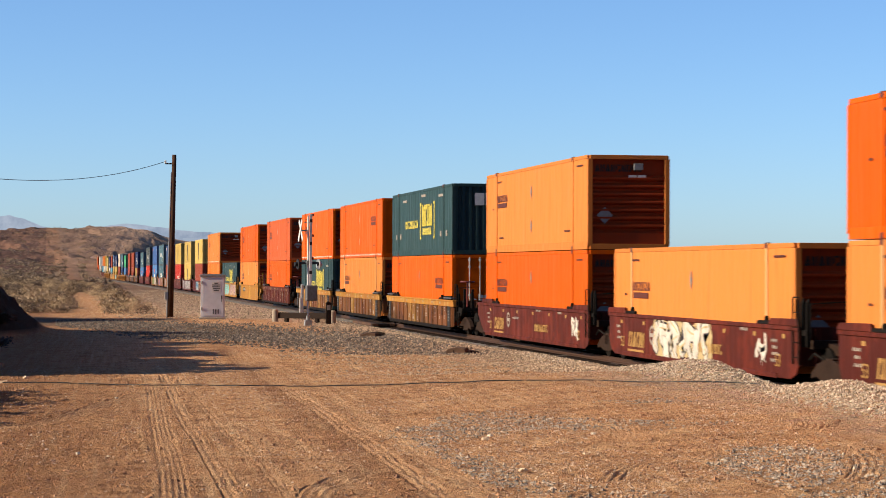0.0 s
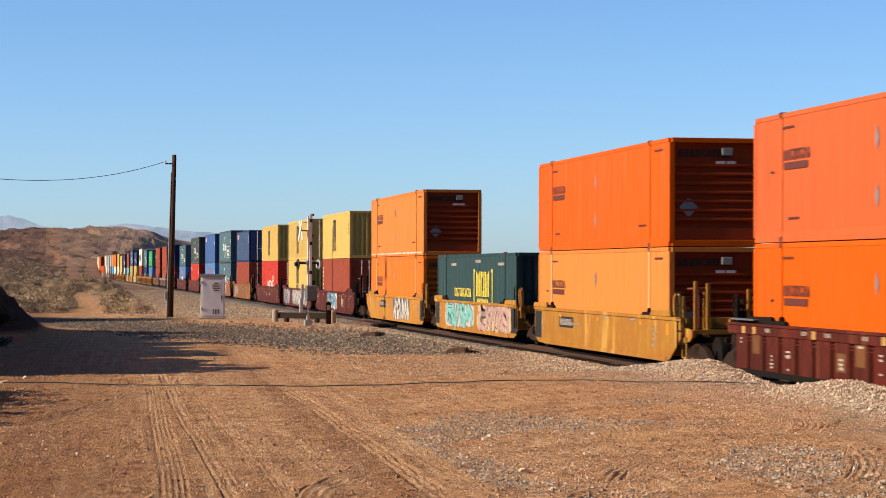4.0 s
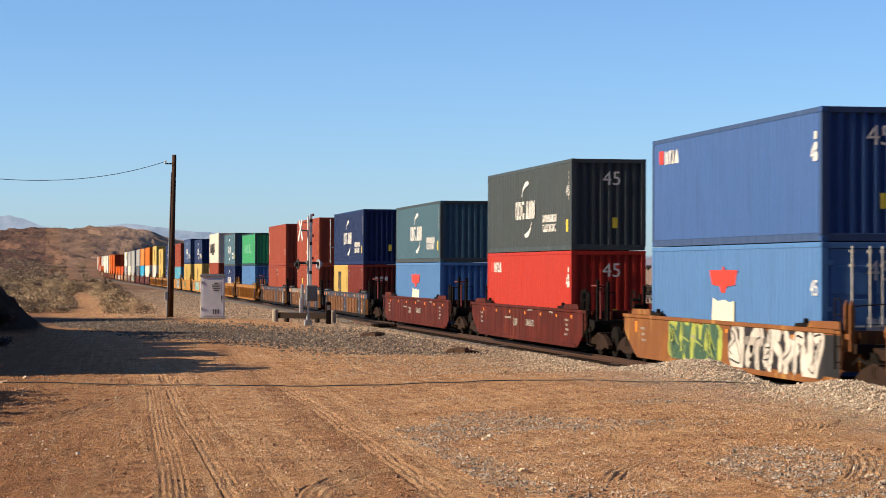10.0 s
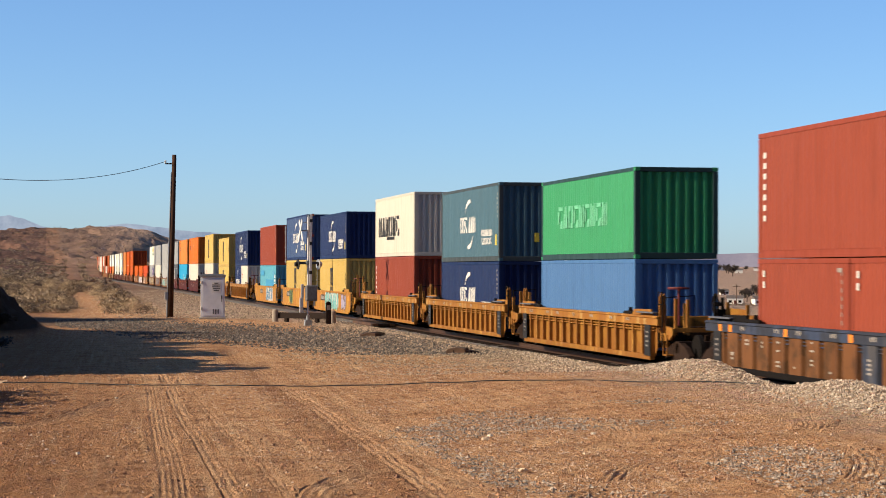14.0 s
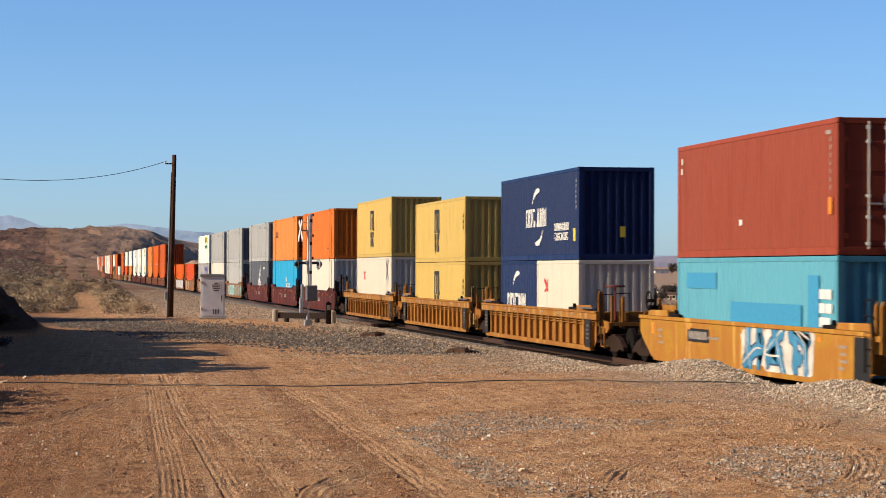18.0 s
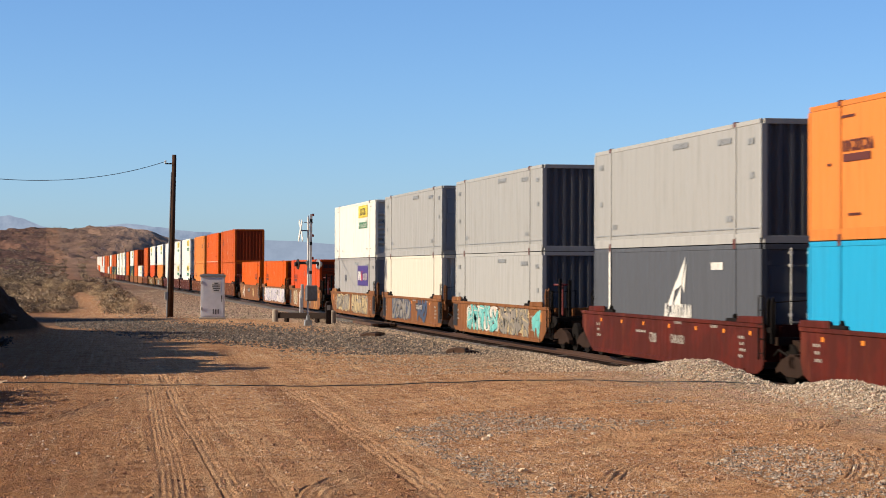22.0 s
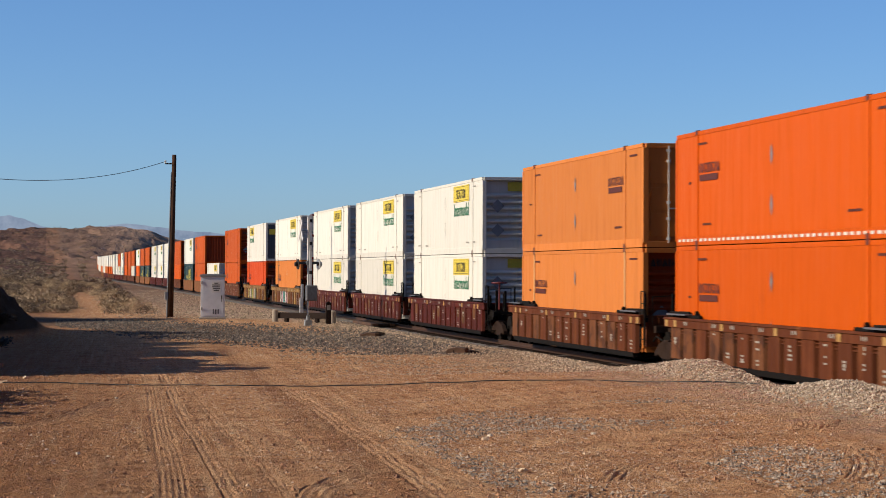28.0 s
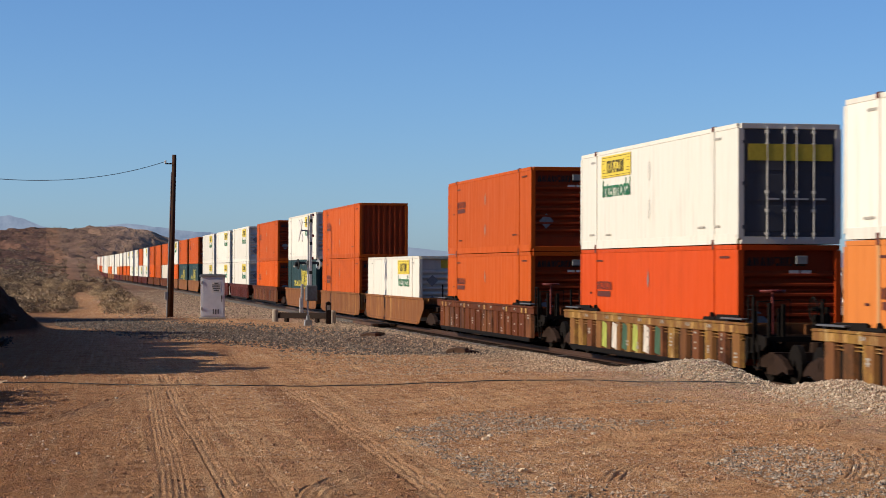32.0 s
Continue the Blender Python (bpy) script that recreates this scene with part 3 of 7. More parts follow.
def box_meshes(L, W, H, ribbed):
    """The shared pieces of one size of container, base at z 0, long side on y."""
    w, l = W / 2, L / 2

    def side():
        b = Build()
        if ribbed:
            b.sheet(fold(-l + 0.14, l - 0.14, 0.28, 0.036), 0.16, H - 0.1, "y", 0.004)
        else:
            pts, n = [(-l + 0.12, 0.014)], 26
            for i in range(1, n):
                y = -l + L * i / n
                pts += [(y - 0.03, 0.014), (y - 0.012, 0.010), (y + 0.012, 0.010), (y + 0.03, 0.014)]
            b.sheet(pts + [(l - 0.12, 0.014)], 0.22, H - 0.1, "y", 0.004)
        return b.mesh("side_wall")

    def framing():
        b = Build()
        for sx in (-1, 1):
            x0, x1 = (-w, -w + 0.07) if sx < 0 else (w - 0.07, w)
            b.box(x0, x1, -l + 0.1, l - 0.1, 0.0, 0.18 if ribbed else 0.24)
            b.box(x0, x1, -l + 0.1, l - 0.1, H - 0.11, H)
            for sy in (-1, 1):
                y0, y1 = (-l, -l + 0.16) if sy < 0 else (l - 0.16, l)
                b.box(x0 if sx < 0 else w - 0.15, -w + 0.15 if sx < 0 else x1, y0, y1, 0.12, H - 0.12)
        for sy in (-1, 1):
            y0, y1 = (-l, -l + 0.1) if sy < 0 else (l - 0.1, l)
            b.box(-w + 0.08, w - 0.08, y0, y1, 0.0, 0.17)
            b.box(-w + 0.08, w - 0.08, y0, y1, H - 0.13, H)
        return b.mesh("frame", bevel=0.006)

    def roof():
        b = Build()
        b.sheet(fold(-l + 0.1, l - 0.1, 0.42, 0.02), -w + 0.05, w - 0.05, "r", 0.004)
        return b.mesh("roof")

    def floor():
        b = Build()
        b.box(-w + 0.07, w - 0.07, -l + 0.1, l - 0.1, 0.1, 0.15)
        for i in range(9):
            y = -l + 0.6 + (L - 1.2) * i / 8
            b.box(-w + 0.08, w - 0.08, y - 0.05, y + 0.05, 0.02, 0.1)
        return b.mesh("floor")

    def end_upright():
        b = Build()
        b.sheet([(r, d) for r, d in fold(-w + 0.14, w - 0.14, 0.285, 0.07, 0.34)], 0.17, H - 0.13, "x", 0.004)
        return b.mesh("end_wall")

    def end_level():
        b = Build()
        folds = [(r, 0.13 - d) for r, d in fold(0.58, H - 0.62, 0.24, 0.11, 0.22)]
        b.sheet([(0.15, 0.04), (0.5, 0.04), (0.58, 0.13)] + folds[1:-1] + [(H - 0.62, 0.13), (H - 0.13, 0.13)], -w + 0.13, w - 0.13, "h", 0.004)
        return b.mesh("end_wall")

    def leaf():
        d = w - 0.15
        b = Build()
        b.box(0.0, d - 0.01, 0.01, 0.05, 0.18, H - 0.14)
        for k in range(3):
            z = 0.3 + (H - 0.7) * k / 3
            b.box(0.08, d - 0.09, -0.004, 0.012, z, z + (H - 0.7) / 3 - 0.1)
        for z in (0.4, H * 0.5, H - 0.45):
            b.box(-0.05, 0.1, -0.02, 0.012, z - 0.05, z + 0.05)
        return b.mesh("door", bevel=0.004)

    def lock():
        b = Build()
        b.tube((0, 0, 0.12), (0, 0, H - 0.08), 0.018, 6)
        for z in (0.24, 0.8, 1.25, H - 0.5, H - 0.2):
            b.box(-0.05, 0.05, 0.0, 0.045, z - 0.035, z + 0.035)
        b.box(-0.02, 0.28, -0.03, -0.005, 1.06, 1.1)
        return b.mesh("lock_rod")

    def casting():
        return Build().box(-0.081, 0.081, -0.089, 0.089, -0.059, 0.059).mesh("corner_casting", bevel=0.012)

    def tall_post():
        return Build().box(-0.012, 0.06, -0.07, 0.07, 0.02, H - 0.02).box(-0.02, 0.07, -0.1, 0.1, H - 0.12, H + 0.012).box(
            -0.02, 0.07, -0.1, 0.1, -0.004, 0.12).mesh("stacking_post", bevel=0.006)

    made = {}
    for name, fn in (("side", side), ("frame", framing), ("roof", roof), ("floor", floor), ("upright", end_upright),
                     ("level", end_level), ("leaf", leaf), ("lock", lock), ("casting", casting), ("post", tall_post)):
        made[name] = fn()
    return made


SIZES = dict(d53=(16.15, 2.59, 2.896, False), h40=(12.19, 2.44, 2.896, True), s40=(12.19, 2.44, 2.591, True),
             h45=(13.72, 2.44, 2.896, True), s20=(6.06, 2.44, 2.591, True))


def bars(rows, width, height, gap=0.35, seed=0, fill=0.86):
    """Lines of plain bars in place of writing, in the y-z plane, centred; rows lists the blocks in each line."""
    def make():
        rng = random.Random(seed)
        b = Build()
        lh = height / len(rows)
        for i, n in enumerate(rows):
            z1 = height / 2 - i * lh
            z0 = z1 - lh * (1 - gap)
            cell = width / n
            for k in range(n):
                y1 = width / 2 - k * cell
                b.box(-0.004, 0.002, y1 - cell * rng.uniform(fill - 0.07, fill + 0.07), y1, z0, z1)
        return b.mesh("marking")
    return cached(("bars", tuple(rows), width, height, seed, gap, fill), make)


def mark(parent, me, x, y, z, material, label="", name="marking", turn=0.0):
    ob = piece(name, me, parent, material, (x, y, z), label, turn)
    if name == "emblem":
        ob["kind"] = "stuff"
    return ob


SHADED_ENDS = dict(grey="slate", mid_grey="slate", orange="shaded_red", light_orange="shaded_red", red_orange="shaded_red", faded_orange="shaded_red", rust_orange="shaded_red")       # darker end-wall colours: shade painted in, on paint less bleached than the sides
FRAMES = dict(teal="charcoal", blue="steel_blue", steel_blue="navy", green="green_teal")  # frames worn or painted darker


def container(size, colour, at_y, z, label, logo="", end="doors", group="containers on the train", detail=2, lower=False):
    """One container with its base at height z; the end towards -y is the one named."""
    L, W, H, ribbed = SIZES[size]
    me = cached(("box", size), lambda: box_meshes(L, W, H, ribbed))
    ob = thing("shipping_container", track_pose(at_y, z), label, "container", group)
    col = PAINT[colour]
    w, l = W / 2, L / 2
    piece("side_wall", me["side"], ob, col, (-w, 0, 0))
    piece("side_wall", me["side"], ob, col, (w, 0, 0), turn=math.pi)
    piece("frame", me["frame"], ob, PAINT[FRAMES.get(colour, colour)])
    piece("roof", me["roof"], ob, col, (0, 0, H - 0.03))
    if detail > 0:
        piece("floor", me["floor"], ob, M["dark_iron"])
    near = -1
    kinds = {near: end, -near: "doors" if end != "doors" else ("level" if not ribbed else "upright")}
    for sy, kind in kinds.items():
        turn = 0.0 if sy < 0 else math.pi
        y = sy * (l - 0.02)
        if kind == "doors":
            for s in (-1, 1):
                # white boxes get dark grey doors, painting in what bare steel reflects
                leaf = piece("door", me["leaf"], ob, PAINT["dark_grey"] if colour == "white" else col, (s * (w - 0.15) * (1 if s * sy > 0 else 1), y, 0), turn=turn if s * sy > 0 else turn)
                leaf.location.x = -(w - 0.15) if (s < 0) == (sy < 0) else 0.0
                if sy > 0:
                    leaf.location.x = (w - 0.15) if s < 0 else 0.0
                if detail > 1 and sy < 0:
                    for r in (0.5, 0.88) if s < 0 else (0.14, 0.52):
                        piece("lock_rod", me["lock"], leaf, M["rod"], ((w - 0.15) * r, -0.045, 0))
        else:
            piece("end_wall", me["upright" if kind == "upright" else "level"], ob, PAINT[SHADED_ENDS.get(colour, colour)], (0, y, 0), turn=turn)
    if detail > 1:
        for sx, sy, top in CORNERS:
            if size == "d53" or sx > 0 and (sy > 0 or not top):
                continue
            piece("corner_casting", me["casting"], ob, col, (sx * (w - 0.078), sy * (l - 0.086), H - 0.054 if top else 0.054))
    if size == "d53" and detail > 0:
        for sx in (-1, 1):
            for sy in (-1, 1):
                piece("stacking_post", me["post"], ob, PAINT["pale_orange"] if lower and colour in ("light_orange", "mid_orange") else col, (sx * w, sy * 6.06, 0), turn=0 if sx < 0 else math.pi)
                if detail > 1 and sx < 0:
                    for z in (0.05, H - 0.045):
                        piece("fitting", cached("fitting", lambda: Build().box(-0.03, 0.08, -0.09, 0.09, -0.06, 0.07).mesh("fitting", bevel=0.01)), ob, M["mark_brown"], (sx * (w + 0.0), sy * 6.06, z), "dark corner fitting", turn=0 if sx < 0 else math.pi)
    if detail > 0:
        decorate(ob, size, logo, L, W, H, end, lower)
    return ob


def slab(u0, u1, z0, z1, lean=0.0):
    return [(u0, z0), (u1, z0), (u1 + lean, z1), (u0 + lean, z1)]


def blade(a, c, ta, tb):
    """A tapered stroke from a to c."""
    dx, dz = c[0] - a[0], c[1] - a[1]
    d = math.hypot(dx, dz)
    nx, nz = -dz / d, dx / d
    return [(a[0] - nx * ta, a[1] - nz * ta), (c[0] - nx * tb, c[1] - nz * tb), (c[0] + nx * tb, c[1] + nz * tb), (a[0] + nx * ta, a[1] + nz * ta)]


def crescent(flip):
    """Broken strokes that swell into a blunt head."""
    p = [blade((-0.62, -0.52), (-0.48, -0.3), 0.03, 0.05), blade((-0.46, -0.24), (-0.2, 0.08), 0.06, 0.11), blade((-0.2, 0.02), (0.12, 0.24), 0.1, 0.17), blade((0.1, 0.22), (0.52, 0.3), 0.17, 0.13),
         blade((0.5, 0.3), (0.66, 0.2), 0.12, 0.03)]
    p = [[(u * 0.9, z * 0.55) for u, z in q] for q in p]
    return [[(-u, -z) for u, z in q] for q in p] if flip else p


def glyphs(n, w, h, seed, lean=0.0):
    """A row of n plain shapes (open rings, paired slabs, notched wedges) in the room of a name, centred."""
    rng = random.Random(seed)
    out, cell, z = [], w / n, h / 2
    t = min(cell * 0.24, h * 0.3)

    def tilt(p):
        return [(u + lean * (v + z) / h, v) for u, v in p]
    for k in range(n):
        a, c = -w / 2 + cell * k, -w / 2 + cell * (k + 0.86)
        m = (a + c) / 2
        form = (rng.randrange(4) + k) % 4
        if form == 0:
            out += [tilt([(a, -z * 0.6), (a + t, -z * 0.5), (a + t, z * 0.5), (a, z * 0.6)]), tilt([(a + t * 0.6, z * 0.66), (c, z * 0.66), (c - t * 0.4, z), (a + t * 0.3, z)]), tilt([(a + t * 1.6, -z), (c, -z), (c, -z * 0.3), (c - t, -z * 0.3), (a + t * 1.6, -z * 0.66)])]
        elif form == 1:
            out += [tilt(slab(a, a + t, -z, z)), tilt(slab(m - t * 0.45, m + t * 0.45, -z, z * 0.8)), tilt(slab(c - t * 0.8, c, -z, z))]
        elif form == 2:
            out += [tilt([(a, -z), (m - t * 0.15, -z), (m - t * 0.15, z), (m - t * 0.6, z)]), tilt([(m + t * 0.15, -z), (c, -z), (m + t * 0.7, z), (m + t * 0.15, z)])]
        else:
            out += [tilt([(a, -z), (a + t, -z), (a + t, z * 0.55), (m, z * 0.55), (m, z), (a, z)]), tilt([(c, z), (c - t, z), (c - t, -z * 0.55), (m, -z * 0.55), (m, -z), (c, -z)])]
    return out


def shifted(polys, du, dz):
    return [[(u + du, z + dz) for u, z in p] for p in polys]


EMBLEMS = dict(
    vent=[[(-0.1, 0), (0, 0.26), (0.1, 0), (0, -0.26)]],
    slotted=[slab(-0.3, -0.12, -0.5, 0.5), slab(0.12, 0.3, -0.5, 0.42), slab(-0.12, 0.12, -0.5, -0.36), slab(-0.12, 0.12, 0.2, 0.5), slab(-0.4, -0.2, -0.64, -0.56), slab(-0.1, 0.1, -0.64, -0.56), slab(0.2, 0.4, -0.64, -0.56)],
    diamond=[[(-0.26, 0), (0, 0.26), (0.26, 0), (0, -0.26)]],
    bracket_l=[slab(0, 0.15, -0.8, 0.8), slab(0.15, 0.3, -0.8, -0.68), slab(0.15, 0.3, 0.68, 0.8)],
    bracket_r=[slab(0, 0.15, -0.8, 0.8), slab(-0.15, 0, -0.8, -0.68), slab(-0.15, 0, 0.68, 0.8)],
    column_top=[slab(-0.6, -0.34, 0, 0.85), slab(-0.13, 0.13, 0, 0.85), slab(0.34, 0.6, 0.06, 0.85), slab(-0.6, 0.6, 0.82, 0.98), slab(0.3, 0.76, -0.04, 0.1)],
    column_low=[slab(-0.58, -0.1, 0.14, 0.44, 0.03), slab(-0.5, -0.04, -0.3, 0.1, -0.03), slab(-0.36, -0.26, -0.42, 0.54), slab(0.1, 0.34, -0.32, 0.42), slab(0.12, 0.58, 0.2, 0.44), slab(0.12, 0.58, -0.32, -0.08)],
    peak=[[(-0.95, -0.42), (-0.1, 0.25), (-0.5, -0.42)], [(-0.5, -0.1), (0.75, 0.85), (0.35, 0.1)], [(-0.4, -0.42), (0.3, 0.06), (0.25, -0.42)], [(0.4, 0.1), (0.8, 0.7), (0.62, -0.1)]],
    heart=[[(-0.12, 0.2), (0, 0.3), (0.12, 0.2), (1.15, 0.2), (0.95, -0.16), (0.3, -0.2), (0.14, -0.36), (-0.14, -0.36), (-0.3, -0.2), (-0.95, -0.16), (-1.15, 0.2)]],
    arrow=[[(u * 0.6, z * 0.6) for u, z in p] for p in (blade((-0.5, 0.36), (0.0, 0.04), 0.1, 0.12), blade((0.0, 0.04), (0.5, 0.34), 0.1, 0.06), blade((0.0, 0.0), (0.48, -0.3), 0.1, 0.12), slab(-0.45, -0.05, -0.34, -0.16, 0.2))],
    oval=[blade((0.1 * math.cos(a * 0.63), 0.26 * math.sin(a * 0.63)), (0.1 * math.cos(a * 0.63 + 0.63), 0.26 * math.sin(a * 0.63 + 0.63)), 0.012, 0.012) for a in range(10)],
    border=[slab(-1.45, 1.45, -0.5, -0.46), slab(-1.45, 1.45, 0.46, 0.5), slab(-1.45, -1.41, -0.46, 0.46), slab(1.41, 1.45, -0.46, 0.46)],
    ring=[blade((0.24 * math.cos(k * 0.7854), 0.24 * math.sin(k * 0.7854)), (0.24 * math.cos(k * 0.7854 + 0.8), 0.24 * math.sin(k * 0.7854 + 0.8)), 0.035, 0.035) for k in range(8)] + [slab(-0.2, 0.2, -0.05, 0.05)],
    crescent_up=crescent(False), crescent_low=crescent(True))


def emblem(kind):
    return cached(("emblem", kind), lambda: poly_layers("emblem", EMBLEMS[kind], 0.003))


def plate(w, h, d=0.006):
    return cached(("plate", w, h), lambda: Build().box(-d, 0.002, -w / 2, w / 2, -h / 2, h / 2).mesh("sign"))


def decorate(ob, size, logo, L, W, H, end, lower):
    """Signs, emblems and small marks; writing that is a brand or too small to read is set as plain bars."""
    x = -W / 2 - 0.004
    white, brown = M["mark_white"], M["mark_brown"]
    quarter = math.pi / 2

    def block(rows, w, h, y, z, material, label="", seed=0, gap=0.1):
        piece("marking", bars(rows, w, h, gap, seed), ob, material, (x, y, z), label)["kind"] = "stuff"

    def name(n, w, h, y, z, material, label="", seed=0):
        me = cached(("glyphs", n, w, h, seed), lambda: poly_layers("marking", glyphs(n, w, h, seed), 0.003))
        piece("marking", me, ob, material, (x, y, z), label)["kind"] = "stuff"

    if logo in ("haulier", "dashes"):
        y = -5.0 if end == "doors" else 5.0
        z = H * 0.62 if not lower else H * 0.58
        name(8, 1.8, 0.24, y, z + 0.15, brown, "brown name block", 1)
        block([1], 1.7, 0.2, y, z - 0.12, brown, "brown bar", 2, 0.2)
        for z in (H * 0.3, H * 0.7):
            mark(ob, emblem("vent"), x, 0.1, z, M["galv"], "grey diamond vent", "vent")
        for k, (y, z, w) in enumerate(((5.2, 0.52, 0.9), (-5.3, 0.6, 1.0), (-7.0, H - 0.3, 1.0), (5.6, H - 0.34, 1.0), (6.7, H * 0.55, 0.3))):
            block([9 if w > 0.5 else 3], w * 0.8, 0.06, y, z, brown, "", 3 + k)
        if end == "level":
            for z in (H * 0.36,):
                mark(ob, emblem("diamond"), -0.75, -L / 2 + 0.05, z, M["mark_grey"], "grey diamond placard", "placard", quarter)
            mark(ob, cached("cab_box", lambda: Build().box(-0.08, 0.0, -0.14, 0.14, -0.1, 0.1).mesh("junction_box", bevel=0.01)), 0.3, -L / 2 + 0.06, H - 0.36, M["mark_grey"], "small grey junction box", "junction_box", quarter)
            piece("marking", bars([2], 0.6, 0.1, 0.0, 9), ob, white, (0.3, -L / 2 + 0.05, H - 0.66), turn=quarter)["kind"] = "stuff"
            piece("marking", cached("end_name", lambda: poly_layers("marking", glyphs(9, 1.5, 0.22, 36), 0.003)), ob, M["mark_black"], (-0.3, -L / 2 + 0.1, H - 0.4), "dark name blocks on the end", quarter)["kind"] = "stuff"
    if logo == "dashes" and not lower:
        piece("marking", bars([40], L * 0.96, 0.07, 0.0, 6, 0.5), ob, white, (x, 0, 0.13), "white reflective dashes")["kind"] = "stuff"
    if logo == "rail":
        mark(ob, emblem("bracket_l"), x, -0.1, H * 0.52, M["mark_yellow"], "yellow bracket", "emblem")
        mark(ob, emblem("bracket_r"), x, -3.7, H * 0.52, M["mark_yellow"], "yellow bracket", "emblem")
        name(3, 2.7, 0.95, -1.95, H * 0.6, M["mark_yellow"], "yellow emblem blocks", 8)
        name(6, 2.3, 0.3, -1.95, H * 0.36, M["mark_yellow"], "", 18)
        name(11, 3.6, 0.34, 2.2, H * 0.48, M["mark_yellow"], "yellow name bar", 9)
        for y, z in ((-5.4, H * 0.86), (-1.0, H * 0.9), (4.2, H * 0.86)):
            block([7], 1.1, 0.12, y, z, M["mark_dull"], "", 10)
        for y in (-5.4, -6.8, 5.4, 6.6):
            block([2], 0.36, 0.26, y, H * 0.3, M["mark_dull"], "", 11)
        if end == "upright":
            piece("marking", bars([2], 0.9, 0.5, 0.0, 12), ob, white, (0.1, -L / 2 - 0.004, H * 0.78), "white plates on the end", quarter)["kind"] = "stuff"
    elif logo == "signboard":
        sy = 3.7 if end == "doors" else -3.6
        mark(ob, plate(3.4, 0.64), x, sy, H * 0.83, M["mark_gold"], "yellow sign panel", "sign")
        x -= 0.007
        name(6, 2.0, 0.36, sy, H * 0.825, M["mark_black"], "dark letter blocks", 12)
        piece("border", cached("sign_border", lambda: poly_layers("border", [slab(-1.62, 1.62, -0.275, -0.262), slab(-1.62, 1.62, 0.262, 0.275)] + [slab(s * 1.4 - 0.16, s * 1.4 + 0.16, q, q + 0.014) for s in (-1, 1) for q in (-0.18, -0.1, 0.1, 0.18)], 0.0005)), ob, M["mark_black"], (x, sy, H * 0.83), "thin dark lines")["kind"] = "stuff"
        x += 0.007
        mark(ob, words("Intermodal", 0.74, M["mark_green"]), x - 0.004, sy - 0.05, H * 0.6, M["mark_green"], "green word", "lettering")
        for k, (y, z) in enumerate(((6.6, 0.42), (-6.3, 0.44), (6.4, H - 0.3), (-6.4, H - 0.3), (-5.0, 0.44), (4.6, 0.4))):
            block([9], 0.6, 0.06, y, z, M["mark_pale"], "", 13 + k)
        mark(ob, emblem("oval"), x, 0.0, H * 0.36, M["mark_pale"], "", "placard")
        mark(ob, emblem("oval"), x, 0.0, H * 0.72, M["mark_pale"], "", "placard")
        if end != "doors":
            mark(ob, plate(1.3, 0.34), 0.35, -L / 2 + 0.1, H - 0.36, M["mark_gold"], "yellow sign panel", "sign", quarter)
            for z in (H * 0.3, H * 0.62):
                mark(ob, emblem("diamond"), -0.7, -L / 2 + 0.04, z, M["mark_grey"], "grey diamond placard", "placard", quarter)
        else:
            mark(ob, plate(2.1, 0.4), 0.0, -L / 2 - 0.03, H * 0.76, M["mark_gold"], "yellow sign panel", "sign", quarter)
    elif logo in ("grey", "purple"):
        for k, (y, z, n) in enumerate(((-1.3, H - 0.3, 8), (-5.2, H - 0.4, 6), (-7.3, H - 0.5, 2), (7.2, H - 0.5, 2), (-7.4, H * 0.55, 1), (7.2, H * 0.45, 1), (-5.6, 0.6, 2), (5.6, 0.6, 2))):
            block([n], 0.16 * n + 0.2, 0.16, y, z, M["mark_grey"], "", 14 + k)
        mark(ob, cached("crease", lambda: Build().box(-0.004, 0.002, -L / 2 + 0.2, L / 2 - 0.2, -0.014, 0.014).mesh("seam")), x, 0, 0.36, M["mark_grey"], "", "seam")
        if logo == "purple":
            mark(ob, plate(3.9, 1.05), x, -3.6, H * 0.68, M["mark_purple"], "violet sign panel", "sign")
            x -= 0.007
            name(3, 1.05, 0.5, -2.5, H * 0.68, white, "white letter blocks", 15)
            name(2, 0.55, 0.5, -3.4, H * 0.68, M["mark_red"], "red letter blocks", 16)
            name(5, 1.5, 0.36, -4.55, H * 0.66, M["mark_pale"], "pale letter blocks", 17)
            x += 0.007
            block([2], 0.7, 0.4, 3.2, H * 0.62, M["gear"], "", 16)
    elif logo == "peak":
        mark(ob, plate(0.2, H - 0.1), x - 0.02, 6.06, H / 2, white, "white painted post", "plate")
        block([5], 1.0, 0.2, -4.6, H * 0.82, white, "", 75)
        mark(ob, emblem("peak"), x, -1.1, H * 0.62, white, "white peak emblem", "emblem")
        name(7, 2.6, 0.36, -1.1, H * 0.42, white, "white name bar", 16)
    elif logo == "column":
        mark(ob, emblem("column_top"), x, 0.45, H * 0.48, M["mark_black"], "dark column emblem", "emblem")
        mark(ob, emblem("column_low"), x, 0.45, H * 0.29, M["mark_black"], "dark twisted emblem", "emblem")
        block([1, 1, 1], 0.14, 0.7, -L / 2 + 0.4, H * 0.6, M["mark_black"], "", 19, 0.4)
    elif logo in ("line", "box45"):
        big = logo == "box45"
        w = 4.4 if big else 3.3
        name(3, w * 0.46, 0.62, 0.1 + w * 0.26, H * 0.495, white, "white name blocks", 17)
        name(3, w * 0.46, 0.62, 0.1 - w * 0.26, H * 0.495, white, "white name blocks", 47)
        mark(ob, emblem("crescent_up"), x, 0.15, H * 0.76, white, "white crescent", "emblem")
        mark(ob, emblem("crescent_low"), x, -0.4, H * 0.245, white, "white crescent", "emblem")
        if big:
            mark(ob, emblem("border"), x, -3.8, H * 0.33, white, "white border", "border")
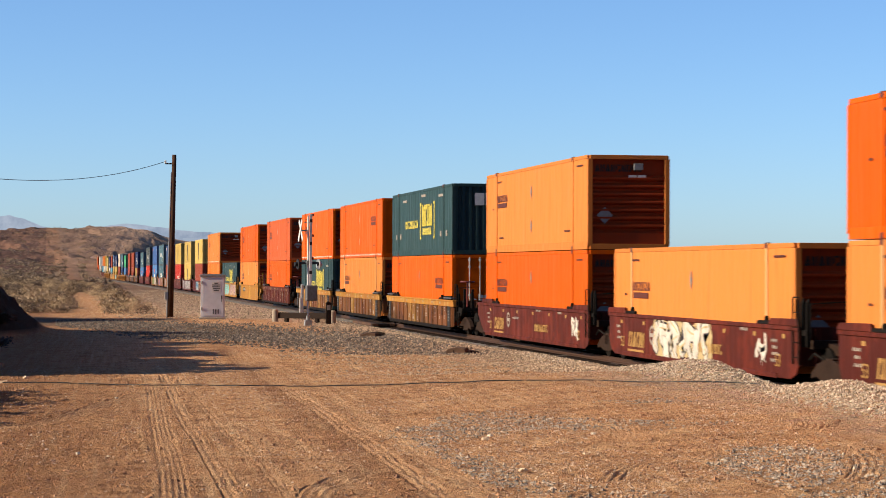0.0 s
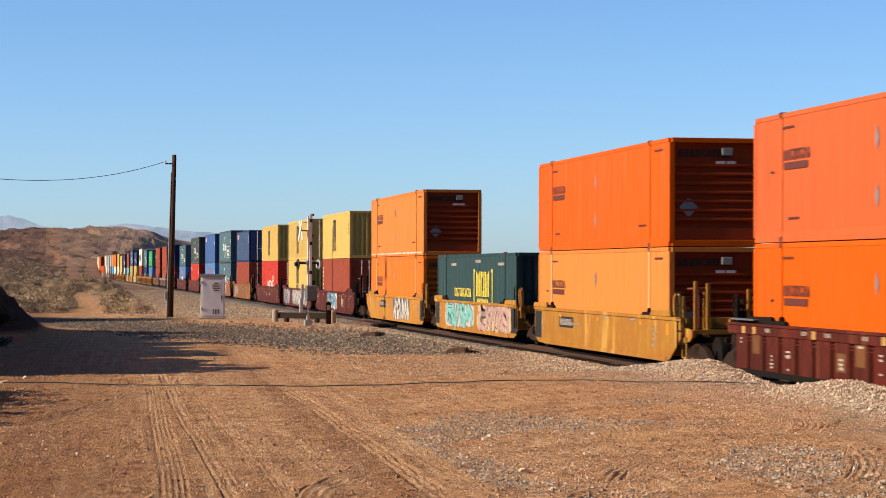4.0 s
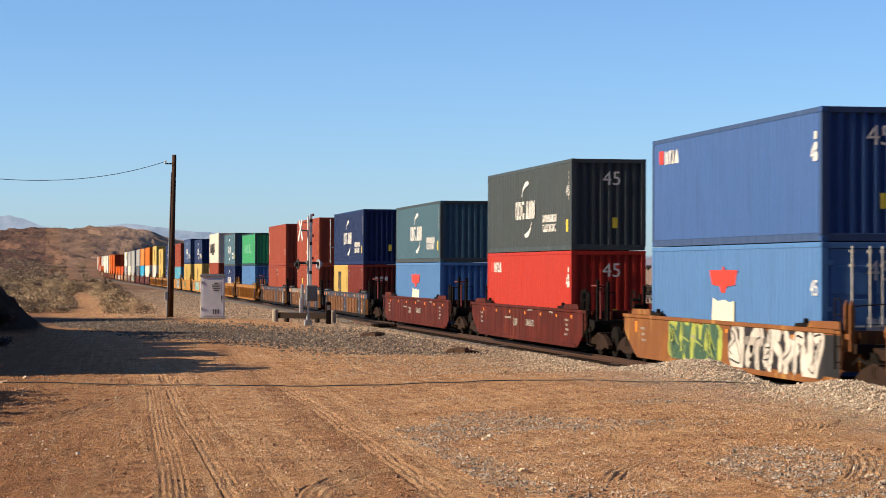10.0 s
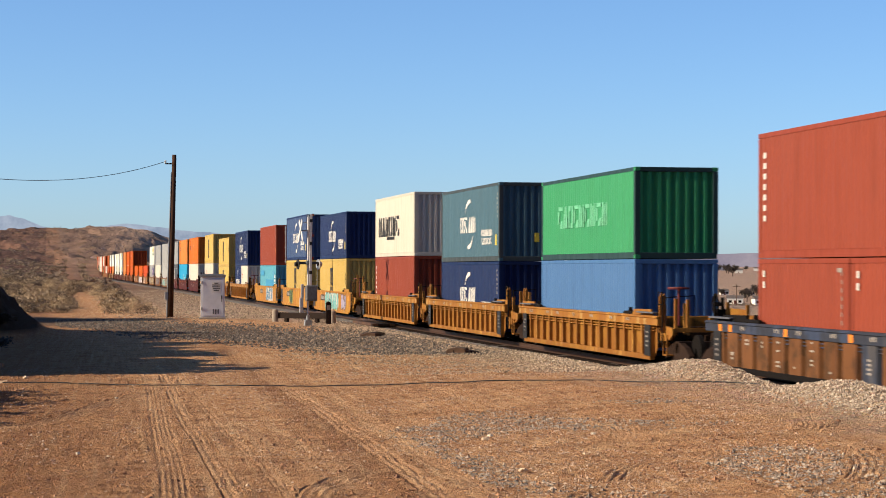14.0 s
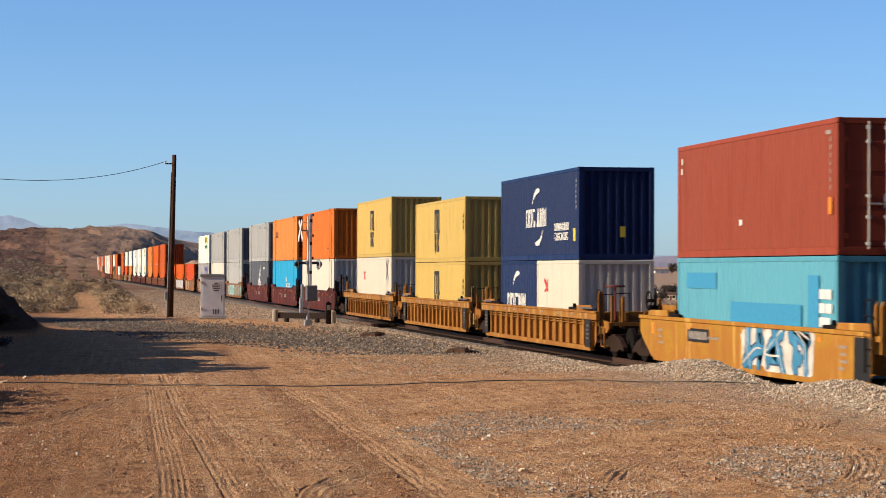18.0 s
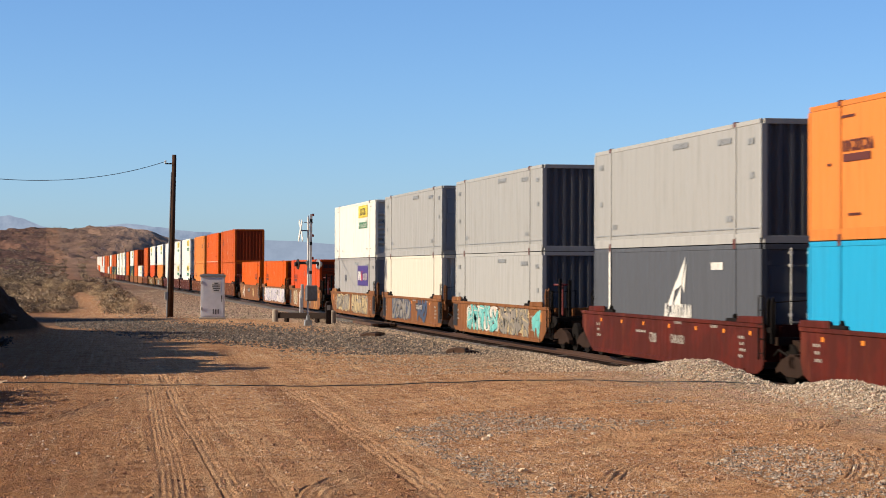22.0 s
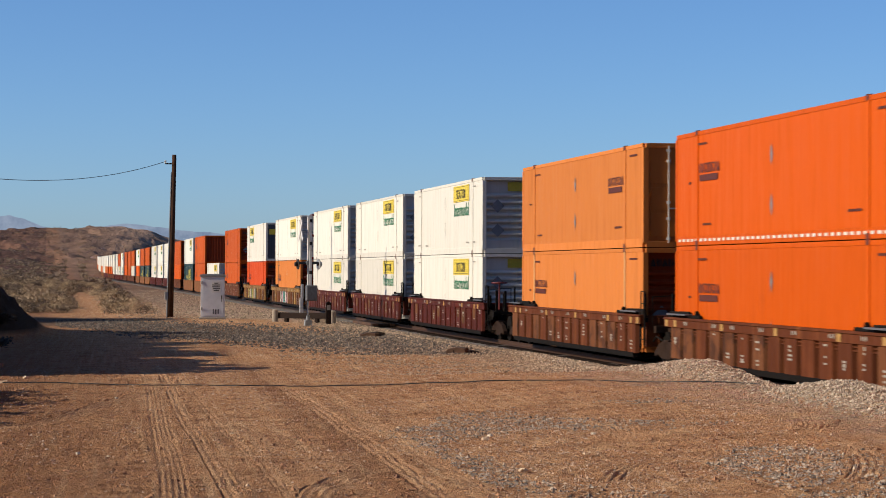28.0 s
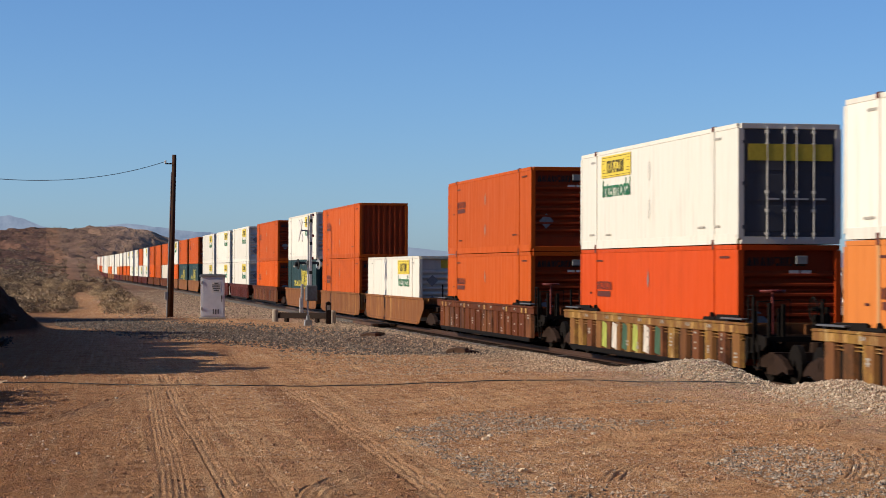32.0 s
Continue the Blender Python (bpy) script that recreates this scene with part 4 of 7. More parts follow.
        name(9, 2.1, 0.25, -3.75, H * 0.37, white, "white lettering bars", 18)
        name(8, 2.0, 0.25, -3.7, H * 0.26, white, "white lettering bars", 28)
        block([1] * 6, 0.11, 1.0, -L / 2 + 0.32, H * 0.7, M["mark_dull"], "", 19, 0.45)
        mark(ob, plate(0.26, 0.4), x, -L / 2 + 0.55, H * 0.27, M["mark_gold"], "", "plate")
    elif logo == "line_small":
        name(5, 3.2, 0.75, 0.2, H * 0.42, white, "white name blocks", 17)
        mark(ob, emblem("crescent_up"), x, 0.3, H * 0.78, white, "white crescent", "emblem")
    elif logo == "corner":
        block([1], 0.5, 0.4, L / 2 - 1.0, H * 0.82, M["mark_red"], "red mark", 41)
        name(3, 1.4, 0.36, L / 2 - 2.0, H * 0.82, white, "white name blocks", 20)
        block([1] * 3, 0.2, 0.7, -L / 2 + 0.35, H * 0.7, white, "", 21, 0.3)
    elif logo == "patched":
        for y, z, w, h in ((-1.2, 0.2, 5.2, 0.95), (3.9, H * 0.78, 2.6, 0.4), (-4.6, H * 0.55, 0.7, 1.5)):
            mark(ob, plate(w, h, 0.004), x + 0.001, y, z * 1.0 + (0.85 if z == 0.2 else 0), M["mark_blue"], "darker overpainted patch", "patch")
        block([2, 2, 1], 0.8, 0.9, -L / 2 + 0.7, H * 0.55, white, "", 77, 0.3)
    elif logo == "heart":
        mark(ob, emblem("heart"), x, 0.25, H * 0.72, M["mark_red"], "red heart emblem", "emblem")
        mark(ob, cached("pale_panel", lambda: poly_layers("sign", [[(-0.95, -0.55), (0.95, -0.55), (0.95, 0.38), (0.55, 0.34), (0.2, 0.4), (-0.4, 0.36), (-0.8, 0.44)]], 0.003)), x, 0.3, H * 0.4, M["mark_cream"], "cream painted patch", "patch")
    elif logo == "upright_name":
        block([1] * 7, 0.2, 1.7, L / 2 - 0.5, H * 0.55, white, "white lettering down the edge", 23, 0.45)
        block([1] * 2, 0.24, 0.5, -L / 2 + 0.5, H * 0.3, white, "", 43, 0.35)
    elif logo in ("edge", "edge_gold"):
        if logo == "edge_gold":
            mark(ob, emblem("slotted"), x, -0.2, H * 0.5, M["mark_gold"], "yellow slotted emblem", "emblem")
        block([1] * 7, 0.06, 1.2, -L / 2 + 0.42, H * 0.66, M["mark_dull"], "", 24, 0.45)
        block([3], 0.3, 0.1, -L / 2 + 0.55, H * 0.9, M["mark_dull"], "", 25)
        if L > 10:
            mark(ob, plate(0.2, 0.36), x, -L / 2 + 0.45, H * 0.36, M["mark_orange"], "", "plate")
        if L < 10 and "dark-red" in ob["label"]:
            piece("marking", bars([3], 0.8, 0.2, 0.0, 71, 0.6), ob, white, (-0.2, -L / 2 - 0.012, H * 0.72), "white bars on the end", quarter)["kind"] = "stuff"
        elif L > 10:
            mark(ob, plate(0.2, 0.14), x, 0.6, H * 0.28, white, "", "plate")
        block([1, 1], 0.14, 0.5, L / 2 - 0.45, H * 0.8, white, "", 26, 0.4)
    elif logo == "name":
        name(6, 6.8, 0.95, 1.5, H * 0.5, M["mark_black"], "dark name blocks", 26)
        block([9], 2.4, 0.16, 1.0, H * 0.3, M["mark_black"], "", 27)
    elif logo == "pale_name":
        name(9, 6.6, 0.7, 0.3, H * 0.52, M["mark_faint"], "faint name blocks", 28)
    elif logo == "small_red":
        mark(ob, emblem("arrow"), x, L * 0.26, H * 0.68, M["mark_red"], "red emblem", "emblem")
    elif logo == "slanted":
        me = cached("slanted_blocks", lambda: poly_layers("marking", glyphs(3, 3.6, 0.85, 21, 0.3) + [slab(2.1, 2.7, 0.62, 0.8, 0.1), slab(2.0, 2.6, 0.3, 0.5, 0.1), slab(1.95, 2.5, -0.05, 0.15, 0.1), slab(1.9, 2.1, -0.42, 0.7, 0.3)], 0.003))
        piece("marking", me, ob, white, (x, -0.3, H * 0.36), "slanted white blocks")["kind"] = "stuff"
    elif logo == "white_block":
        for z in (0.26, 0.4, 0.54):
            mark(ob, emblem("diamond"), x, -1.4 - 0.1 * (z == 0.4), H * z, white, "white emblem", "emblem")
        name(4, 1.9, 0.5, -2.9, H * 0.38, white, "white name blocks", 29)
    if size == "h45":
        mark(ob, words("45", 0.62, white), 0.1, -L / 2 - 0.012, H * 0.78, white, "white size digits", "lettering", quarter)
        mark(ob, words("45", 0.5, white), x - 0.002, -L / 2 + 0.45, H * 0.65, white, "white size digits", "lettering")
    if size in ("h40", "h45") and logo not in ("column", "upright_name", "edge"):
        mark(ob, plate(0.17, 0.34), 0.2, -L / 2 - 0.012, H * 0.3, M["mark_gold"], "", "plate", quarter)
    if end == "doors" and logo != "signboard":
        block_end = bars([2, 3], 0.5, 0.3, 0.2, 33)
        piece("marking", block_end, ob, white, (0.05, -L / 2 - 0.03, H * 0.38), "pale papers on the door", quarter)["kind"] = "stuff"


# ---- well cars ----
WELL = 16.9                     # length of a well's sides
REACH = 1.0                     # the sides run this much further where a unit ends
WT, WB = 1.38 + RT, 0.2 + RT    # top and bottom of the sides


def smooth_side(near_cut, far_cut):
    """A plate side sheet; its lower corner is cut away over the bogie where the unit ends, drawn up a little elsewhere."""
    b = Build()
    hn, hf = WELL / 2 + REACH * near_cut, WELL / 2 + REACH * far_cut

    def corner(s, h, cut):
        if cut:
            return [(s * h, WB + 0.72), (s * (h - 0.35), WB + 0.5), (s * (h - 1.2), WB + 0.06), (s * (h - 1.45), WB)]
        return [(s * h, WB + 0.42), (s * (h - 0.2), WB + 0.12), (s * (h - 0.6), WB), (s * (h - 0.9), WB)]
    b.prism([(-hn, WT - 0.08)] + corner(-1, hn, near_cut) + corner(1, hf, far_cut)[::-1] + [(hf, WT - 0.08)], 0, 0.03, "x")
    b.box(-0.04, 0.03, -hn, hf, WT - 0.1, WT)
    b.box(-0.03, 0.02, -hn + 1.5, hf - 1.5, WB - 0.02, WB + 0.1)
    return b.mesh("side_sheet", bevel=0.01)


def ribbed_side(near_cut, far_cut):
    b = Build()
    n, f = -WELL / 2 - REACH * near_cut, WELL / 2 + REACH * far_cut
    b.prism([(n + 0.5, WT - 0.2), (n + 0.5, WB + 0.3), (n + 0.8, WB + 0.05), (f - 0.8, WB + 0.05), (f - 0.5, WB + 0.3), (f - 0.5, WT - 0.2)], 0.02, 0.05, "x")
    b.box(-0.1, 0.04, n + 0.8, f - 0.8, WB - 0.02, WB + 0.12)
    return b.mesh("side_sheet", bevel=0.006)


def top_chord(near_cut, far_cut):
    n, f = -WELL / 2 - REACH * near_cut, WELL / 2 + REACH * far_cut
    b = Build().box(-0.12, 0.05, n, f, WT - 0.26, WT).box(-0.15, -0.1, n, f, WT - 0.06, WT - 0.02)
    return b.box(-0.06, 0.03, n + 0.6, f - 0.6, WT - 0.34, WT - 0.31).box(-0.06, 0.03, n + 0.6, f - 0.6, WT - 0.42, WT - 0.39).mesh("top_chord", bevel=0.008)


def rib():
    return Build().prism([(-0.09, WB + 0.08), (0.03, WB + 0.08), (0.03, WT - 0.22), (-0.1, WT - 0.22)], -0.05, 0.05, "y").mesh("rib", bevel=0.008)


PANELS = dict(car_russet=("car_russet", "car_russet", "car_brown"), car_brown=("car_brown", "car_brown", "car_brown", "car_umber", "car_umber", "car_worn"), car_grey=("car_umber",) * 6 + ("car_slate", "car_flake"),
              car_maroon=("car_maroon",), car_umber=("car_worn", "car_umber", "car_worn", "car_brown"))


def side_panel(w):
    """A broad stiffened panel with sloping edges."""
    step = 0.05
    b = Build()
    b.prism([(0.03, -w), (-0.095, -w + step), (-0.095, w - step), (0.03, w)], WB + 0.1, WT - 0.26, "z")
    return b.mesh("side_panel", bevel=0.008)


def guide():
    return Build().prism([(-1.0, 0), (1.0, 0), (0.85, 0.15), (-0.95, 0.17)], -0.06, 0.0, "x").mesh("loading_guide", bevel=0.01)


def bulkhead():
    b = Build().box(-1.3, 1.3, -0.06, 0.06, WB + 0.3, WT - 0.02)
    for x in (-0.9, -0.3, 0.3, 0.9):
        b.box(x - 0.05, x + 0.05, -0.14, -0.05, WB + 0.3, WT - 0.05)
    return b.mesh("bulkhead", bevel=0.01)


def deck():
    """The nose over the bogie, from the bulkhead to the joint."""
    return Build().prism([(-0.0, WT - 0.35), (0, WT - 0.62), (-1.25, WT - 0.62), (-1.25, WT - 0.42)], -0.75, 0.75, "x").box(
        -1.1, 1.1, -0.25, 0.0, WT - 0.5, WT - 0.3).box(-0.25, 0.25, -1.3, 0, WT - 0.7, WT - 0.5).mesh("end_deck", bevel=0.012)


def ladder():
    b = Build()
    for y in (-0.2, 0.2):
        b.tube((0, y, WB + 0.35), (0, y, WT + 0.62), 0.02, 6)
    for k in range(5):
        z = WB + 0.5 + k * 0.33
        b.tube((0, -0.2, z), (0, 0.2, z), 0.014, 6)
    return b.mesh("ladder")


def brake_gear():
    b = Build().box(-0.18, 0.18, -0.14, 0.14, WT - 0.3, WT + 0.18)
    rim = [(-0.2, 0.28 * math.cos(k * 0.3927), WT + 0.32 + 0.28 * math.sin(k * 0.3927)) for k in range(17)]
    for p, q in zip(rim, rim[1:]):
        b.tube(p, q, 0.022, 6)
    for k in (0, 4, 8, 12):
        b.tube((-0.2, 0, WT + 0.32), rim[k], 0.014, 5)
    b.tube((-0.24, 0, WT + 0.32), (0.0, 0, WT + 0.32), 0.05, 8)
    b.tube((0, 0, WT + 0.1), (0, 0, WT + 0.5), 0.05, 8)
    return b.mesh("brake_gear")


def guide_post():
    """Two slim uprights that steer a container into the well."""
    b = Build()
    for y in (-0.16, 0.16):
        b.prism([(-0.05, WT - 0.45), (0.05, WT - 0.45), (0.05, WT + 0.5), (0.0, WT + 0.62), (-0.05, WT + 0.5)], y - 0.04, y + 0.04, "y")
    return b.box(-0.06, 0.06, -0.2, 0.2, WT - 0.2, WT - 0.08).mesh("guide_post", bevel=0.006)


def slim_post():
    return Build().box(-0.03, 0.03, -0.03, 0.03, WT - 0.45, WT + 0.62).box(-0.04, 0.04, -0.2, 0.2, WT - 0.2, WT - 0.08).mesh("guide_post", bevel=0.006)


def end_frame(tall):
    """Side sills that run out over the bogie, with a row of slim uprights and a step below."""
    b = Build()
    for s in (-1, 1):
        b.prism([(0.3, WT - 0.2), (0.3, WT - 0.75), (-0.9, WT - 0.62), (-1.15, WT - 0.5), (-1.15, WT - 0.32)], s * 1.22 - 0.04, s * 1.22 + 0.04, "x")
    for y, x, top in ((-0.2, -1.2, 0.55), (-0.62, -0.75, 0.7), (-0.95, -1.1, 0.95), (-1.05, -0.8, 0.9), (-0.4, 0.5, 0.75), (-0.9, 0.9, 0.6)):
        b.box(x - 0.045, x + 0.045, y - 0.045, y + 0.045, WT - 0.5, WT + top * tall)
    b.box(-1.2, 1.2, -1.12, -1.0, WT - 0.42, WT - 0.3)
    b.box(-1.3, -0.9, -0.75, -0.35, WB + 0.12, WB + 0.16)
    for y in (-0.73, -0.37):
        b.box(-1.3, -1.26, y - 0.02, y + 0.02, WB + 0.12, WT - 0.5)
    return b.mesh("end_frame", bevel=0.006)


def hand_wheel():
    """A level brake wheel on an upright staff."""
    b = Build()
    rim = [(0.27 * math.cos(k * 0.3927), 0.27 * math.sin(k * 0.3927), 0) for k in range(17)]
    b.path(rim, 0.035)
    for k in (0, 4, 8, 12):
        b.tube((0, 0, 0), rim[k], 0.02, 5)
    return b.tube((0, 0, -1.0), (0, 0, 0.04), 0.035, 8).mesh("hand_wheel")


def chord_marks():
    """Small stencilled bars along a top chord."""
    return poly_layers("marking", [slab(u + j * 0.13, u + j * 0.13 + 0.07, -0.05, 0.04) for u in (-6.6, -4.1, -2.6, -0.4, 1.9, 4.3, 6.2) for j in range(3)], 0.003)


def chord_tags():
    """Square reflectors along a top chord, closest together at its ends."""
    return poly_layers("reflector", [slab(u - 0.13, u + 0.13, -0.09, 0.08) for u in (-8.2, -7.4, -3.3, 0.8, 4.9, 7.5, 8.2)], 0.003)


def panel_marks(near, far, seed):
    """Short level bars stencilled on the panels, a few to a panel."""
    rng = random.Random(seed)
    out, n = [], round((near + far - 2.0) / 1.14)
    for k in range(n + 1):
        u = -near + 1.0 + (near + far - 2.0) * k / n
        for j in range(rng.choice((0, 0, 0, 1, 2, 3))):
            z, w = rng.uniform(-0.4, 0.25), rng.uniform(0.05, 0.16)
            out += [slab(-u - w, -u + w, z + q * 0.09, z + q * 0.09 + 0.045) for q in range(rng.choice((1, 2, 2)))]
    return poly_layers("marking", out, 0.004)


def panel_patches(near, far):
    """Old overpainted squares on some panels."""
    n = round((near + far - 2.0) / 1.14)
    spots_at = [(-near + 1.0 + (near + far - 2.0) * k / n, z, h) for k, z, h in ((1, 0.1, 0.3), (3, -0.1, 0.36), (4, 0.05, 0.22), (8, 0.02, 0.3), (9, -0.15, 0.26), (n - 1, 0.05, 0.3))]
    return poly_layers("patch", [slab(-u - 0.28, -u + 0.26, z - h / 2, z + h) for u, z, h in spots_at], 0.002)


def side_marks(ob, colour, h, first, last):
    """Reporting marks, size digits, reflectors and panels on a smooth side."""
    x, z = -1.335, (WT + WB) / 2
    gold, white = M["old_gold"], M["mark_dull"]

    def put(key, polys, material, label):
        piece("marking", cached(key, lambda: poly_layers("marking", polys, 0.003)), ob, material, (x, 0, z), label)["kind"] = "stuff"

    dots = [slab(u - 0.09, u + 0.09, 0.3, 0.4) for u in (-7.0, -4.6, -2.2, 0.4, 2.9, 5.3, 7.4)]
    small = [slab(u + 0.12 * j, u + 0.12 * j + 0.075, dz, dz + 0.07) for u, dz, n in ((-7.6, 0.18, 4), (-7.5, 0.02, 3), (-7.5, -0.14, 4), (-3.0, 0.1, 9), (0.9, 0.42, 6), (4.2, 0.4, 5), (6.5, 0.2, 4), (6.6, 0.05, 3), (6.6, -0.1, 4), (6.5, -0.25, 3)) for j in range(n)]
    if colour == "car_wine":
        put("gold_marks", dots + shifted(glyphs(4, 1.7, 0.42, 61, 0.12), -5.4, -0.12) + [slab(-6.3, -4.6, -0.46, -0.4)] + shifted(glyphs(8, 2.1, 0.24, 62), 1.7, -0.12), gold, "yellow name blocks and reflectors")
        put("white_marks", small + shifted(EMBLEMS["ring"], -3.7, 0.05), white, "white stencilled bars")
        for u in (-6.9, 7.0):
            mark(ob, words("53", 0.42, gold), x - 0.003, -u, z - 0.22, gold, "yellow size digits", "lettering")
    elif colour == "car_maroon":
        put("dull_marks", small + shifted(glyphs(3, 0.7, 0.26, 66), -1.2, 0.0) + shifted(glyphs(6, 1.3, 0.22, 67), 1.2, 0.02), M["mark_dull"], "dull white stencilled bars")
        put("gold_dots", dots, M["mark_orange"], "orange reflectors")
    else:
        put("white_small", small, M["mark_dull"], "white stencilled bars")
        put("tags", [slab(u - 0.12, u + 0.12, 0.1, 0.4) for u in (-8.1, 8.05)] + dots[1::2], M["mark_orange"], "orange tags")
        for s in [s for s, cut in ((-1, first), (1, last)) if not cut]:
            piece("end_panel", cached("end_panel", lambda: Build().box(-0.006, 0.002, -0.46, 0.46, -0.42, 0.46).mesh("end_panel")), ob, M["mark_black"], (x + 0.001, s * (h - 0.58), z), "black panel at the end of the side")


def ribbon(pts, w0, w1, grow=0.0):
    """A curved stroke with round ends through the points, as one outline."""
    line = [Vector(p) for p in rounded(pts, 4)]
    n = len(line) - 1
    left, right = [], []
    for i, p in enumerate(line):
        d = (line[min(n, i + 1)] - line[max(0, i - 1)]).normalized()
        q = Vector((-d.y, d.x)) * ((w0 + (w1 - w0) * i / n) / 2 + grow)
        left.append(p + q)
        right.append(p - q)
    d0, d1 = (line[1] - line[0]).normalized(), (line[-1] - line[-2]).normalized()
    cap0, cap1 = line[0] - d0 * (w0 * 0.4 + grow), line[-1] + d1 * (w1 * 0.4 + grow)
    return [tuple(p) for p in [cap0] + left + [cap1] + right[::-1]]


def blob_letters(seed, n, w, h):
    """Sprayed letters: fat curved strokes side by side, run over y, centred; each stroke as (points, widths)."""
    rng = random.Random(seed)
    strokes = []
    cell = w / n
    for k in range(n):
        u0 = -w / 2 + cell * (k + 0.5)
        lean = rng.uniform(-0.12, 0.22) * cell
        top, bot = h / 2 * rng.uniform(0.62, 0.82), -h / 2 * rng.uniform(0.62, 0.82)
        t = min(cell * rng.uniform(0.2, 0.3), h * 0.26)
        a, c = -cell * 0.3, cell * 0.3

        def at(u, v):
            return (u0 + u + lean * v / h * 2, v)
        runs = [[at(a, top), at(a * 0.7, top * 0.2), at(a * 1.2, bot * 0.4), at(a * 0.8, bot)]]
        form = rng.randrange(4)
        if form == 0:
            runs += [[at(a, top * 0.9), at(c, top * 0.5), at(0, 0), at(c, bot)]]
        elif form == 1:
            runs += [[at(c, top), at(c * 0.6, 0), at(c * 1.1, bot)], [at(a, h * 0.1), at(c, -h * 0.12)]]
        elif form == 2:
            runs += [[at(0, top * 0.8), at(c * 0.9, top), at(c, 0), at(c * 0.4, bot), at(a * 0.5, bot * 0.7)]]
        else:
            runs += [[at(c, top * 0.7), at(0, top), at(c * 0.3, 0), at(c, -h * 0.1), at(c * 0.8, bot)]]
        runs = [[(u + rng.gauss(0, 0.09) * cell, v + rng.gauss(0, 0.11) * h) for u, v in run] for run in runs]
        runs.append([at(rng.uniform(a, c) * 1.7, rng.uniform(bot, top)) for _ in range(3)])
        strokes += [(run, t * rng.uniform(0.85, 1.15), t * rng.uniform(0.7, 1.1)) for run in runs]
    return strokes


def ragged_patch(seed, w, h):
    """An uneven filled outline."""
    rng = random.Random(seed + 500)
    pts = []
    n = 22
    for k in range(n):
        a = k / n * math.tau
        cx, sz = math.cos(a), math.sin(a)
        e = (abs(cx) ** 5 + abs(sz) ** 5) ** -0.2
        pts.append((w / 2 * cx * e * rng.uniform(0.9, 1.08), h / 2 * sz * e * rng.uniform(0.82, 1.0)))
    return pts


def spray(ob, y, w, h, n, colours, seed):
    """A sprayed piece on the side of a well: a filled ground, dark outlines, letters, light strokes and drips."""
    zc = (WT + WB) / 2 + 0.02
    x = -1.335
    h = min(h, WT - WB - 0.12) * 1.06
    strokes = blob_letters(seed, n, w, h)
    rng = random.Random(seed + 70)

    def layer(shapes, lift, colour):
        shapes = [[(u, max(-0.55, min(0.53, z))) for u, z in p] for p in shapes]
        piece("graffiti", poly_layers("graffiti", shapes, lift), ob, GRAF[colour], (x, y, zc), "sprayed graffiti, " + colour)["kind"] = "stuff"

    if len(colours) > 1:
        if n > 2:
            cell = w / n
            layer([[(u + cell * (k - (n - 1) / 2), z) for u, z in ragged_patch(seed + k, cell * 1.25, h * rng.uniform(0.85, 1.08))] for k in range(n)], 0.0, colours[1])
        layer([ribbon(*q, grow=0.05) for q in strokes], 0.003, colours[2] if len(colours) > 2 else ("black" if colours[1] != "black" else "grey"))
    drips = [slab(u, u + rng.uniform(0.02, 0.04), z - rng.uniform(0.12, 0.3), z) for u, z in (rng.choice(q[0]) for q in strokes)]
    layer([ribbon(*q) for q in strokes] + drips, 0.006, colours[0])
    if n > 2 and len(colours) > 1:
        layer([ribbon([(u - 0.04, z + 0.03) for u, z in q[0]], q[1] * 0.18, q[2] * 0.12) for q in strokes[::2]], 0.009, colours[1])


def poly_layers(name, polys, lift):
    """Flat shapes that overlap, each a hair over the one before."""
    verts, faces = [], []
    for i, p in enumerate(polys):
        s = len(verts)
        verts += [(-lift - i * 0.00006, -u, z) for u, z in p]
        faces.append(list(range(s, s + len(p))))
    me = bpy.data.meshes.new(name)
    me.from_pydata(verts, [], faces)
    me.materials.append(None)
    return me


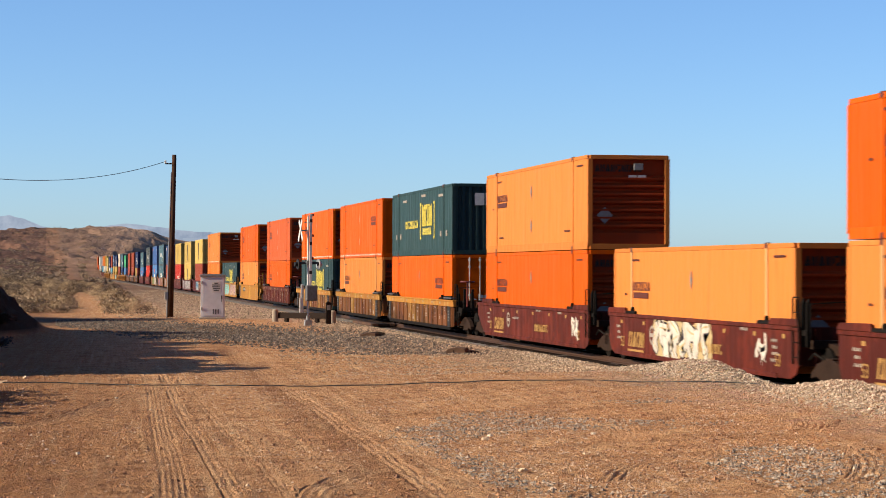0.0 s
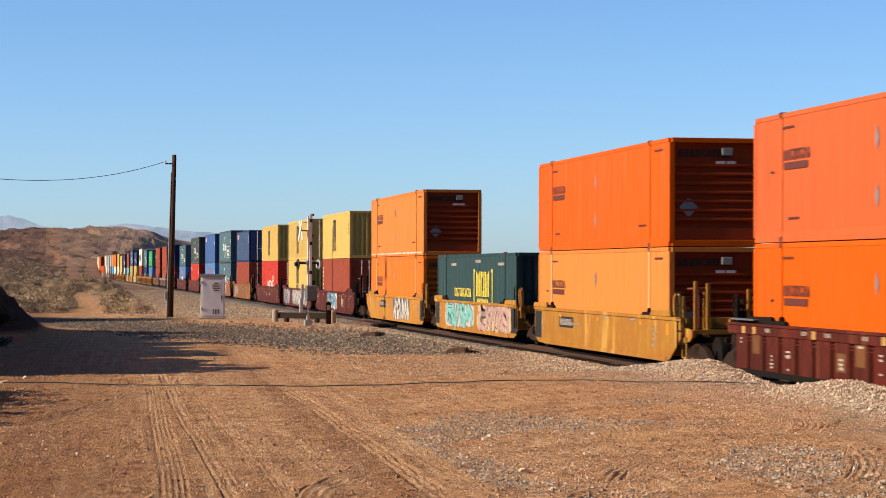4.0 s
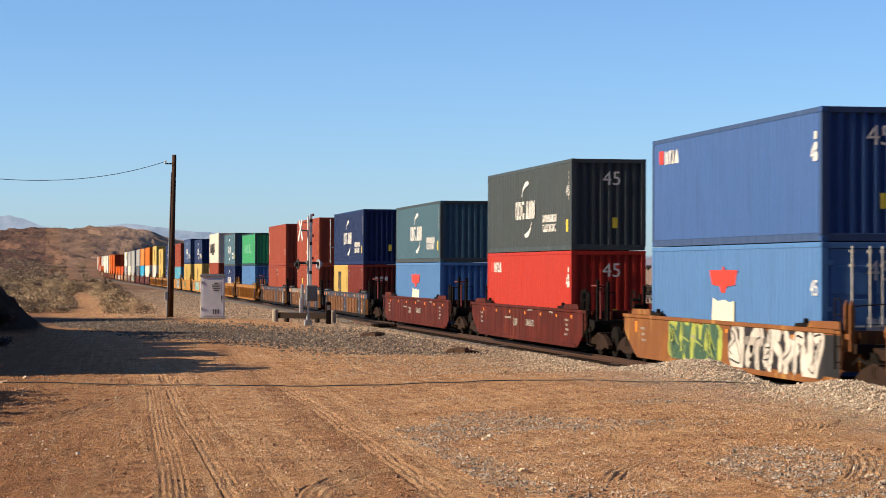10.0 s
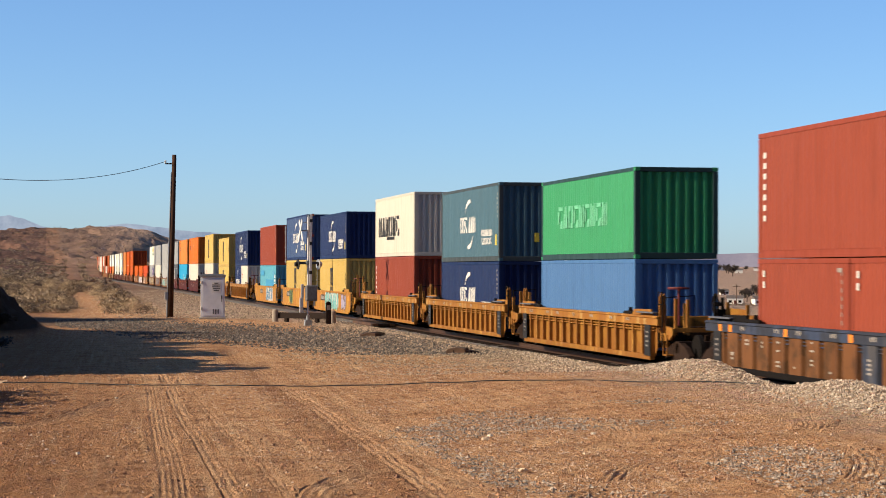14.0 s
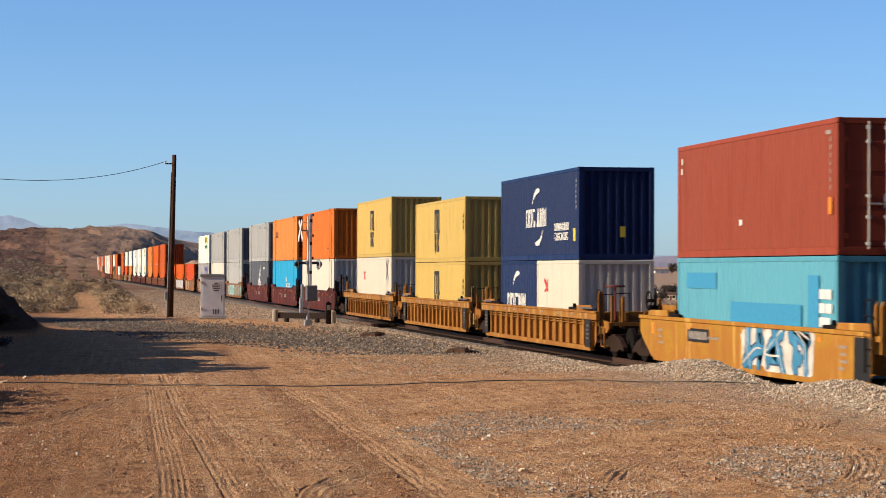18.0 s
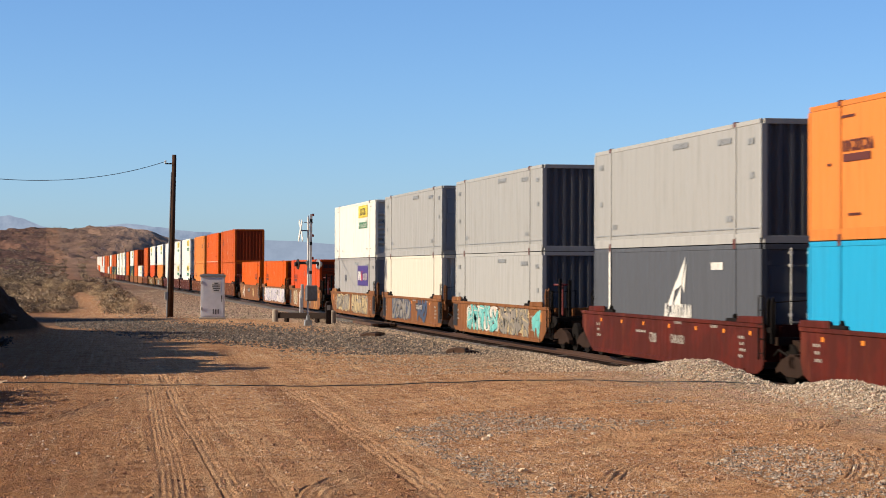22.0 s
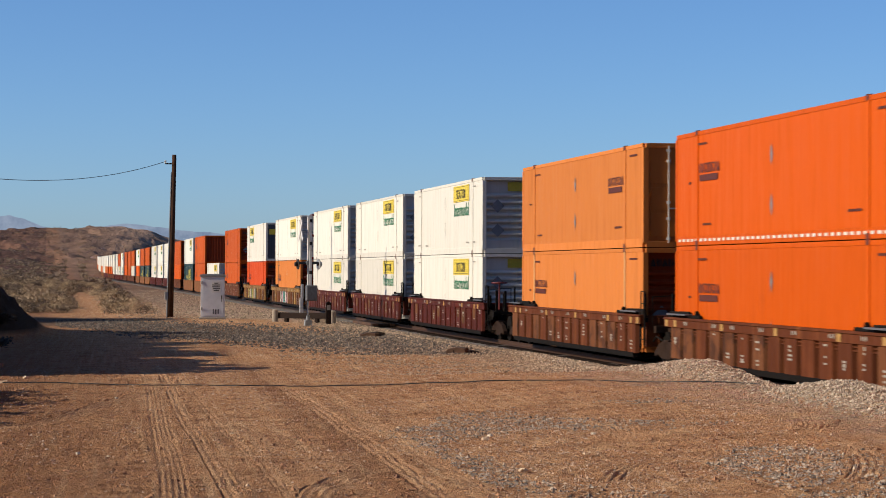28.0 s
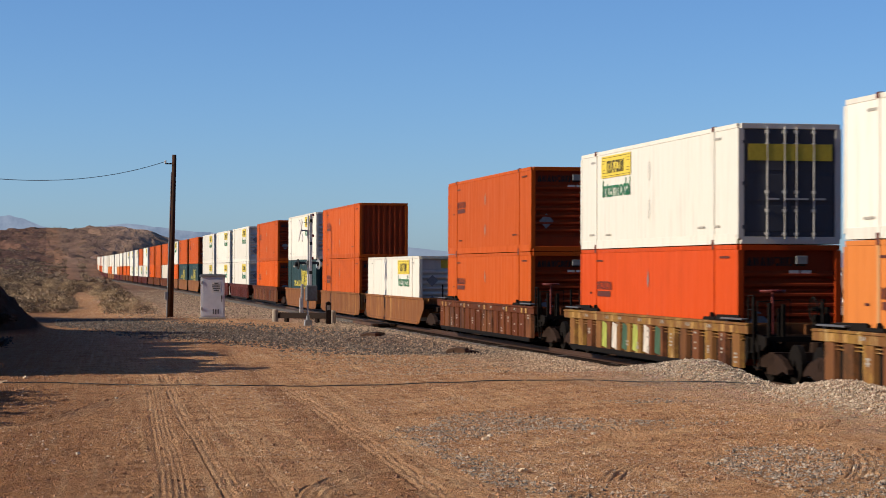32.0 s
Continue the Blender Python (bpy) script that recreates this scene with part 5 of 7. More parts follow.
def well_car(at_y, style, colour, label, marks=(), chord=None, detail=2, first=False, last=False, group="well cars of the train"):
    """One platform of a well car. marks: sprayed pieces (y, width, height, letters, colours, seed)."""
    ob = thing("well_car", track_pose(at_y, 0), label, "railway car", group)
    col = PAINT[colour]
    ccol = PAINT[chord] if chord else col
    xs = 1.33 if style == "smooth" else 1.37
    near, far = WELL / 2 + REACH * first, WELL / 2 + REACH * last
    if style == "smooth":
        for s in (-1, 1):
            cuts = (first, last) if s < 0 else (last, first)
            piece("side_sheet", cached(("smooth_side",) + cuts, lambda: smooth_side(*cuts)), ob, col, (s * xs, 0, 0), turn=0 if s < 0 else math.pi)
    else:
        for s in (-1, 1):
            cuts = (first, last) if s < 0 else (last, first)
            # sheet behind the panels coloured dark to stand in for shade in the grooves
            piece("side_sheet", cached(("ribbed_side",) + cuts, lambda: ribbed_side(*cuts)), ob, col if colour == "car_ochre" else M["dark_iron"], (s * xs, 0, 0), turn=0 if s < 0 else math.pi)
            piece("top_chord", cached(("top_chord",) + cuts, lambda: top_chord(*cuts)), ob, ccol, (s * xs, 0, 0), turn=0 if s < 0 else math.pi)
        if colour == "car_ochre":
            n = round((near + far - 1.5) / 0.96)
            for k in range(n + 1):
                piece("rib", cached("rib", rib), ob, col, (-xs, -near + 0.75 + (near + far - 1.5) * k / n, 0))
        else:
            rng = random.Random(round(at_y * 10))
            n = round((near + far - 2.0) / 1.14)
            wide = 0.34 if colour == "car_umber" else 0.46
            for k in range(n + 1):
                piece("side_panel", cached(("side_panel", wide), lambda: side_panel(wide)), ob, PAINT[rng.choice(PANELS[colour])], (-xs, -near + 1.0 + (near + far - 2.0) * k / n, 0))
    piece("floor", cached("well_floor", lambda: Build().box(-1.25, 1.25, -WELL / 2 + 0.8, WELL / 2 - 0.8, WB - 0.01, WB + 0.06).mesh("floor")), ob, M["dark_iron"])
    for s in (-1, 1):
        t = 0 if s < 0 else math.pi
        piece("bulkhead", cached("bulkhead", bulkhead), ob, col, (0, s * (WELL / 2 - 0.1), 0), turn=t)
        piece("end_deck", cached("end_deck", deck), ob, M["iron"], (0, s * (WELL / 2), 0), turn=t)
        if detail > 1:
            for sx in (-1, 1):
                piece("loading_guide", cached("guide", guide), ob, ccol if style == "smooth" or colour == "car_ochre" else M["dark_iron"], (sx * 1.33, s * (WELL / 2 - 1.0), WT), turn=0 if sx < 0 else math.pi)
    if detail > 1:
        for k in (-6.0, 6.0):
            piece("stacking_lug", cached("lug", lambda: Build().prism([(-0.5, 0), (0.5, 0), (0.42, 0.08), (-0.1, 0.08), (-0.16, 0.2), (-0.24, 0.08), (-0.45, 0.08)], -0.06, 0.04, "x").mesh("stacking_lug", bevel=0.01)), ob, M["dark_iron"], (-xs + 0.02, k, WT), "dark iron lug")
        piece("hand_rail", cached("hand_rail", lambda: Build().path([(-1.3, -0.35, WT - 0.4), (-1.3, -0.35, WT + 0.5), (-0.5, -0.35, WT + 0.55), (-0.5, -0.35, WT - 0.4)], 0.022).mesh("hand_rail")), ob, M["dark_iron"], (0, -(WELL / 2 + near) / 2 - 0.3, 0), "dark iron hand rail")
        piece("brake_pipe", cached("brake_pipe", lambda: Build().path([(-1.1, 0, WB + 0.45), (-1.15, -0.5, WB + 0.6), (-0.9, -1.0, WB + 0.35), (-0.3, -1.2, WB + 0.5)], 0.03).mesh("brake_pipe")), ob, M["dark_iron"], (0, -WELL / 2, 0))
        piece("ladder", cached("ladder", ladder), ob, M["dark_iron"], (-1.36, -near + 0.16, 0), "dark iron ladder")
        piece("ladder", cached("ladder", ladder), ob, M["dark_iron"], (1.36, far - 0.16, 0), "dark iron ladder")
        if first or colour == "car_ochre":
            piece("end_frame", cached(("end_frame", style), lambda: end_frame(1.0 if style == "smooth" else 0.5)), ob, col if colour in ("car_ochre", "car_yellow") else M["dark_iron"], (0, -WELL / 2 - REACH * 0.5 * first, 0))
        if first:
            piece("hand_wheel", cached("hand_wheel", hand_wheel), ob, M["wheel_red"], (-0.95, -near - 0.2, WT + 0.75), "dull red hand wheel")
            piece("brake_gear", cached("brake_gear", brake_gear), ob, M["dark_iron"], (0.4, -WELL / 2 - 0.75, 0), "hand brake stand")
        h = WELL / 2
        if style == "smooth":
            side_marks(ob, colour, h, first, last)
            piece("guide_post", cached("guide_post", guide_post), ob, col if colour in ("car_yellow", "car_rust") else M["dark_iron"], (-1.22, -h - 0.12, 0))
        else:
            piece("marking", cached("chord_marks", chord_marks), ob, M["mark_dull"], (-1.495, 0, WT - 0.13), "small stencilled bars")["kind"] = "stuff"
            piece("reflector", cached("chord_tags", chord_tags), ob, M["mark_orange" if colour == "car_grey" else "old_gold"], (-1.495, 0, WT - 0.15), "square reflectors on the chord")["kind"] = "stuff"
            if colour != "car_ochre":
                key = ("panel_marks", first, last, colour)
                piece("marking", cached(key, lambda: panel_marks(near, far, len(colour) + first)), ob, M["mark_dull"], (-1.466, 0, (WT + WB) / 2), "small worn bars on the panels")["kind"] = "stuff"
            if colour == "car_maroon":
                piece("patch", cached(("patches", first, last), lambda: panel_patches(near, far)), ob, PAINT["car_umber"], (-1.466, 0, (WT + WB) / 2), "brown overpainted squares")["kind"] = "stuff"
            for e in (-near + 1.2, far - 1.2):
                piece("step_plate", cached("step_plate", lambda: Build().box(-0.16, 0.06, -0.85, 0.85, 0.06, 0.1).box(-0.02, 0.04, -0.8, -0.7, -0.04, 0.07).box(-0.02, 0.04, 0.7, 0.8, -0.04, 0.07).mesh("step_plate", bevel=0.006)), ob, M["gear"], (-1.37, e, WT), "grey step plate")
            for s in (-1, 1):
                end = near if s < 0 else far
                if colour == "car_ochre":
                    piece("guide_post", cached("guide_post", guide_post), ob, ccol, (-1.3, s * (end - 0.16), 0))
                else:
                    piece("guide_post", cached("slim_post", slim_post), ob, M["dark_iron"], (-1.3, s * (end - 0.16), 0))
                if colour in ("car_ochre", "car_grey", "car_brown"):
                    piece("placard", cached("panel", lambda: Build().box(-0.012, 0.002, -0.3, 0.3, -0.42, 0.42).mesh("placard")), ob, M["mark_black"], (-1.485, s * (end - 1.0), (WT + WB) / 2 - 0.08), "black stencilled panel")
                    piece("marking", bars([3, 2, 5, 4], 0.3, 0.5, 0.6, 51, 0.5), ob, M["mark_dull"], (-1.5, s * (end - 1.0), (WT + WB) / 2 - 0.08))["kind"] = "stuff"
        if colour in ("car_yellow", "car_rust") and style == "smooth":
            at_plate = next((v for v in (h * 0.45, -h * 0.22, -h * 0.5, h * 0.1) if all(abs(v - q[0]) > q[1] / 2 + 0.7 for q in marks)), -h * 0.3)
            piece("number_plate", cached("nplate", lambda: Build().box(-0.004, 0.001, -0.95, 0.95, -0.17, 0.17).mesh("number_plate")), ob, M["mark_black"], (-1.333, at_plate, WT - 0.42), "black number panel")
            piece("marking", bars([9], 1.6, 0.2, 0.0, 40, 0.6), ob, M["mark_dull"], (-1.338, at_plate, WT - 0.42))["kind"] = "stuff"
    for y, w, hh, n, cols, seed in marks:
        if style == "smooth":
            spray(ob, y, w, hh, n, cols, seed)
        else:
            rng = random.Random(seed)
            for k in range(n):
                yy = y - w / 2 + w * k / n
                piece("graffiti", cached(("stripe", seed, k), lambda: poly_layers("graffiti", [[(-0.3, -0.35), (0.28, -0.4), (0.3, 0.3), (-0.2, 0.4)]], 0.0)), ob, GRAF[cols[k % len(cols)]], (-1.469, yy, (WT + WB) / 2 - 0.05), "sprayed graffiti")
    return ob


def bogie_frame():
    b = Build()
    z = 0.42 + RT
    b.prism([(-1.15, z - 0.05), (-0.75, z + 0.16), (-0.3, z + 0.26), (0.3, z + 0.26), (0.75, z + 0.16), (1.15, z - 0.05), (1.15, z - 0.18), (0.8, z - 0.1), (0.4, z - 0.22), (-0.4, z - 0.22), (-0.8, z - 0.1), (-1.15, z - 0.18)], -0.08, 0.08, "x")
    for y in (-0.15, 0, 0.15):
        b.tube((0, y, z - 0.2), (0, y, z + 0.2), 0.07, 8)
    return b.mesh("side_frame", bevel=0.012)


def wheel():
    b = Build()
    b.tube((-0.065, 0, 0), (0.065, 0, 0), 0.46, 28)
    b.tube((-0.075, 0, 0), (-0.066, 0, 0), 0.36, 24)
    b.tube((-0.13, 0, 0), (-0.07, 0, 0), 0.11, 12)
    return b.mesh("wheel", bevel=0.006)


def bogie(at_y, detail=2):
    ob = thing("bogie", track_pose(at_y, 0), "dark greasy cast-iron bogie with four wheels on the rails", "bogie", "bogies of the train")
    for s in (-1, 1):
        piece("side_frame", cached("bogie_frame", bogie_frame), ob, M["iron"], (s * 1.02, 0, 0))
        if detail > 1:
            for y in (-0.88, 0.88):
                piece("wheel", cached("wheel", wheel), ob, M["dark_iron"], (s * 0.76, y, 0.46 + RT), turn=0 if s < 0 else math.pi)
    piece("bolster", cached("bolster", lambda: Build().box(-1.1, 1.1, -0.22, 0.22, 0.4 + RT, 0.72 + RT).tube((0, 0, 0.6), (0, 0, 0.95 + RT), 0.2, 10).mesh("bolster", bevel=0.01)), ob, M["iron"])
    if detail > 1:
        for y in (-0.88, 0.88):
            piece("axle", cached("axle", lambda: Build().tube((-0.8, 0, 0), (0.8, 0, 0), 0.08, 10).mesh("axle")), ob, M["dark_iron"], (0, y, 0.46 + RT))
    return ob


def coupler(at_y):
    ob = thing("coupler", track_pose(at_y, 0), "dark cast-iron coupler with hanging air hose between two cars", "coupler", "couplers of the train")
    part("knuckle", Build().box(-0.14, 0.14, -0.9, 0.9, 0.7 + RT, 0.95 + RT).box(-0.22, 0.22, -0.25, 0.25, 0.66 + RT, 1.0 + RT), M["iron"], ob, bevel=0.03)
    part("air_hose", Build().tube((-0.35, -0.5, 0.75 + RT), (-0.32, 0, 0.36 + RT), 0.03).tube((-0.32, 0, 0.36 + RT), (-0.35, 0.5, 0.75 + RT), 0.03), M["wire"], ob)
    return ob


# ---- rails and ballast ----
def ballast():
    verts, faces = [], []
    prof = [(-2.9, -0.2), (-2.3, -0.09), (-1.55, -0.05), (-0.9, -0.05), (0.9, -0.05), (1.55, -0.05), (2.3, -0.09), (2.9, -0.2)]
    ys = np.concatenate([np.linspace(20, 150, 260), np.linspace(150, 1000, 180)[1:], np.linspace(1000, 1900, 60)[1:]])
    for y in ys:
        x, z, s = track_at(y)
        for k, (u, h) in enumerate(prof):
            j = 0.04 * noise.noise((u * 1.7, y * 0.9, 4)) if y < 160 else 0
            verts.append((x + u, y, z + h - 0.04 + j))
    n = len(prof)
    for i in range(len(ys) - 1):
        for k in range(n - 1):
            a = i * n + k
            faces.append((a, a + 1, a + n + 1, a + n))
    me = bpy.data.meshes.new("ballast")
    me.from_pydata(verts, [], faces)
    m, nt, b = nodes_of("crushed_stone")
    geo = nt.nodes.new("ShaderNodeNewGeometry")
    vor = nt.nodes.new("ShaderNodeTexVoronoi")
    vor.inputs["Scale"].default_value = 16
    nt.links.new(geo.outputs["Position"], vor.inputs["Vector"])
    f = noise_node(nt, 7, 4, geo.outputs["Position"], 0.7)
    c = mix(nt, 0.55, ramp(nt, f, (0.3, lin("6b5b4e")), (0.7, lin("a08c78"))), vor.outputs["Color"], "SOFT_LIGHT")
    hs = nt.nodes.new("ShaderNodeHueSaturation")
    hs.inputs["Saturation"].default_value = 0.5
    nt.links.new(c, hs.inputs["Color"])
    nt.links.new(hs.outputs[0], b.inputs["Base Color"])
    b.inputs["Roughness"].default_value = 0.95
    bump(nt, b, vor.outputs["Distance"], 0.8, 0.06)
    me.materials.append(m)
    return tagged(new("ballast", me), "grey-brown crushed stone bed under the rails", "ballast", kind="structure")


ballast()


def rail(side):
    prof = [(-0.07, -0.17), (0.07, -0.17), (0.07, -0.15), (0.012, -0.13), (0.012, -0.045), (0.037, -0.035), (0.037, -0.006), (0.03, 0), (-0.03, 0), (-0.037, -0.006), (-0.037, -0.035), (-0.012, -0.045), (-0.012, -0.13), (-0.07, -0.15)]
    ys = list(np.linspace(15, 560, 30)) + list(np.linspace(580, 1900, 80))
    verts, faces = [], []
    for y in ys:
        x, z, s = track_at(y)
        verts += [(x + side * 0.755 + u, y, z + RT + h) for u, h in prof]
    n = len(prof)
    for i in range(len(ys) - 1):
        for k in range(n):
            a, b2 = i * n + k, i * n + (k + 1) % n
            faces.append((a, b2, b2 + n, a + n))
    me = bpy.data.meshes.new("rail")
    me.from_pydata(verts, [], faces)
    me.materials.append(M["rail"])
    me.materials.append(M["rail_head"])
    for p in me.polygons:
        if p.index % n == 7:
            p.material_index = 1
    return tagged(new("rail", me), "rust-brown steel rail with a worn bright head", "rail", "rails", "structure")


rail(-1), rail(1)

# ---- what the train is made of ----
BOX = dict(  # kind: size, paint, logo, visible end, label
    or_=("d53", "orange", "haulier", "level", "bright orange steel container with ribbed end and dark name block"),
    od=("d53", "orange", "dashes", "level", "bright orange container with white reflective dashes along its base"),
    oe=("d53", "rust_orange", "haulier", "upright", "rust-orange container with upright ribs on its end wall"),
    op=("d53", "mid_orange", "haulier", "level", "bright orange container with pale bleached posts"),
    ox=("d53", "mid_orange", "haulier", "upright", "bright orange container with upright ribs on its end wall"),
    oD=("d53", "orange", "dashes", "doors", "bright orange container with closed doors and lock rods"),
    ol=("d53", "light_orange", "haulier", "level", "faded light-orange container with ribbed end wall"),
    lD=("d53", "light_orange", "haulier", "doors", "faded light-orange container with closed doors"),
    ld=("d53", "light_orange", "dashes", "level", "faded light-orange container with white reflective dashes"),
    rd=("d53", "red_orange", "haulier", "level", "red-orange container with ribbed end wall"),
    ru=("d53", "rust_orange", "haulier", "level", "weathered rust-orange container with ribbed end wall"),
    fo=("d53", "faded_orange", "haulier", "level", "sun-bleached pinkish-orange container with ribbed end"),
    cs=("d53", "green_teal", "rail", "upright", "dark blue-green container with yellow block emblem"),
    wj=("d53", "white", "signboard", "level", "white container with yellow sign and green word"),
    wD=("d53", "white", "signboard", "doors", "white container with closed doors, yellow sign and green word"),
    wu=("d53", "cream", "", "upright", "plain white container with upright ribs on its end"),
    gr=("d53", "grey", "grey", "upright", "pale grey container with dark seams and small marks"),
    gD=("d53", "grey", "grey", "doors", "pale grey container with dark closed doors"),
    gp=("d53", "mid_grey", "purple", "doors", "grey container with violet sign on its side"),
    gk=("d53", "dark_grey", "peak", "doors", "dark grey container with white peak emblem"),
    bw=("d53", "light_blue", "white_block", "doors", "bright light-blue container with white name blocks"),
    mh=("h40", "yellow", "column", "upright", "yellow corrugated container with dark column emblem"),
    mH=("h40", "yellow", "column", "doors", "yellow corrugated container with closed doors and dark emblem"),
    tS=("s40", "teal", "line", "upright", "dark teal corrugated container with white crescents and name blocks"),
    sH=("h40", "steel_blue", "line", "upright", "steel-blue corrugated container with white crescents"),
    ms=("s40", "yellow", "column", "upright", "yellow corrugated container with dark column emblem"),
    mD=("s40", "yellow", "column", "doors", "yellow corrugated container with closed doors and dark emblem"),
    nv=("h40", "navy", "line", "upright", "navy corrugated container with white crescents and name blocks"),
    ns=("s40", "navy", "line", "upright", "navy corrugated container with white crescents and name blocks"),
    sb=("s40", "steel_blue", "corner", "doors", "steel-blue corrugated container with small white name at its corner"),
    te=("h45", "teal", "box45", "upright", "teal corrugated container with white blocks and size digits"),
    t4=("h40", "teal", "line", "upright", "teal corrugated container with white crescents and name blocks"),
    bl=("h45", "blue", "corner", "upright", "blue corrugated container with white size digits"),
    bh=("h45", "pale_blue", "heart", "doors", "pale blue corrugated container with red heart emblem"),
    b4=("s40", "pale_blue", "heart", "upright", "pale blue corrugated container with red heart emblem"),
    bs=("s40", "pale_blue", "", "upright", "worn blue corrugated container"),
    dk=("h45", "charcoal", "line", "upright", "charcoal corrugated container with white crescents and size digits"),
    rr=("h45", "red", "corner", "upright", "bright red corrugated container"),
    rm=("h40", "red", "slanted", "doors", "bright red corrugated container with slanted white blocks"),
    bk=("h40", "brick", "edge", "doors", "brick-red corrugated container with small marks at its edge"),
    bu=("h40", "brick", "upright_name", "upright", "brick-red corrugated container lettered down its edge"),
    bS=("h40", "brick", "upright_name", "doors", "brick-red corrugated container lettered down its edge"),
    gn=("s40", "green", "pale_name", "upright", "green corrugated container with faint white name"),
    wn=("h40", "cream", "name", "upright", "cream-white corrugated container with dark name blocks"),
    wr=("h40", "cream", "small_red", "upright", "white corrugated container with small red emblem"),
    lb=("s40", "sky_blue", "patched", "upright", "faded light-blue corrugated container with darker overpainted patches"),
    y2=("s20", "yellow", "column", "upright", "short yellow corrugated container with dark emblem"),
    d2=("s20", "dark_red", "edge", "upright", "short dark-red corrugated container"),
    k2=("s20", "brick", "edge", "upright", "short brick-red corrugated container"),
    kY=("s20", "brick", "edge_gold", "upright", "short brick-red corrugated container with yellow slotted emblem"),
    n2=("s20", "navy", "line_small", "upright", "short navy corrugated container with white crescent and blocks"),
    w2=("s20", "cream", "small_red", "upright", "short white corrugated container with red emblem"))
CAR = dict(  # kind: style, paint, chord, label
    sw=("smooth", "car_wine", None, "maroon smooth-sided well car with yellow name blocks"),
    sm=("smooth", "car_maroon", None, "maroon smooth-sided well car with sprayed marks"),
    sy=("smooth", "car_yellow", None, "yellow smooth-sided well car with sprayed marks"),
    so=("smooth", "car_rust", None, "rust-orange smooth-sided well car covered in sprayed marks"),
    rm=("ribbed", "car_maroon", None, "maroon well car with upright side ribs"),
    ry=("ribbed", "car_brown", "car_yellow", "brown ribbed well car with yellow top chord"),
    rz=("ribbed", "car_umber", "car_worn", "brown well car with worn yellow ribs and top chord"),
    rb=("ribbed", "car_russet", None, "brown ribbed well car, dusty and scratched"),
    rg=("ribbed", "car_grey", "car_flake", "grey ribbed well car with flaking paint"),
    rs=("ribbed", "car_grey", "car_slate", "brown-grey ribbed well car with dark slate top chord"),
    ro=("ribbed", "car_ochre", None, "ochre-yellow well car with upright side ribs"))
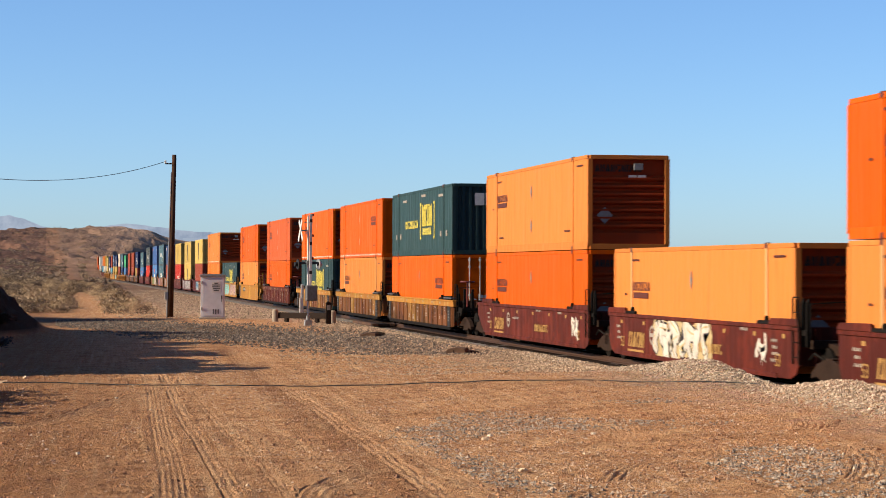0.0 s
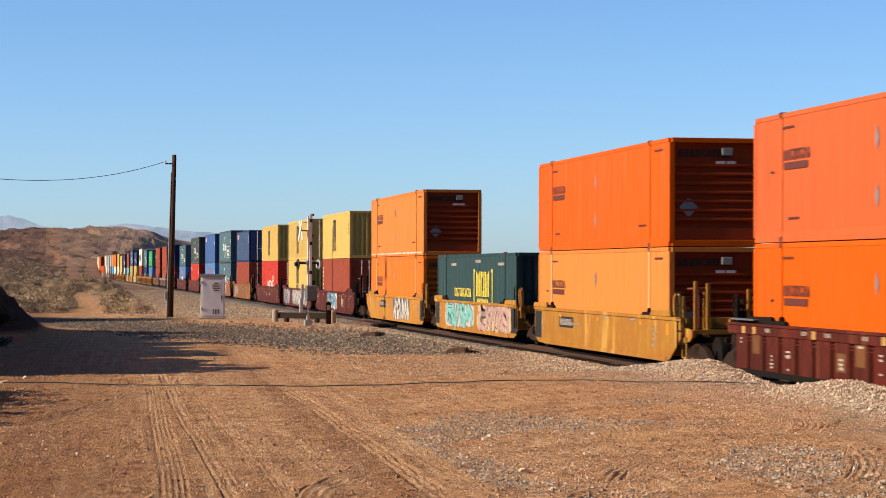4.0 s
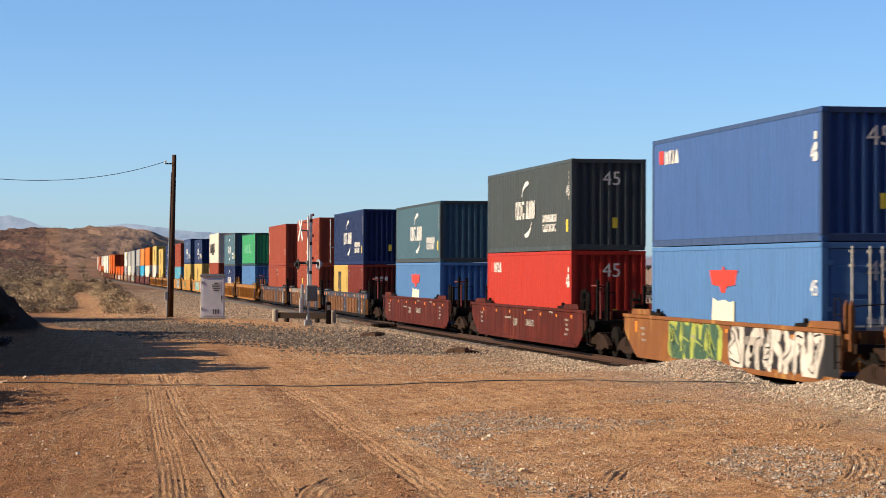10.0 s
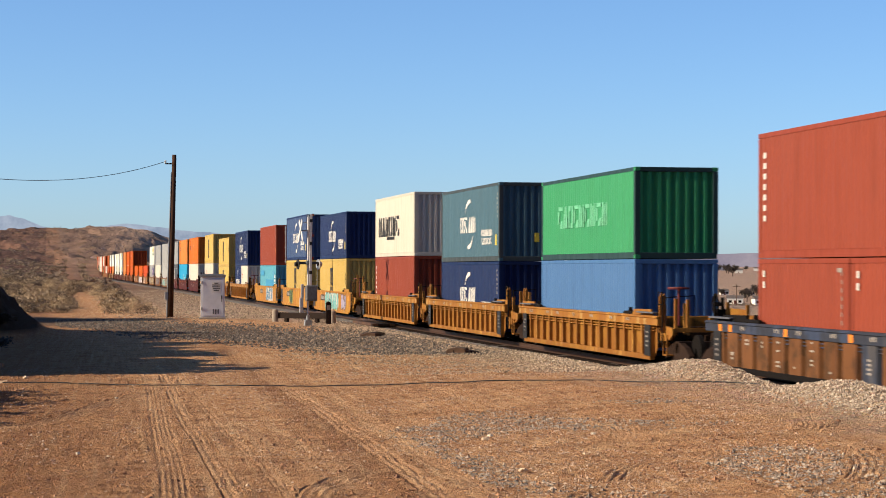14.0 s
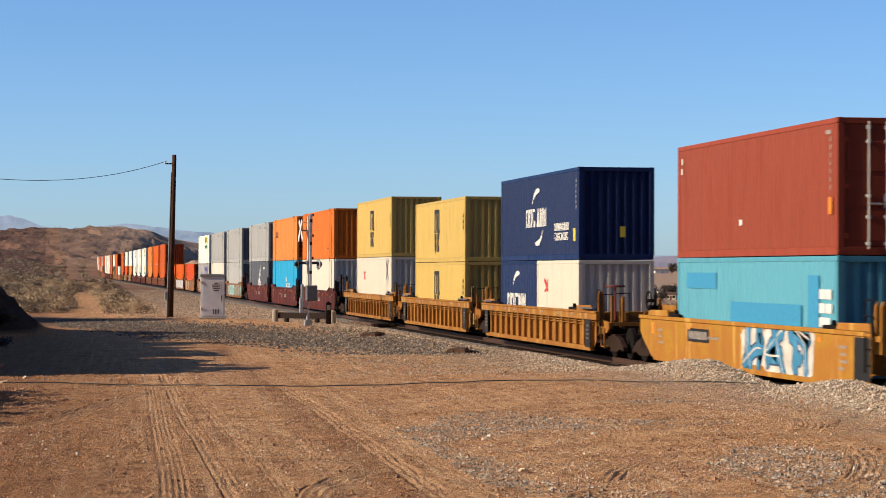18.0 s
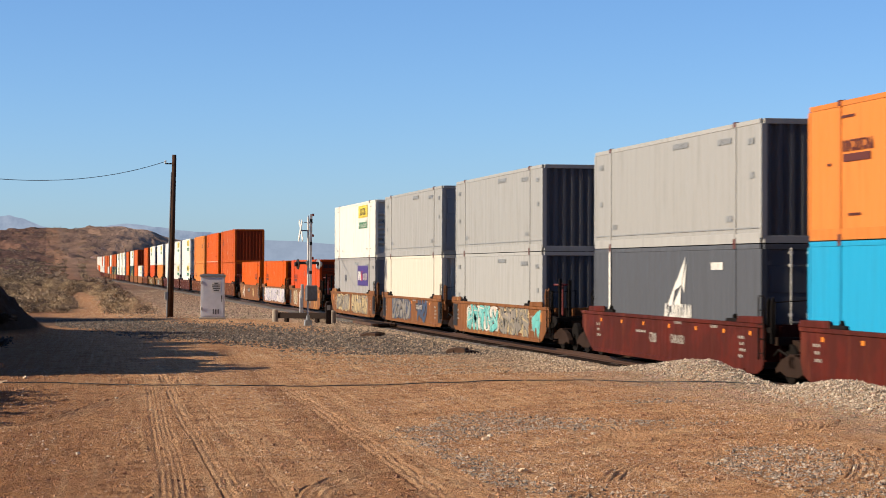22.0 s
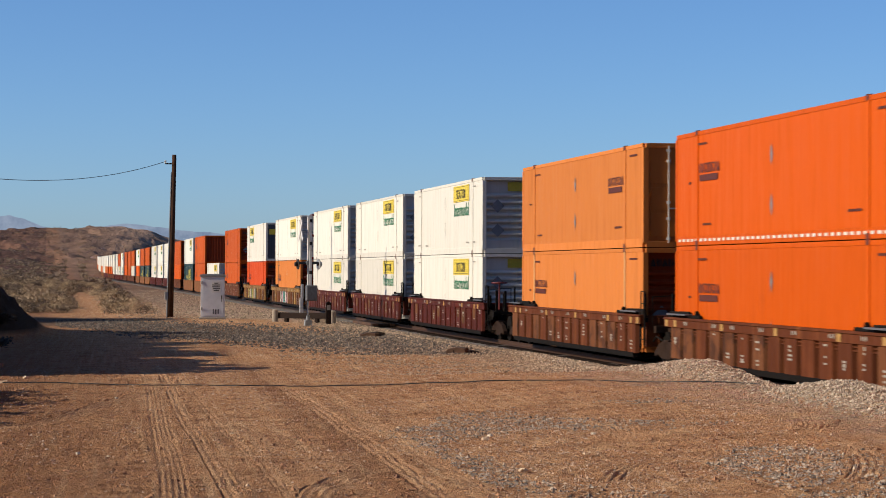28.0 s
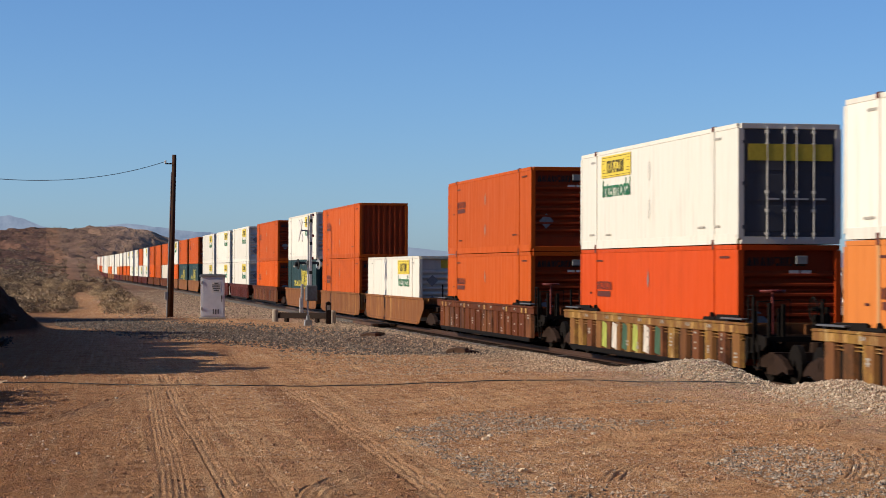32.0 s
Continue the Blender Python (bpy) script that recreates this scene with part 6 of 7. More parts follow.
# platforms in order from the first: joint to the one before ('+' a new car), car, lower box(es), upper box, sprayed pieces
W, S_, BK = "white", "silver", "black"
TRAIN = [
    ("+", "sw", "ol", "or_", ()), (".", "sw", "ol", "", ((0.9, 5.2, 1.05, 4, (W, "sand"), 1), (-5.8, 0.8, 0.6, 1, (W,), 2))), (".", "sw", "or_", "ol", ((-6.6, 0.9, 0.6, 2, (W,), 3),)),
    ("+", "ry", "oD", "cs", ()), (".", "ry", "ol", "oD", ()), (".", "ry", "cs", "od", ()),
    ("+", "rm", "or_", "fo", ()),
    ("+", "sy", "ol", "or_", ()), (".19.8", "sy", "cs", "", ((2.8, 6.0, 1.0, 4, ("teal", S_, "green"), 4), (-4.2, 6.0, 1.0, 4, ("pink", "sand"), 5))), (".19.8", "sy", "op", "ld", ((-2.0, 4.6, 1.05, 4, (W, "navy"), 6),)),
    ("+23.1", "sm", "bS", "ms", ((0.6, 4.0, 1.0, 4, ("blue", W), 7), (-4, 1, 0.5, 2, ("sand",), 77))), (".", "sm", "mh", "mD", ((5.8, 3.6, 1.1, 5, (S_, "navy", BK), 8), (-2.0, 8.6, 1.15, 7, (S_, "grey", BK), 9))), (".", "sm", "rm", "ms", ()),
    ("+", "so", "bS", "sb", ((4.6, 3.0, 1.05, 2, ("grey", "pink", "pink"), 10),)), (".", "so", "te", "te", ((2.8, 3.6, 1.05, 3, ("purple", "mauve", W), 11), (-2.9, 1.8, 0.9, 2, ("pink",), 12))), (".", "so", "bh", "bl", ((2.4, 4.6, 1.05, 4, ("green", "lime", "lime"), 13), (-4.0, 6.6, 1.25, 5, (W, BK, "grey"), 14))),
    ("+", "sm", "rr", "dk", ()), ("+", "sm", "b4", "tS", ()),
    ("+", "rs", "y2 d2", "nv", ()), (".", "rg", "kY k2", "bk", ()), (".", "rs", "k2 k2", "bu", ()),
    ("+", "ro", "bs", "gn", ()), (".", "ro", "ns", "t4", ()), (".", "ro", "bu", "wn", ()),
    ("+", "sy", "mh", "ns", ((-0.5, 6.0, 1.0, 5, ("teal", W), 16), (-5.8, 2, 0.8, 2, ("mauve", W), 17))), (".", "sy", "mH", "sH", ((2.0, 2.0, 0.9, 3, ("green", "lime"), 18),)), (".", "sy", "lb", "bk", ((-2.4, 4.8, 1.25, 3, ("blue", W, "navy"), 19),)),
    ("+", "ro", "n2 w2", "nv", ()), (".", "ro", "ms", "ms", ()), (".", "ro", "wr", "mh", ()),
    ("+", "sm", "wu", "ox", ()), (".", "sm", "bw", "ol", ()), (".", "sm", "gk", "gr", ()),
    ("+", "so", "gr", "gr", ((2.2, 6.0, 1.0, 5, ("teal", W), 20), (-3.6, 5.0, 1.0, 5, ("grey", "sand"), 21), (-7.3, 1.4, 0.9, 1, ("teal",), 22))), (".", "so", "wu", "gD", ((2.6, 5.4, 1.0, 5, ("grey", "navy"), 23), (-3.2, 2.6, 0.9, 2, ("navy", "grey"), 24))), (".", "so", "gp", "wj", ((4.0, 5.5, 0.9, 6, ("grey", "sand"), 25), (-2.6, 6.0, 1.0, 6, ("sand", "grey"), 26))),
    ("+", "so", "rd", "", ((4.9, 2.2, 1.0, 4, ("sand", W), 27), (1.9, 1.5, 1.0, 2, (W,), 28), (-3.4, 0.9, 0.9, 2, ("grey",), 38))), (".", "so", "or_", "", ((-0.4, 14.0, 1.15, 6, ("lilac", W, "navy"), 29),)), (".", "so", "oD", "", ((5.5, 2.0, 0.9, 2, (W,), 30), (-3, 1.2, 0.9, 1, ("sand",), 31))),
    ("+", "rb", "oe", "oe", ()), (".", "rb", "or_", "od", ()), (".", "rb", "ol", "lD", ()),
    ("+", "rm", "wj", "wj", ()), (".", "rm", "wj", "wj", ()), (".", "rm", "wj", "wj", ()),
    ("+", "rz", "ol", "wj", ((1, 5, 1, 5, ("pink", W, "teal"), 33),)), ("+", "rz", "rd", "wD", ((2, 7, 1, 6, ("green", W, "lime"), 32),)), ("+", "rb", "ru", "ru", ()),
    ("+", "so", "wj", "", ()), (".", "so", "ru", "oe", ()), (".", "so", "cs", "wj", ()),
    ("+", "rb", "or_", "ru", ()), ("+", "rm", "wj", "wj", ()), (".", "rm", "wj", "wj", ()), (".", "rm", "wj", "wj", ()),
    ("+", "so", "cs", "ru", ()), (".", "so", "cs", "ru", ()), (".", "so", "or_", "wj", ())]


def lengthen():
    """The far rest of the train: mostly white boxes, some orange, in three-platform cars."""
    rng = random.Random(5)
    rows = []
    for k in range(11):
        car = rng.choice(("rm", "sm", "rb", "so"))
        for j in range(3):
            up = rng.choice(("wj", "wj", "wj", "wj", "wu", "ru"))
            lo = rng.choice(("wj", "wj", "wu", "ol", "or_", "ru"))
            rows.append(("+" if j == 0 else ".", car, lo, up, ()))
    return rows


ROLLING = []                    # every keyed thing and its place along the track at the start


def rolling(ob, y, z):
    ROLLING.append((ob, y, z))
    return ob


def make_train():
    y = 36.4 - 23.4
    rows = TRAIN + lengthen()
    for i, (joint, car, low, up, marks) in enumerate(rows):
        y += float(joint[1:] or (23.4 if joint[0] == "+" else 19.4))
        last = i + 1 == len(rows) or rows[i + 1][0][0] == "+"
        detail = 2 if y < 1040 else 1 if y < 1420 else 0
        style, col, chord, label = CAR[car]
        rolling(well_car(y, style, col, label, marks, chord, detail, joint[0] == "+", last), y, 0)
        if joint[0] == "+":
            rolling(bogie(y - 10.0, detail), y - 10.0, 0)
            if detail > 1:
                rolling(coupler(y - 11.7), y - 11.7, 0)
        rolling(bogie(y + (10.0 if last else 9.7), detail), y + (10.0 if last else 9.7), 0)
        base = FLOOR - (0.05 if car in ("rs", "rg") else 0.0)
        top = base
        lows = low.split()
        for k, kind in enumerate(lows):
            size, pnt, logo, end, lab = BOX[kind]
            yy = y if len(lows) == 1 else y + (3.07 if k == 0 else -3.07)
            rolling(container(size, pnt, yy, base, lab, logo, end, detail=detail, lower=True), yy, base)
            top = base + SIZES[size][2]
        if up:
            size, pnt, logo, end, lab = BOX[up]
            z = top + 0.022
            rolling(container(size, pnt, y, z, lab, logo, end, detail=detail), y, z)


make_train()


# ---- motion of the train ----
SPEEDS = ((0, 29.58), (4, 29.50), (8, 29.41), (12, 29.40), (16, 29.40), (20, 29.36), (24, 29.38), (28, 29.32), (32, 29.53))


def gone(t):
    """Metres that the train has run by the time t."""
    s = 0.0
    for (t0, v0), (t1, v1) in zip(SPEEDS, SPEEDS[1:]):
        if t > t0:
            d = min(t, t1) - t0
            s += d * (v0 + (v0 + (v1 - v0) * d / (t1 - t0))) / 2
    return s


def motions():
    for ob, y, z in ROLLING:
        walk(ob, [(t, track_pose(y - gone(t), z)) for t in (0, 4, 8, 12, 16, 20, 24, 28, 32)])




# ---- beside the track ----
def stand(x, y):
    return pose(x, y, ground_z(x, y))


POLE_WOOD = plain("pole_wood", "4a3224", 0.85, 0, 0.4, 4, 0.5, 0.15)


def utility_pole():
    x, y = 7.0, 129.8
    ob = thing("utility_pole", stand(x, y), "tall weathered brown wooden pole with a grey conduit on its flank", "utility pole")
    part("shaft", Build().tube((-0.006, 0, -0.3), (0.2, 0, 9.3), 0.178, 14, 0.122), POLE_WOOD, ob, smooth=True)
    # conduit run to full height, so its pale colour doubles as the sunlit edge
    part("conduit", Build().tube((-0.2, -0.06, 0), (0.03, -0.06, 8.3), 0.035), M["galv"], ob, "pale steel conduit drawn on as the sunlit edge of the shaft")
    part("meter_box", Build().box(-0.32, -0.12, -0.14, 0.06, 1.0, 1.45), M["galv"], ob, "grey steel box", bevel=0.02)
    part("bracket", Build().box(-0.32, 0.1, -0.03, 0.03, 8.75, 8.82), M["iron"], ob, "small iron bracket")
    part("insulator", Build().tube((-0.3, 0, 8.82), (-0.3, 0, 8.98), 0.05), M["white"], ob, "pale insulator")
    return ob


utility_pole()


def overhead_wire(a, c, sag, name, label):
    """A hanging wire between two points."""
    a, c = Vector(a), Vector(c)
    b = Build()
    n = 28
    pts = [a.lerp(c, i / n) - Vector((0, 0, sag * 4 * (i / n) * (1 - i / n))) for i in range(n + 1)]
    b.path(pts, 0.016)
    ob = new(name, b.mesh(name, M["wire"]))
    return tagged(ob, label, "wire")


overhead_wire((6.68, 129.8, 8.88), (-10.4, 78.0, 7.85), 1.6, "overhead_wire", "black sagging wire strung from the wooden pole")


def ground_cable():
    """A thin black cable that lies across the yard, following its bumps."""
    b = Build()
    pts = [(-6, 55.2), (-1.05, 54.07), (1.93, 52.9), (4.32, 51.7), (6.64, 51.4), (8.63, 50.8), (10.32, 50.0), (11.8, 48.9), (12.9, 47.9), (13.9, 46.4), (14.8, 45.0)]
    line = []
    for (x0, y0), (x1, y1) in zip(pts, pts[1:]):
        for k in range(14):
            t = k / 14
            x, y = x0 + (x1 - x0) * t, y0 + (y1 - y0) * t + 0.05 * noise.noise((x0 + t, 3, 1))
            line.append((x, y, sum(max(ground_z(x + u, y - k) for k in (0, 0.15, 0.3)) for u in (-0.5, -0.25, 0, 0.25, 0.5)) / 5 + 0.02))
    b.path(line, 0.014)
    return tagged(new("ground_cable", b.mesh("ground_cable", M["wire"])), "thin black cable lying across the dirt yard", "cable")


ground_cable()


CABINET = plain("pale_grey_enamel", "e2e2e8", 0.5, 0, 0.1, 3, 0.1)


def signal_cabinet():
    ob = thing("signal_cabinet", stand(8.83, 121.6) @ pose(0, 0, 0, 0, 0, -4), "pale grey steel equipment cabinet with a white notice on its door", "cabinet")
    part("body", Build().box(-0.64, 0.64, -0.55, 0.55, 0.1, 2.3), CABINET, ob, bevel=0.02)
    part("roof", Build().prism([(-0.7, 2.3), (0.7, 2.3), (0.7, 2.4), (0.5, 2.44), (-0.5, 2.44), (-0.7, 2.4)], -0.62, 0.62, "y"), M["galv"], ob, "overhanging galvanised roof", bevel=0.012)
    part("plinth", Build().box(-0.72, 0.72, -0.62, 0.62, -0.25, 0.12), M["concrete"], ob, "concrete plinth", bevel=0.02)
    door = part("door", Build().box(-0.56, 0.58, -0.575, -0.548, 0.2, 2.2), CABINET, ob, bevel=0.008)
    part("handle", Build().box(0.44, 0.5, -0.63, -0.575, 1.1, 1.3).tube((0.47, -0.6, 1.2), (0.47, -0.6, 0.95), 0.018), M["steel"], door, "steel handle", bevel=0.006)
    for k in range(3):
        part("vent_slot", Build().box(0.0 + k * 0.13, 0.07 + k * 0.13, -0.585, -0.574, 0.3, 0.56), M["gear"], door)
    part("notice", Build().box(-0.05, 0.42, -0.583, -0.575, 1.45, 2.05), M["white"], door, "white notice")
    for k, (a, c) in enumerate(((0.08, 0.3), (-0.02, 0.4), (-0.02, 0.38), (0.0, 0.4), (0.05, 0.34))):
        part("marking", Build().box(a, c, -0.588, -0.583, 1.93 - k * 0.1, 1.98 - k * 0.1), M["mark_black"], door)
    for z in (0.5, 1.9):
        part("hinge", Build().tube((-0.58, -0.575, z), (-0.58, -0.575, z + 0.16), 0.03), M["steel"], ob)
    return ob


signal_cabinet()


def crossing_signal(x, y, turn=0.0, arm=True):
    """A level-crossing mast with its cross of boards seen edge-on, two lamps under hoods, and the raised barrier arm beside it."""
    ob = thing("crossing_signal", stand(x, y) @ pose(0, 0, 0, 0, 0, turn), "silver level-crossing mast with lamps and a raised striped barrier", "crossing signal", "level-crossing signals")
    part("mast", Build().tube((0, 0, 0), (0, 0, 5.2), 0.055, 10), M["white"], ob)
    part("footing", Build().prism([(-0.22, -0.2), (0.22, -0.2), (0.16, 0.28), (-0.16, 0.28)], -0.2, 0.2, "y").tube((0, 0, 0.2), (0, 0, 0.5), 0.1), M["galv"], ob, "cast base", bevel=0.015)
    part("finial", Build().tube((0, 0, 5.2), (0, 0, 5.34), 0.07, 10, 0.02), M["silver"], ob)
    # cross of two boards, turned nearly edge-on to the yard
    cross = part("crossbuck", Build().box(-0.03, 0.03, -0.04, 0.04, -0.04, 0.04), M["galv"], ob)
    cross.matrix_basis = pose(-0.32, -0.05, 4.6, 0, 0, -84)
    for a in (-50, 50):
        board = part("board", Build().box(-0.62, 0.62, -0.02, 0.012, -0.1, 0.1), M["white"], cross, "white board", bevel=0.006)
        board.rotation_euler = (0, radians(a), 0)
        board.location = (0, -0.04 if a > 0 else -0.075, 0)
    part("sign_bracket", Build().tube((0, 0, 4.6), (-0.32, -0.05, 4.6), 0.03).tube((-0.2, 0, 5.0), (0.22, 0, 5.0), 0.025), M["galv"], ob)
    part("crossarm", Build().tube((-0.5, 0, 3.05), (0.5, 0, 3.05), 0.04).box(-0.1, 0.1, -0.09, 0.09, 2.95, 3.15), M["galv"], ob, bevel=0.004)
    for s, ang in ((-1, 100), (1, -72)):
        lamp = part("lamp", Build().tube((0, 0.02, 0), (0, 0.06, 0), 0.25, 20).tube((0, 0.06, 0), (0, 0.2, 0), 0.11, 12), M["mark_black"] if s < 0 else M["silver"], ob, "round lamp backing")
        lamp.matrix_basis = pose(s * 0.46, 0, 2.97, 0, 0, ang)
        part("lens", Build().tube((0, 0.0, 0), (0, 0.022, 0), 0.105, 16), M["lens"], lamp, "dark red lens")
        hood = Build()
        n = 12
        rim = [(0.13 * math.cos(k * math.pi / n), 0.13 * math.sin(k * math.pi / n)) for k in range(n + 1)]
        for (u0, w0), (u1, w1) in zip(rim, rim[1:]):
            v = [hood.bm.verts.new(p) for p in ((u0, 0.02, w0), (u1, 0.02, w1), (u1, -0.34, w1 * 1.04), (u0, -0.34, w0 * 1.04))]
            hood.bm.faces.new(v)
        part("hood", hood, M["mark_black"], lamp, "black hood")
    gear = part("gate_gear", Build().box(-0.12, 0.42, -0.3, 0.2, 1.2, 1.95), M["gear"], ob, "grey gate machine", bevel=0.03)
    part("cover", Build().box(-0.08, 0.38, -0.33, -0.3, 1.26, 1.9), M["gear"], gear, bevel=0.01)
    part("counterweight", Build().box(-0.42, -0.24, -0.14, 0.0, 0.62, 1.35).box(-0.36, -0.22, -0.1, -0.02, 1.3, 2.0), M["silver"], ob, "pale counterweight arm", bevel=0.02)
    if arm:
        bar = part("barrier_arm", Build().box(-0.06, 0.06, -0.05, 0.0, 1.6, 5.4), M["white"], ob, "raised white barrier arm", bevel=0.006)
        bar.matrix_basis = pose(0.07, -0.22, 0, 0, 0.4, 0)
        for z in (2.5, 3.9, 5.0):
            part("stripe", Build().box(-0.064, 0.064, -0.056, -0.05, z, z + 0.16), M["mark_black"], bar, "dark worn stripe")
        for z in (3.2, 4.3, 5.3):
            part("arm_light", Build().tube((0.1, -0.03, z), (0.1, -0.03, z + 0.12), 0.05), M["lens"], bar)
    return ob


crossing_signal(12.5, 108.7)
crossing_signal(25.75, 110.5, 180)


def bollard(x, y):
    ob = thing("bollard", stand(x, y), "short pale concrete-filled steel bollard in the gravel", "bollard", "bollards by the crossing")
    part("post", Build().tube((0, 0, -0.2), (0, 0, 0.6), 0.16, 14), M["concrete"], ob, bevel=0.01)
    part("cap", Build().tube((0, 0, 0.6), (0, 0, 0.66), 0.16, 14, 0.1), M["concrete"], ob)
    return ob


bollard(11.62, 115.8), bollard(14.3, 113.4)


def guard_beam():
    ob = thing("guard_beam", stand(12.9, 114.9) @ pose(0, 0, 0, 0, 0, -42), "dark weathered timber guard beam set low on short posts", "barrier")
    part("beam", Build().box(-1.55, 1.55, -0.13, 0.13, 0.2, 0.5), M["tar"], ob, bevel=0.02)
    for x in (-0.95, 0.95):
        part("post", Build().box(x - 0.1, x + 0.1, -0.1, 0.1, -0.2, 0.24), M["tar"], ob, bevel=0.015)
    return ob


guard_beam()


def marker_post(x, y):
    ob = thing("marker_post", stand(x, y), "short black square post beside the bollard", "post")
    part("shaft", Build().box(-0.13, 0.13, -0.13, 0.13, -0.2, 1.05), M["tar"], ob, bevel=0.015)
    part("cap", Build().prism([(-0.15, 1.05), (0.15, 1.05), (0.0, 1.14)], -0.15, 0.15, "y"), M["tar"], ob)
    part("plate", Build().box(-0.09, 0.09, -0.14, -0.13, 0.7, 0.95), M["mark_dull"], ob, "dull pale plate")


marker_post(13.95, 112.4)


def crossing_panels():
    """Timber planks that carry the dirt road over the rails."""
    ob = thing("level_crossing", pose(TX, 112, 0), "worn grey-brown timber crossing planks laid beside the rails", "level crossing")
    for x0, x1 in ((-0.66, 0.66), (-2.0, -0.86), (0.86, 2.0)):
        n = max(3, round((x1 - x0) / 0.27))
        w = (x1 - x0) / n
        for k in range(n):
            part("plank", Build().box(x0 + k * w + 0.012, x0 + (k + 1) * w - 0.012, -3.6, 3.6, -0.02, RT - 0.012 - 0.004 * (k % 2)), M["tar"] if k % 3 else M["wood"], ob, bevel=0.008)


crossing_panels()


def sleepers():
    me = Build().box(-1.3, 1.3, -0.115, 0.115, -0.12, 0.02).mesh("sleeper", M["tar"], bevel=0.012)
    rng = random.Random(2)
    ob = thing("sleepers", pose(TX, 0, 0), "dark creosoted timber sleepers half sunk in the ballast", "sleepers")
    for k in range(150):
        y = 34 + k * 0.53
        if 108 < y < 116:
            continue
        s = piece("sleeper", me, ob, None, (rng.uniform(-0.05, 0.05), y, -0.075 + rng.uniform(-0.012, 0.01)))
        s.rotation_euler = (0, 0, rng.uniform(-0.02, 0.02))


sleepers()


def timber_scrap(x, y, seed):
    rng = random.Random(seed)
    ob = thing("timber_scrap", stand(x, y), "charred splintered scrap of old sleeper lying on the gravel", "debris", "scraps of old sleeper")
    for k in range(5):
        b = Build().prism([(-0.42 + rng.uniform(0, 0.2), 0), (0.4 - rng.uniform(0, 0.15), 0.0), (0.3, rng.uniform(0.08, 0.2)), (0.0, rng.uniform(0.1, 0.22)), (-0.3, rng.uniform(0.05, 0.15))], -0.1, 0.1, "y")
        p = part("splinter", b, M["tar"] if k % 2 else M["wood"], ob, bevel=0.01)
        p.matrix_basis = pose(rng.uniform(-0.25, 0.25), rng.uniform(-0.25, 0.25), 0.0, rng.uniform(-8, 8), rng.uniform(-8, 8), rng.uniform(-40, 40))


timber_scrap(13.13, 91.0, 3), timber_scrap(13.31, 71.8, 4)


# ---- stones ----
def stone_material(name, lo, mid_, hi):
    m, nt, b = nodes_of(name)
    geo = nt.nodes.new("ShaderNodeNewGeometry")
    c = ramp(nt, geo.outputs["Random Per Island"], (0.0, lin(lo, 0.85)), (0.5, lin(mid_, 0.85)), (1.0, lin(hi, 0.85)))
    f = noise_node(nt, 60, 3, geo.outputs["Position"])
    nt.links.new(mix(nt, 0.35, c, ramp(nt, f, (0.3, lin(lo, 0.85)), (0.7, lin(hi, 0.85)))), b.inputs["Base Color"])
    b.inputs["Roughness"].default_value = 0.9
    return m


OCT = np.array([(1, 0, 0), (-1, 0, 0), (0, 1, 0), (0, -1, 0), (0, 0, 1), (0, 0, -1)], float)
OCT_F = np.array([(0, 2, 4), (2, 1, 4), (1, 3, 4), (3, 0, 4), (2, 0, 5), (1, 2, 5), (3, 1, 5), (0, 3, 5)])


def stones(name, label, places, lo, hi, material, seed):
    """Loose angular stones, each resting on the ground, in one mesh."""
    rng = np.random.default_rng(seed)
    n = len(places)
    size = lo * (hi / lo) ** (rng.random(n) ** 2.2)
    v = OCT[None] * (0.65 + 0.7 * rng.random((n, 6, 1))) + rng.normal(0, 0.13, (n, 6, 3))
    a = rng.random(n) * math.tau
    ca, sa = np.cos(a), np.sin(a)
    flat = 0.5 + 0.35 * rng.random(n)
    x, y, z = v[..., 0], v[..., 1], v[..., 2]
    out = np.stack([x * ca[:, None] - y * sa[:, None], x * sa[:, None] + y * ca[:, None], z * flat[:, None]], -1) * size[:, None, None]
    base = np.array([(px, py, ground_z(px, py)) for px, py in places])
    base[:, 2] += size * 0.22
    out += base[:, None, :]
    faces = (OCT_F[None] + (np.arange(n) * 6)[:, None, None]).reshape(-1, 3)
    me = bpy.data.meshes.new(name)
    me.from_pydata(out.reshape(-1, 3).tolist(), [], faces.tolist())
    me.materials.append(material)
    return tagged(new(name, me), label, "stones", kind="stuff")


GREY_STONE = stone_material("grey_gravel", "46362b", "8c735c", "d8c0a0")
DARK_STONE = stone_material("dark_gravel", "1c1815", "3e3530", "988a7a")
PALE_STONE = stone_material("pale_gravel", "54463a", "9c8872", "dccdb6")
TAN_STONE = stone_material("tan_pebbles", "7a5a44", "b08c70", "d6bea2")


def spots(n, seed, x0, x1, y0, y1, keep=None):
    """Places strewn in a patch; thinner where keep() says so."""
    rng = random.Random(seed)
    out = []
    while len(out) < n:
        y = y0 * (y1 / y0) ** rng.random()
        x = rng.uniform(x0, x1)
        if keep is None or rng.random() < keep(x, y):
            out.append((x, y))
    return out


def in_view(x, y):
    """Whether loose stone lies here: within the yard's wedge, seldom on a fresh tread."""
    a = math.degrees(math.atan2(x, y))
    return (-1.6 < a < 21.6) * (0.3 if pressed(x, y)[1] else 1.0)


